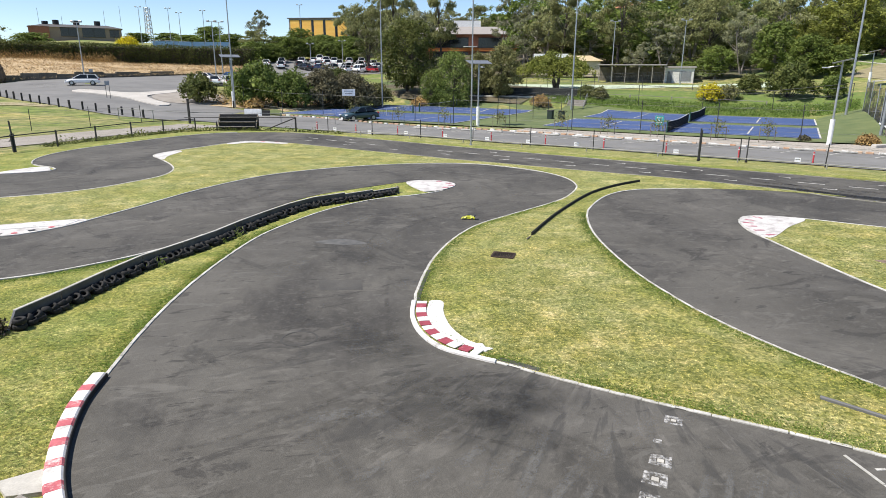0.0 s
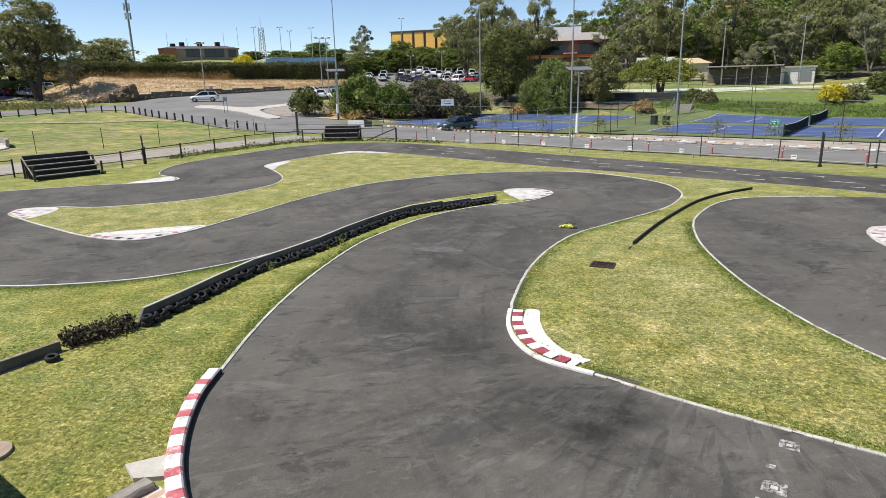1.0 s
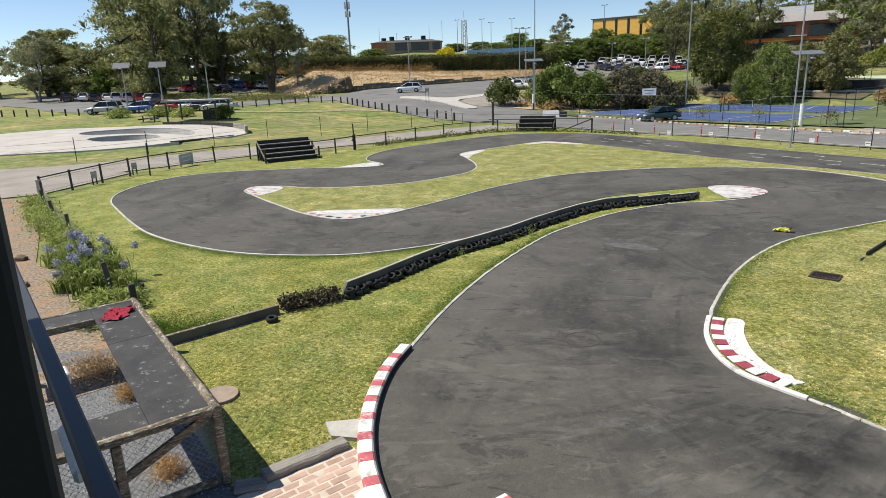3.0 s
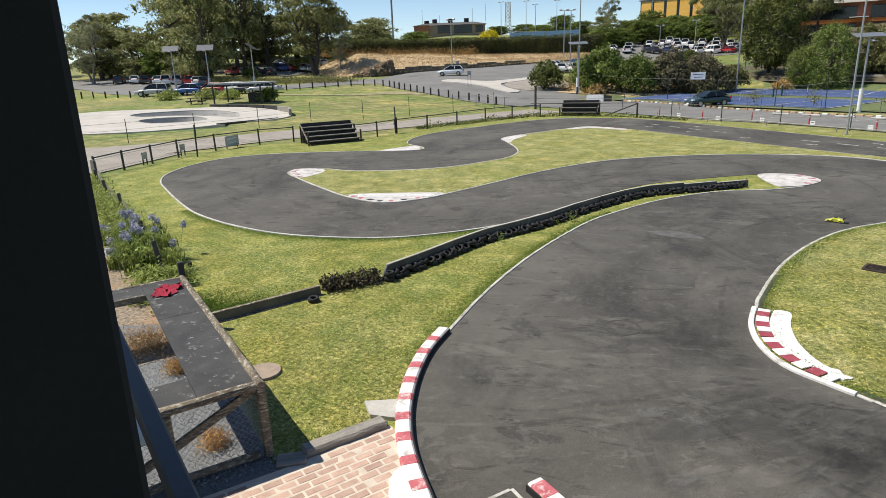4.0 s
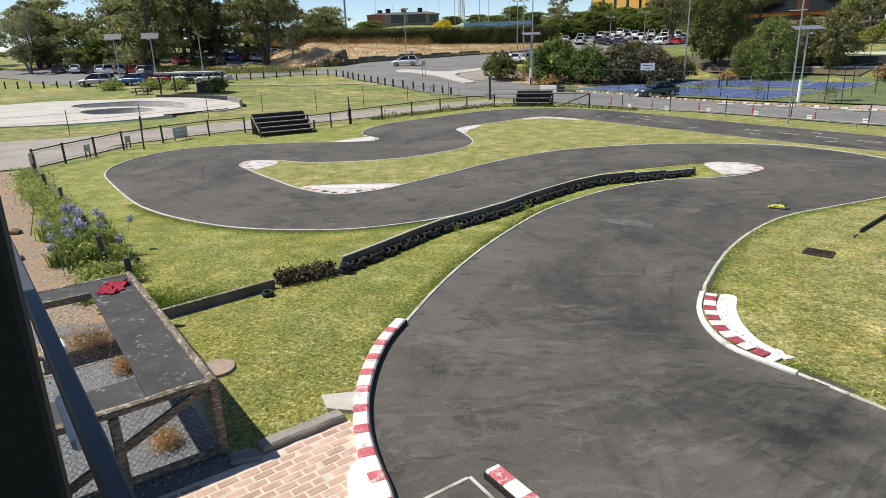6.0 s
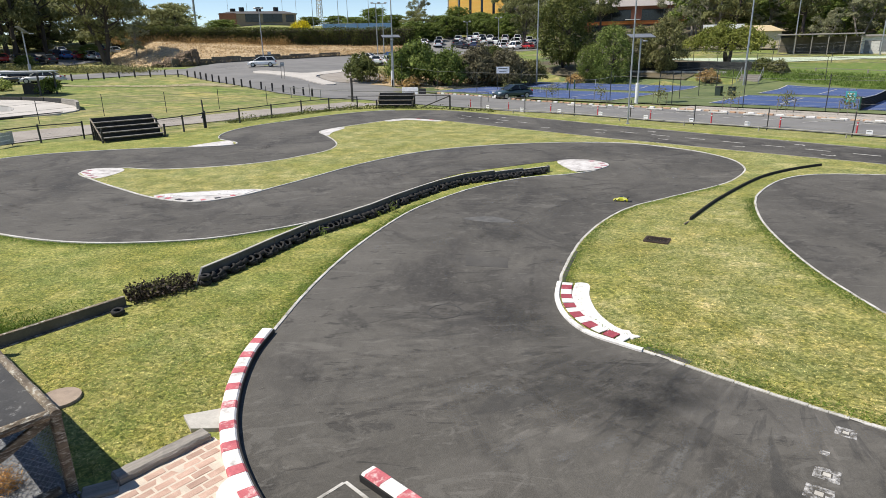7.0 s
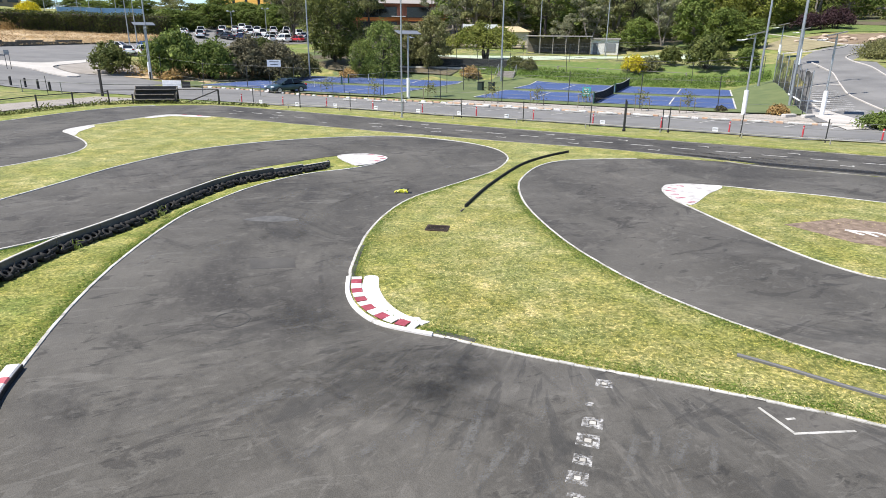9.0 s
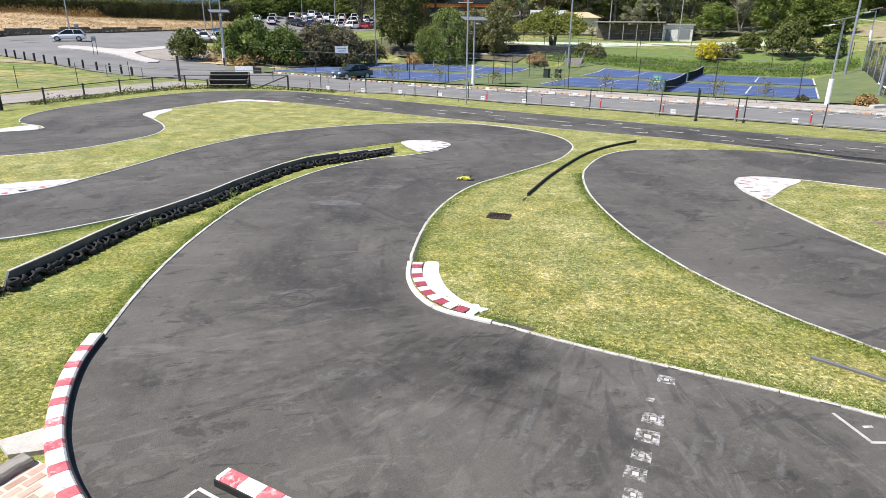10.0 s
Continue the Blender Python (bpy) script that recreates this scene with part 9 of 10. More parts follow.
park("saloon", "teal", -10.55, 68.6, 222)
park("hatch", "white", -52.7, 89.6, 205)
for body, colour, x, y, turn in (
    ("sedan", "white", -44.5, 112.0, 170), ("sedan", "white", -40.5, 106.5, 115), ("wagon", "white", -38.5, 107.5, 120), ("hatch", "blue", -41.5, 117.0, 130), ("hatch", "white", -38.0, 122.0, 150),
    ("wagon", "silver", -79.8, 55.0, 210), ("hatch", "blue", -76.0, 57.6, 205), ("hatch", "red", -73.6, 59.6, 205), ("hatch", "white", -71.5, 61.0, 205), ("sedan", "black", -69.0, 61.6, 205), ("sedan", "silver", -66.6, 62.6, 205),
    ("sedan", "black", -115, 72.5, 140), ("sedan", "white", -111.5, 73.5, 140), ("hatch", "black", -108.5, 73.6, 140), ("sedan", "white", -105.5, 74.0, 140), ("wagon", "white", -102.5, 73.6, 140), ("wagon", "silver", -99.5, 73.6, 140), ("hatch", "red", -96.5, 73.8, 140), ("sedan", "white", -93.5, 73.0, 140), ("hatch", "grey", -90.5, 72.0, 140),
    ("hatch", "red", -107.0, 92.5, 160), ("sedan", "grey", -104.0, 93.0, 160), ("hatch", "navy", -101.0, 92.8, 160), ("sedan", "black", -97.5, 93.5, 160), ("wagon", "black", -104.0, 101.5, 150), ("hatch", "blue", -101.0, 101.0, 150), ("hatch", "red", -98.0, 101.2, 150), ("wagon", "white", -95.5, 101.0, 150), ("sedan", "silver", -93.0, 100.4, 150), ("wagon", "navy", -103.5, 112.0, 150), ("sedan", "white", -99.5, 112.0, 150), ("sedan", "silver", -110, 109.0, 150),
    ("sedan", "white", -43.6, 143.5, 100), ("wagon", "white", -40.4, 147.0, 110), ("ute", "white", -38.0, 158.0, 95), ("sedan", "black", -34.6, 147.0, 130), ("sedan", "navy", -31.6, 147.5, 130), ("ute", "white", -30.8, 162.0, 95), ("ute", "white", -35.4, 167.0, 95), ("wagon", "silver", -28.6, 147.4, 120), ("wagon", "white", -26.2, 151.5, 120), ("ute", "white", -23.6, 156.5, 120), ("hatch", "white", -21.6, 152.0, 120), ("ute", "white", -20.8, 158.5, 120), ("sedan", "red", -19.4, 146.6, 130), ("sedan", "black", -16.6, 145.0, 130), ("wagon", "black", -14.6, 146.0, 130), ("hatch", "white", -16.0, 150.5, 120), ("wagon", "white", -27.5, 164.5, 100), ("ute", "white", -24.4, 164.8, 100), ("ute", "white", -41.6, 153.0, 105), ("sedan", "white", -44.4, 150.0, 105), ("wagon", "white", -31.5, 157.0, 100), ("ute", "white", -28.6, 156.5, 105), ("hatch", "white", -25.6, 146.5, 125), ("wagon", "white", -22.6, 147.5, 125), ("sedan", "white", -36.0, 162.5, 95), ("ute", "white", -33.0, 163.0, 95), ("sedan", "white", -19.4, 153.5, 120), ("hatch", "grey", -37.0, 150.5, 110), ("sedan", "silver", -33.5, 154.0, 110),
):
    park(body, colour, x, y, turn)
whole("road_hill_parking", drape([(-48, 139), (-12, 141), (-16, 170), (-44, 172)], 0.03, 14, 10), ROAD, "asphalt car park on the hill", "car park", kind="structure")

# ---- buildings ----
CREAM = plain("cream_render", (0.60, 0.52, 0.36), rough=0.85)
RED_BRICK = material("red_brick_wall", (0.26, 0.10, 0.065), (0.36, 0.16, 0.10), scale=0.8, rough=0.9, grain=12.0, bump=0.4, world_space=True)
GREY_WALL = material("grey_render", (0.26, 0.25, 0.22), (0.36, 0.34, 0.30), scale=0.4, rough=0.9, world_space=True)
YELLOW_WALL = material("yellow_cladding", (0.88, 0.46, 0.075), (0.95, 0.58, 0.14), scale=0.5, rough=0.6, stretch=(0.3, 0.3, 2.5))
ORANGE = plain("orange_cladding", (0.62, 0.20, 0.05), rough=0.6)
ROOF = plain("pale_roof_iron", (0.31, 0.285, 0.265), rough=0.7)
TILE_ROOF = plain("terracotta_roof", (0.42, 0.17, 0.10), rough=0.85)


def building(name, label, at, turn, size, wall_mat, roof_mat, windows, roof="flat", eave=0.5):
    """Walls, roof and windows with frames; windows are rows of x, z, width, height on the front."""
    b = thing(name, label, "building", at, turn)
    w, d, h = size
    part("wall", boxes(((0, 0, h / 2 - 1.0), (w, d, h + 2.0))), wall_mat, b)
    if roof == "flat":
        part("roof", boxes(((0, 0, h + 0.15), (w + eave * 2, d + eave * 2, 0.3)), bevel=0.03), roof_mat, b)
    else:
        bm = bmesh.new()
        v = [bm.verts.new(p) for p in ((-w / 2 - eave, -d / 2 - eave, h), (w / 2 + eave, -d / 2 - eave, h), (w / 2 + eave, d / 2 + eave, h), (-w / 2 - eave, d / 2 + eave, h), (-w / 2 * 0.7, 0, h + roof), (w / 2 * 0.7, 0, h + roof))]
        for f in ((0, 1, 5, 4), (1, 2, 5), (2, 3, 4, 5), (3, 0, 4), (3, 2, 1, 0)):
            bm.faces.new([v[k] for k in f])
        part("roof", bm, roof_mat, b)
    for x, z, ww, hh in windows:
        win = part("window", boxes(((x, -d / 2 - 0.03, z), (ww, 0.1, hh))), GLASS, b)
        part("frame", boxes(((x, -d / 2 - 0.06, z + hh / 2), (ww + 0.2, 0.14, 0.12)), ((x, -d / 2 - 0.06, z - hh / 2), (ww + 0.2, 0.14, 0.12)), ((x, -d / 2 - 0.085, z), (0.1, 0.06, hh))), POST, win)
    return b


BROWN_WALL = material("brown_render", (0.24, 0.185, 0.145), (0.33, 0.265, 0.21), scale=0.4, rough=0.9, world_space=True)
hall = building("community_hall", "low brick and render hall with skillion roof and tanks", (-116.3, 198.4, 12.1), 30, (24, 12, 3.9), BROWN_WALL, plain("dark_fascia", (0.09, 0.085, 0.08), rough=0.7), ((-2.0, 2.6, 4.2, 2.4), (4.5, 2.6, 6.0, 2.6), (10.0, 2.4, 2.5, 2.0)), 1.1)
part("brick_wing", boxes(((-9.5, -6.1, 1.6), (5.2, 0.4, 5.0))), RED_BRICK, hall, "red brick end wall")
for x in (-8, -5.2, 0.2, 5.8):
    part("roof_tank", rods(((x, 0, 4.55), (x, 0, 6.2 if x > -6 else 5.8), 0.85), n=12), DARK, hall)
for x, h in ((-9.5, 9.5), (-3.5, 7.5), (8.0, 9.5), (12.5, 11)):
    part("aerial", rods(((x, 1, 5), (x, 1, h), 0.06), n=5), STEEL, hall)
yellow = building("yellow_building", "grey building with tall bright yellow panels", (-50.2, 246.0, 13.2), -8, (22.5, 12, 9.0), GREY_WALL, plain("dark_edge", (0.12, 0.12, 0.12), rough=0.6), ())
for i in range(5):
    part("yellow_panel", boxes(((-8.9 + 4.5 * i, -6.1, 5.2), (3.5, 0.2, 6.6))), YELLOW_WALL, yellow)
    if i < 4:
        part("dark_strip", boxes(((-6.65 + 4.5 * i, -6.08, 5.2), (0.9, 0.16, 6.6))), GLASS, yellow)
school = building("school_building", "two-storey brick and glass building among trees", (4.4, 172.0, 6.7), -2, (26, 12, 6.4), RED_BRICK, ROOF, ((-6, 4.4, 9.0, 2.4), (5.5, 4.4, 9.0, 2.4), (-6, 1.3, 9.0, 1.6), (6, 1.3, 9.0, 1.6)), 2.2, 1.2)
part("orange_band", boxes(((0, -6.15, 2.8), (26.2, 0.3, 0.7))), ORANGE, school)
part("upper_storey", boxes(((-2.0, 3, 8.4), (7, 6, 3.4))), WHITE, school)
part("awning", boxes(((-1.0, -7.0, 3.4), (3.5, 1.8, 0.15))), WHITE, school)
long_shed = building("long_building", "long cream building with a shallow metal roof", (21.0, 124.5, 3.6), -11, (12, 6, 2.6), CREAM, plain("tan_roof", (0.50, 0.40, 0.24), rough=0.7), ((-3.0, 1.0, 1.6, 1.0), (2.5, 1.0, 1.6, 1.0)), 1.0)
part("white_parapet", boxes(((-3.0, -3.2, 3.4), (6.5, 0.3, 0.9))), WHITE, long_shed)
building("hill_house", "house with terracotta roof high on the hill", (51.9, 196.0, 18.8), -14, (12, 9, 3.0), GREY_WALL, TILE_ROOF, ((-3, 1.6, 2.0, 1.4), (2.5, 1.6, 2.0, 1.4)), 2.0, 0.7)
kiosk = building("court_kiosk", "small white kiosk with dark roller doors", (38.6, 113.4, 2.45), -19, (4.8, 3.0, 2.5), plain("kiosk_white", (0.66, 0.65, 0.61), rough=0.7), ROOF, (), "flat", 0.25)
part("roller_door", boxes(((0.95, -1.52, 1.15), (1.9, 0.06, 1.5))), plain("grey_roller", (0.20, 0.21, 0.22), rough=0.5), kiosk)
part("door", boxes(((-1.55, -1.52, 1.05), (0.8, 0.06, 1.9))), plain("grey_door", (0.16, 0.17, 0.18), rough=0.5), kiosk)
pav = thing("court_pavilion", "open pavilion of thin grey posts with a flat roof", "pavilion", (30.2, 113.0, 2.45), -16)
part("roof", boxes(((0, 0, 3.0), (11.4, 4.0, 0.18)), bevel=0.03), ROOF, pav)
for x in (-5.4, -3.2, -1.0, 1.2, 3.4, 5.4):
    part("post", boxes(((x, -1.8, 1.5), (0.13, 0.13, 3.0))), GREY_WOOD, pav)
part("back_wall", boxes(((0, 1.9, 1.3), (11.0, 0.12, 2.6))), BARRIER, pav)
part("bench", boxes(((0, 0.9, 0.45), (9.0, 0.45, 0.08)), bevel=0.01), OLD_WOOD, pav)
# upper pale courts, bank rails and steps
whole("court_upper", drape([(-8, 104.5), (47, 92.0), (52, 99.5), (-6, 113)], 0.05, 20, 6), PALE_COURT, "pale green upper tennis court", "court", kind="structure")
whole("ground_green_bank", drape([ed(-33, 85.6), ed(7.5, 85.6), ed(9, 95), ed(-33, 95)], 0.09, 60, 24), BANK, "lush green grass bank above the courts", "bank", kind="structure")
# brown ground in a dark litter colour that also stands for tree shade
whole("ground_shade_bed", drape([ed(-64, 82.5), ed(-33, 82.5), ed(-33, 97.5), ed(-66, 104)], 0.10, 44, 36), LITTER, "brown ground by the courts, darkened for the trees' shade", "ground", kind="structure")
whole("ground_dry_slope", drape([(-30.5, 78.0), (-8.5, 80.2), (-7, 93), (-30, 90)], 0.06, 30, 20), DRY, "dry straw-coloured slope below the car park", "ground", kind="structure")
q = np.random.RandomState(88)
pts = []
for i in range(16000):
    x, y = ed(q.uniform(-32, 7), q.uniform(85.8, 90.2))
    pts.append((x, y, ground_z(x, y) + 0.1 + q.uniform(0, 0.22)))
tagged(link_mesh("bank_grass", leaf_cloud(pts, 0.16, 89, up=1.2, slim=0.16), leaf_material("bank_blades", (0.075, 0.135, 0.02), (0.175, 0.25, 0.052))), "long lush grass on the bank above the courts", "grass", kind="stuff")
pts, places, facings = [], [], []
for i in range(70):
    x, y = q.uniform(-32, -8), q.uniform(80.5, 90)
    if EA * x - EB * y > -58 and EB * x + EA * y < 84:
        continue
    p, d, _ = lobe_leaves(q, (x, y, ground_z(x, y) + q.uniform(0.1, 0.9)), q.uniform(0.5, 1.3), 110)
    places.append(p)
    facings.append(d)
tagged(link_mesh("brushwood", leaf_cloud(np.concatenate(places), 0.13, 90, facing=np.concatenate(facings)), LEAF_OLIVE), "tangled low brush between the shrubs", "brush", kind="stuff")
for i in range(6000):
    x, y = q.uniform(-33, -3), q.uniform(79.5, 93)
    if EA * x - EB * y > -57 and EB * x + EA * y < 83:
        continue
    pts.append((x, y, ground_z(x, y) + abs(q.normal(0.3, 0.25))))
tagged(link_mesh("dry_grass", leaf_cloud(pts, 0.28, 91, up=1.4, slim=0.1), LEAF_DRY), "tall dry grass below the car park", "grass", kind="stuff")
fence("bank_rail", [(14.5, 93.2), (19.0, 91.6), (24.0, 89.5), (29.0, 87.2), (34.0, 84.6), (39.0, 81.4)], 0.5, "low pale timber rail along the bank", rail=True, wires=0, radius=0.08, mat=GREY_WOOD)
SCREEN_CLOTH = plain("dark_screen_cloth", (0.035, 0.037, 0.035), rough=0.9, vary=0.3)
screen = thing("wind_screen", "dark cloth screen on posts below the upper court", "screen")
ledge = thing("concrete_ledge", "long low pale concrete ledge below the screen", "ledge")
for k in range(6):
    a, b = Vector((1.8 + 2.55 * k, 96.4 - 0.82 * k)), Vector((4.35 + 2.55 * k, 95.58 - 0.82 * k))
    za, w = min(ground_z(*a), ground_z(*b)), b - a
    m = part("cloth", boxes(((w.length / 2, 0, 0.62), (w.length - 0.08, 0.02, 1.35))), SCREEN_CLOTH, screen)
    m.matrix_world = pose(a.x, a.y, za, 0, 0, math.degrees(math.atan2(w.y, w.x)))
    part("post", rods(((a.x, a.y, za - 0.3), (a.x, a.y, za + 1.6), 0.035)), POST, screen)
    c, d = a + Vector((-3.0, -0.4)), b + Vector((-3.0, -0.4))
    m = part("block", boxes(((w.length / 2, 0, 0.0), (w.length - 0.03, 0.3, 0.6)), bevel=0.02), CONCRETE, ledge)
    m.matrix_world = pose(c.x, c.y, (ground_z(*c) + ground_z(*d)) / 2, 0, 0, math.degrees(math.atan2(w.y, w.x)))
fence("upper_fence", [(-6 + 6.5 * k, 101.5 - 1.75 * k) for k in range(8)], 2.6, "dark mesh fence of the upper court", rail=True, wires=3, radius=0.035, square=False, mesh=0.25)
steps = thing("bank_steps", "grey timber steps up the bank", "steps", (15.8, 86.4, -0.75), -20)
for i in range(6):
    part("step", boxes(((0, i * 0.45, 0.12 + i * 0.22), (2.4, 0.5, 0.22)), bevel=0.02), GREY_WOOD, steps)
for s in (-1.25, 1.25):
    part("hand_rail", rods(((s, 0, 1.0), (s, 2.6, 2.2), 0.03), n=6), STEEL, steps)
    for y, z in ((0, 0.1), (2.6, 1.2)):
        part("rail_post", rods(((s, y, z - 0.2), (s, y, z + 1.0), 0.03), n=6), STEEL, steps)
# billboard below the car park
plate_sign("notice_sign", (-13.5, 79.6, -0.8), 8, (1.6, 0.8), "white notice sign with faded lettering below the car park", True, WHITE, 2, 2.1)
for x, y in ((-53.0, 92.5), (-42.0, 76.3)):
    tagged(plate_sign("road_sign", (x, y, ground_z(x, y)), 20, (0.5, 0.5), "small grey road sign on a post", True, plain("sign_back", (0.3, 0.31, 0.32), rough=0.5), 1, 1.6), group="road signs")
for x, y, h in ((-59.5, 101.8, 8.5), (-42.2, 112.3, 10), (-41.2, 112.9, 10), (-80.7, 182.9, 10), (-78.2, 184.0, 9), (-73.0, 188.0, 10), (-90.0, 185.0, 10), (-47.0, 196.0, 13), (27.0, 114.0, 10), (37.0, 108.0, 10), (-34.0, 150.0, 5.5), (-28.0, 158.0, 6.0)):
    tall_pole(x, y, h, 0.11, "slim grey street light pole in the distance")

# the blue fence, mast and lattice tower on the skyline
fence("blue_fence", [(-71.0, 152.0), (-67.0, 153.0), (-63.0, 154.0), (-59.0, 155.0), (-55.0, 156.0)], 3.9, "pale blue panel fence behind the hedge", rail=True, wires=0, radius=0.06, mat=STEEL)
panel_fence = thing("panel_fence", "pale blue mesh panels behind the hedge", "fence", (-63.0, 154.0, 7.6), 14)
for i in range(6):
    part("panel", boxes(((-7.3 + 2.9 * i, 0, 1.9), (2.8, 0.05, 2.2))), plain("blue_panel", (0.22, 0.38, 0.60), rough=0.6), panel_fence)
mast = thing("phone_mast", "slim phone mast with aerial panels on top", "mast", (-150.3, 212.1, 12.0))
part("pole", rods(((0, 0, 0), (0, 0, 26.5), 0.36), n=10), plain("mast_grey", (0.20, 0.22, 0.24), rough=0.6), mast)
for k in range(3):
    part("aerial_panel", boxes(((0.9 * math.cos(k * 2.1), 0.9 * math.sin(k * 2.1), 20.0), (0.45, 0.45, 2.6)), ((0.9 * math.cos(k * 2.1 + 1), 0.9 * math.sin(k * 2.1 + 1), 17.0), (0.45, 0.45, 2.2))), STEEL, mast)
tower = thing("lattice_tower", "steel lattice radio tower on the skyline", "tower", (-128.4, 271.1, 14.0))
legs = ((-1.1, -1.1), (1.1, -1.1), (1.1, 1.1), (-1.1, 1.1))
for x, y in legs:
    part("leg", rods(((x, y, 0), (x * 0.7, y * 0.7, 14.6), 0.14), n=5), STEEL, tower)
bm = bmesh.new()
for k in range(9):
    z0, z1 = 1.6 * k, 1.6 * (k + 1)
    for i in range(4):
        (xa, ya), (xb, yb) = legs[i], legs[(i + 1) % 4]
        s0, s1 = 1 - 0.3 * z0 / 14.6, 1 - 0.3 * z1 / 14.6
        rod(bm, (xa * s0, ya * s0, z0), (xb * s1, yb * s1, z1), 0.08, n=4)
        rod(bm, (xa * s1, ya * s1, z1), (xb * s1, yb * s1, z1), 0.08, n=4)
part("bracing", bm, STEEL, tower)
part("aerial", rods(((0, 0, 14.6), (0, 0, 18.5), 0.08), n=5), STEEL, tower)

# ---- the road, parking and garden at the far right ----
right_road = spline([(37, 41), (41.5, 50.0), (46.0, 58.5), (51.0, 68.0), (56.0, 76.5), (61.0, 83.0), (68.0, 88.0), (80, 90.5), (100, 93)], step=1.5)
whole("road_east", strip_on_ground(right_road, (9, 9, 9, 9, 8, 7, 6, 6, 6), 0.03), ROAD, "grey asphalt road winding up to the right", "road", kind="structure")
whole("road_east_parking", drape([(30.5, 42.5), (38.5, 42.0), (46.5, 62.0), (40.5, 63.5)], 0.045, 8, 14), ROAD, "asphalt parking beside the screen fence", "car park", kind="structure")
for k in range(12):
    a = Vector((35.6, 50.6)).lerp(Vector((41.25, 59.1)), k / 11)
    b = Vector((40.6, 48.0)).lerp(Vector((44.2, 58.7)), k / 11)
    line_mark("bay_mark", a, b, 0.12, "white bay line in the upper parking", mat=KERB_WHITE, z=0.08)
for pts in ([(40.5, 46.5), (40.9, 48.8), (42.1, 53.3), (43.2, 56.7), (45.5, 61.0), (47.4, 64.3), (49.9, 68.7), (51.3, 72.5), (53.2, 77.4)], [(42.65, 61.2), (45.5, 61.0)], [(71.9, 120.6), (69.9, 108.5), (68.0, 98.0), (68.3, 91.9), (73.0, 90.6), (82.0, 91.5), (96, 94)], [(56.7, 89.4), (59.0, 88.4), (61.2, 87.3), (65.8, 89.4), (68.3, 91.9)], [(52.0, 62.0), (53.4, 65.0), (56.6, 71.6), (58.2, 77.2), (60.6, 81.1), (67.7, 85.6), (76.0, 87.0)]):
    tagged(link_mesh("kerb_edge", ribbon(spline(pts, step=0.8), 0.14, 0.12, 0.03, follow=ground_z), PALE_CONCRETE), "pale concrete kerb of the road", "kerb", "road kerbs", "structure")
whole("ground_dry_corner", drape([(58.8, 88.8), (68.2, 92.2), (69.8, 108.5), (58.5, 100)], 0.05, 10, 12), material("dry_olive_grass", (0.20, 0.175, 0.095), (0.32, 0.275, 0.16), scale=0.8, rough=0.95, grain=9.0, bump=0.6, world_space=True), "dry straw-coloured grass beside the road", "ground", kind="structure")
whole("ground_road_island", drape([(58.4, 77.2), (67.7, 85.4), (78.0, 86.6), (64, 70)], 0.06, 10, 10), FIELD, "rough grass island inside the road's bend", "ground", kind="structure")
whole("garden_slope", drape([(68.4, 92.2), (92, 92.6), (96, 106), (70, 105)], 0.04, 14, 10), SOIL, "bare brown garden slope with rocks", "garden bed", kind="structure")
whole("lawn_far", drape([(66, 111), (104, 106), (118, 134), (76, 140)], 0.03, 14, 10), BANK, "green lawn on the far slope", "lawn", kind="structure")
for i, (x, y, s) in enumerate(((69.5, 99.6, 1.0), (70.5, 96.0, 1.2), (73.0, 97.0, 0.9), (75.0, 95.5, 1.1), (77.4, 97.5, 0.9), (72.2, 103.0, 0.8), (66.0, 101.0, 0.7), (79.0, 99.0, 1.0), (74.0, 100.5, 0.8), (82.0, 97.0, 0.9))):
    bm = bmesh.new()
    bmesh.ops.create_icosphere(bm, subdivisions=3, radius=s * 0.55)
    for v in bm.verts:
        v.co = Vector((v.co.x * 1.3, v.co.y, v.co.z * 0.6)) * (1 + 0.5 * noise.noise(v.co * 1.3 + Vector((i, 0, 0))))
    whole("garden_boulder", bm, material("sandstone", (0.34, 0.26, 0.19), (0.50, 0.41, 0.32), scale=2.0, rough=0.95, grain=14.0, bump=0.6) if i == 0 else bpy.data.materials["sandstone"], "pale sandstone boulder on the brown slope", "rock", (x, y, ground_z(x, y) + 0.15), 40 * i, "garden boulders")

# ---- the small racing car on the circuit ----
buggy = thing("model_car", "yellow-green and black model racing car on the asphalt", "model car", (0.44, 18.85, 0.004), 172)
LIME = car_paint("lime_shell", (0.55, 0.55, 0.04))
shell = bmesh.new()
rows = []
for x, w, z in ((-0.21, 0.085, 0.09), (-0.12, 0.095, 0.1), (-0.06, 0.06, 0.135), (0.03, 0.055, 0.13), (0.09, 0.09, 0.085), (0.2, 0.085, 0.055), (0.22, 0.07, 0.035)):
    rows.append([shell.verts.new(p) for p in ((x, -w, 0.025), (x, -w, z * 0.7), (x, -w * 0.7, z), (x, w * 0.7, z), (x, w, z * 0.7), (x, w, 0.025))])
for a, b in zip(rows, rows[1:]):
    for k in range(6):
        shell.faces.new((a[k], b[k], b[(k + 1) % 6], a[(k + 1) % 6]))
shell.faces.new(rows[0])
shell.faces.new(rows[-1][::-1])
bmesh.ops.recalc_face_normals(shell, faces=shell.faces)
part("shell", shell, LIME, buggy, "yellow-green painted shell")
part("canopy", boxes(((-0.015, 0, 0.137), (0.09, 0.09, 0.012)), bevel=0.004), GLASS, buggy)
part("rear_wing", boxes(((-0.215, 0, 0.135), (0.06, 0.19, 0.008)), ((-0.2, -0.07, 0.11), (0.03, 0.006, 0.05)), ((-0.2, 0.07, 0.11), (0.03, 0.006, 0.05))), DARK, buggy)
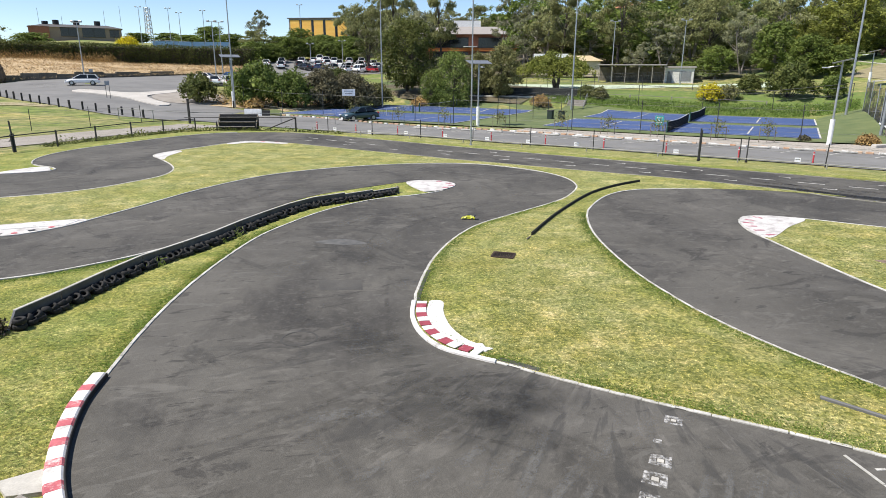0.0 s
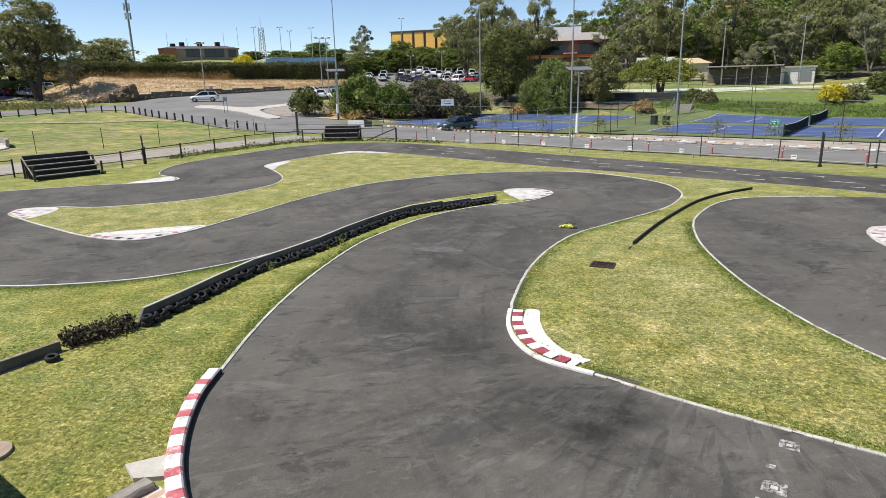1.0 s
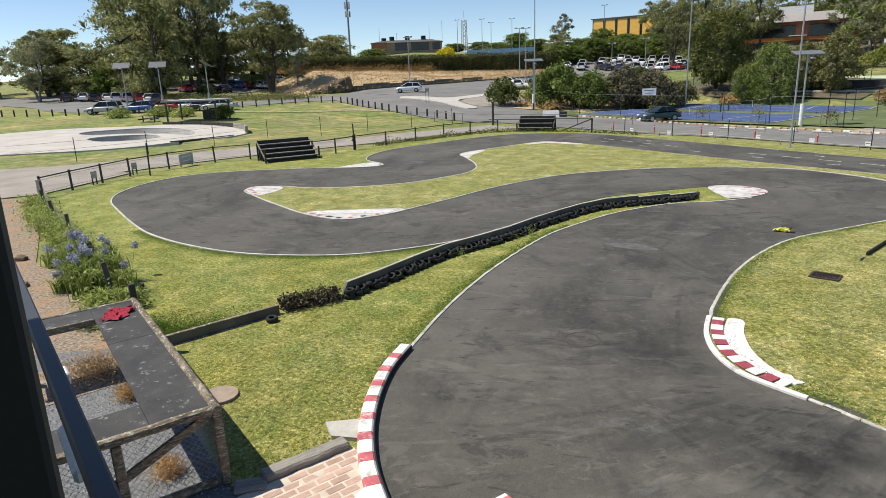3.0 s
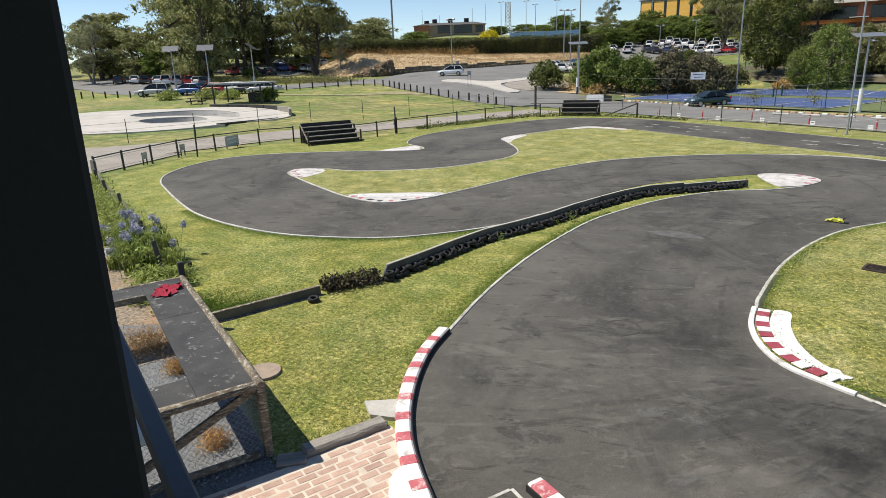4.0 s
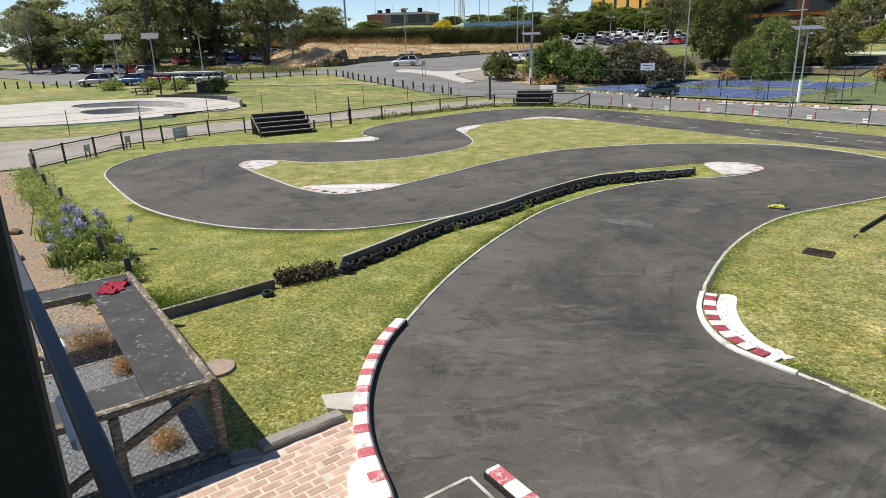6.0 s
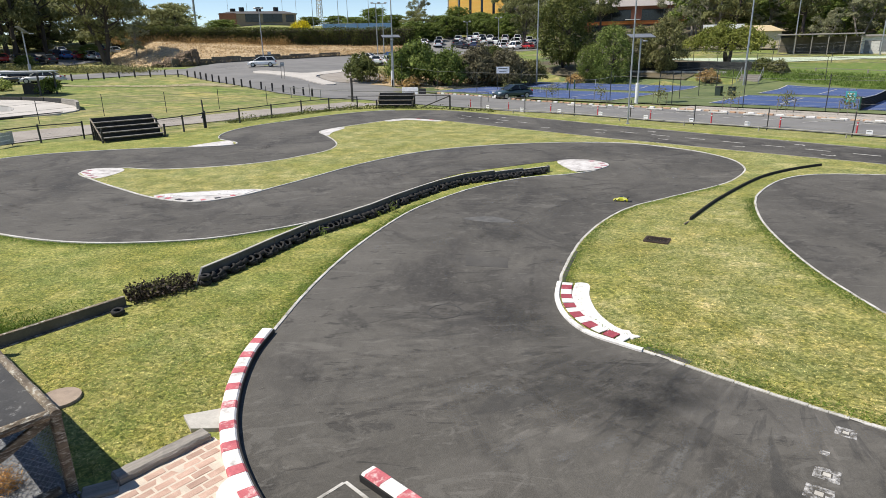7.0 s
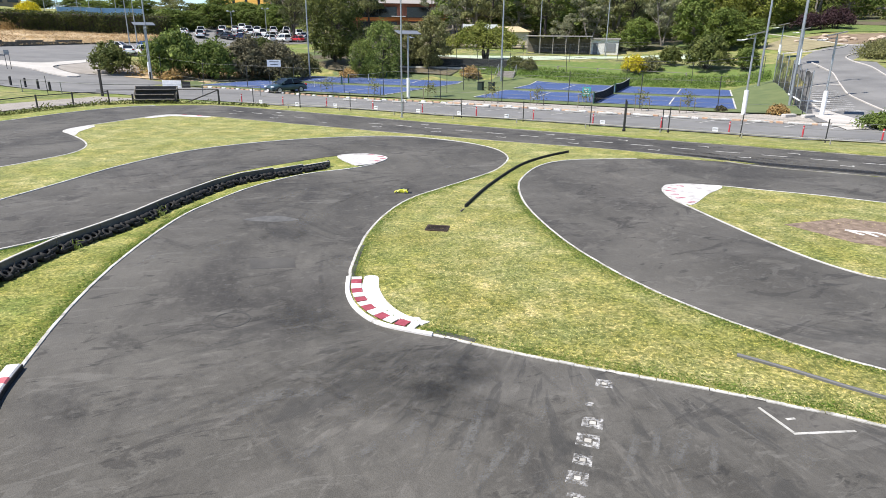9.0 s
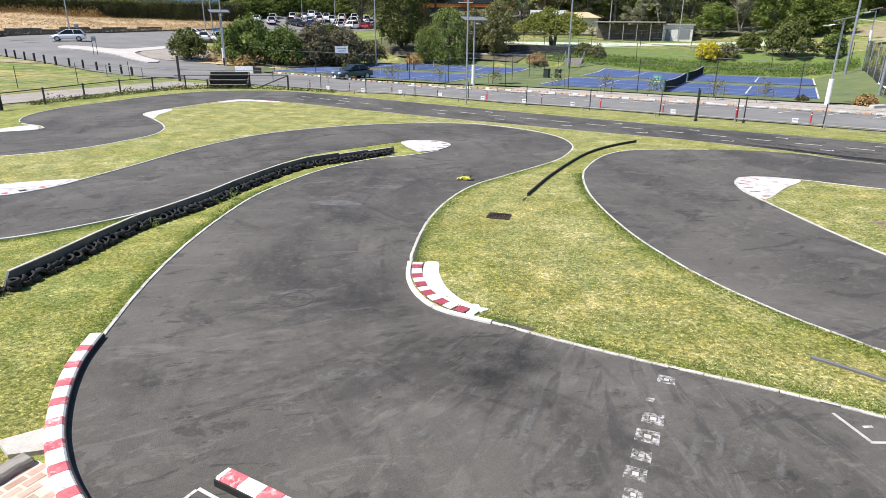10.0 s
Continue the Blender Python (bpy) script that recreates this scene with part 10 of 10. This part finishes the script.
for x in (-0.13, 0.14):
    for s in (-1, 1):
        wh = part("wheel", rods(((x, s * 0.07, 0.033), (x, s * 0.102, 0.033), 0.033), n=14), TYRE, buggy)
        part("rim", rods(((x, s * 0.1, 0.033), (x, s * 0.104, 0.033), 0.018), n=10), RIM, wh)

# ---- blades of grass on the nearer lawns ----
def blades(name, region, count, reach, label, seed, z, size=0.021, mat=BLADE):
    """Short blades over a lawn, thinning out with the distance from the drivers' stand."""
    q = np.random.RandomState(seed)
    xs, ys = [p[0] for p in region], [p[1] for p in region]
    x, y = q.uniform(min(xs), max(xs), count * 14), q.uniform(min(ys), max(ys), count * 14)
    d = np.hypot(x, y)
    keep = (d < 24) & (q.uniform(size=len(x)) < (reach / np.maximum(d, reach)) ** 2)
    x, y = x[keep], y[keep]
    hit = np.zeros(len(x), bool)
    for (xi, yi), (xj, yj) in zip(region, region[1:] + region[:1]):
        crossing = (yi > y) != (yj > y)
        hit ^= crossing & (x < (xj - xi) * (y - yi) / ((yj - yi) or 1e-9) + xi)
    x, y = x[hit][:count], y[hit][:count]
    pts = np.stack([x, y, z + q.uniform(0.001, 0.006, len(x))], 1)
    me = leaf_cloud(pts, size, seed, slim=0.17, facing=np.tile((0.0, 0.0, 1.0), (len(pts), 1)), loose=0.2)
    return tagged(link_mesh(name, me, mat), label, "grass", kind="stuff")


near_infield = [(p.x, p.y) for p in infield_line if p.length < 30]
west = [(-5.4, 8.4), (-4.9, 6.6), (-4.75, 6.2), (-4.62, 5.6), (-5.05, 4.75), (-5.35, 4.4), (-9.4, 6.5), (-8.5, 8.7), (-7.85, 9.9), (-7.3, 13.3), (-6.55, 15.5), (-5.95, 17.4), (-5.5, 16.9), (-5.68, 14.0), (-5.68, 12.0), (-5.5, 9.9)]
upper = [(-9.4, 7.0), (-8.7, 8.9), (-8.1, 10.3), (-7.7, 12.5), (-7.4, 14.9), (-8.6, 13.55), (-10, 12.45), (-12.3, 11.8), (-14.6, 11.85), (-17, 12.35), (-17.5, 10.8), (-13, 9.3)]
blades("grass_west", west, 38000, 8.0, "short mown grass blades by the kerb", 61, -0.008)
blades("grass_upper", upper, 30000, 11.0, "short mown grass blades by the loop", 62, -0.008, mat=GREEN_BLADE)
blades("grass_island", [(p.x, p.y) for p in east_line], 22000, 16.0, "short mown grass blades on the island", 64, 0.018, size=0.03)
blades("grass_infield", near_infield, 130000, 9.0, "short mown grass blades on the infield", 63, 0.018)


def fringe(name, line, side, count, label, seed, z, reach=22.0):
    """Longer green blades along the edge of a lawn, on its left (1) or right (-1)."""
    q = np.random.RandomState(seed)
    near = [(a, b) for a, b in zip(line, line[1:]) if a.length < reach]
    pts = []
    for i in range(count):
        a, b = near[q.randint(len(near))]
        d = (b - a).normalized()
        p = a.lerp(b, q.uniform()) + Vector((-d.y, d.x)) * side * (0.045 + abs(q.normal(0, 0.16)))
        pts.append((p.x, p.y, z + q.uniform(0.0, 0.02)))
    me = leaf_cloud(np.array(pts), 0.026, seed, slim=0.16, facing=np.tile((0.0, 0.0, 1.0), (count, 1)), loose=0.6)
    return tagged(link_mesh(name, me, FRINGE), label, "grass", kind="stuff")


fringe("grass_edge", piece_of(infield_line, (3.8, 21.8), (9.0, 4.6)), 1, 12000, "longer green grass along the infield edging", 71, 0.018)
fringe("grass_edge", piece_of(infield_line, (9.0, 5.8), (4.3, 19.8)), 1, 9000, "longer green grass along the hairpin edging", 72, 0.018)
fringe("grass_edge", piece_of(outer_line, (-4.9, 7.0), (-5.1, 17.7)), 1, 7000, "longer green grass along the west edging", 73, -0.008)
fringe("grass_edge", piece_of(outer_line, (-7.2, 15.8), (-22.0, 14.9)), 1, 9000, "longer green grass along the loop's edging", 74, -0.008)
lush = [(-9.55, 6.75), (-8.7, 8.65), (-9.0, 9.0), (-10.0, 8.7), (-11.0, 7.7), (-10.1, 6.9)]
q = np.random.RandomState(91)
x, y = q.uniform(-11.0, -8.6, 60000), q.uniform(6.7, 9.0, 60000)
board_off = np.abs((x + 9.45) * 0.925 - (y - 6.6) * 0.38)
counter_off = np.abs((x + 9.44) * 0.45 + (y - 6.33) * 0.89) - 0.1
keep = np.array([inside(lush, a, b) for a, b in zip(x, y)]) & (q.uniform(size=len(x)) < np.exp(-np.minimum(board_off * 2.6, counter_off * 2.2) - 2.4 * np.maximum(0.0, np.hypot(x + 9.5, y - 6.6) - 1.0)))
pts = np.stack([x[keep], y[keep], q.uniform(0.0, 0.035, keep.sum())], 1)
tagged(link_mesh("grass_corner", leaf_cloud(pts, 0.036, 92, up=0.5, slim=0.15), FRINGE), "lush green grass in the corner by the counter", "grass", kind="stuff")
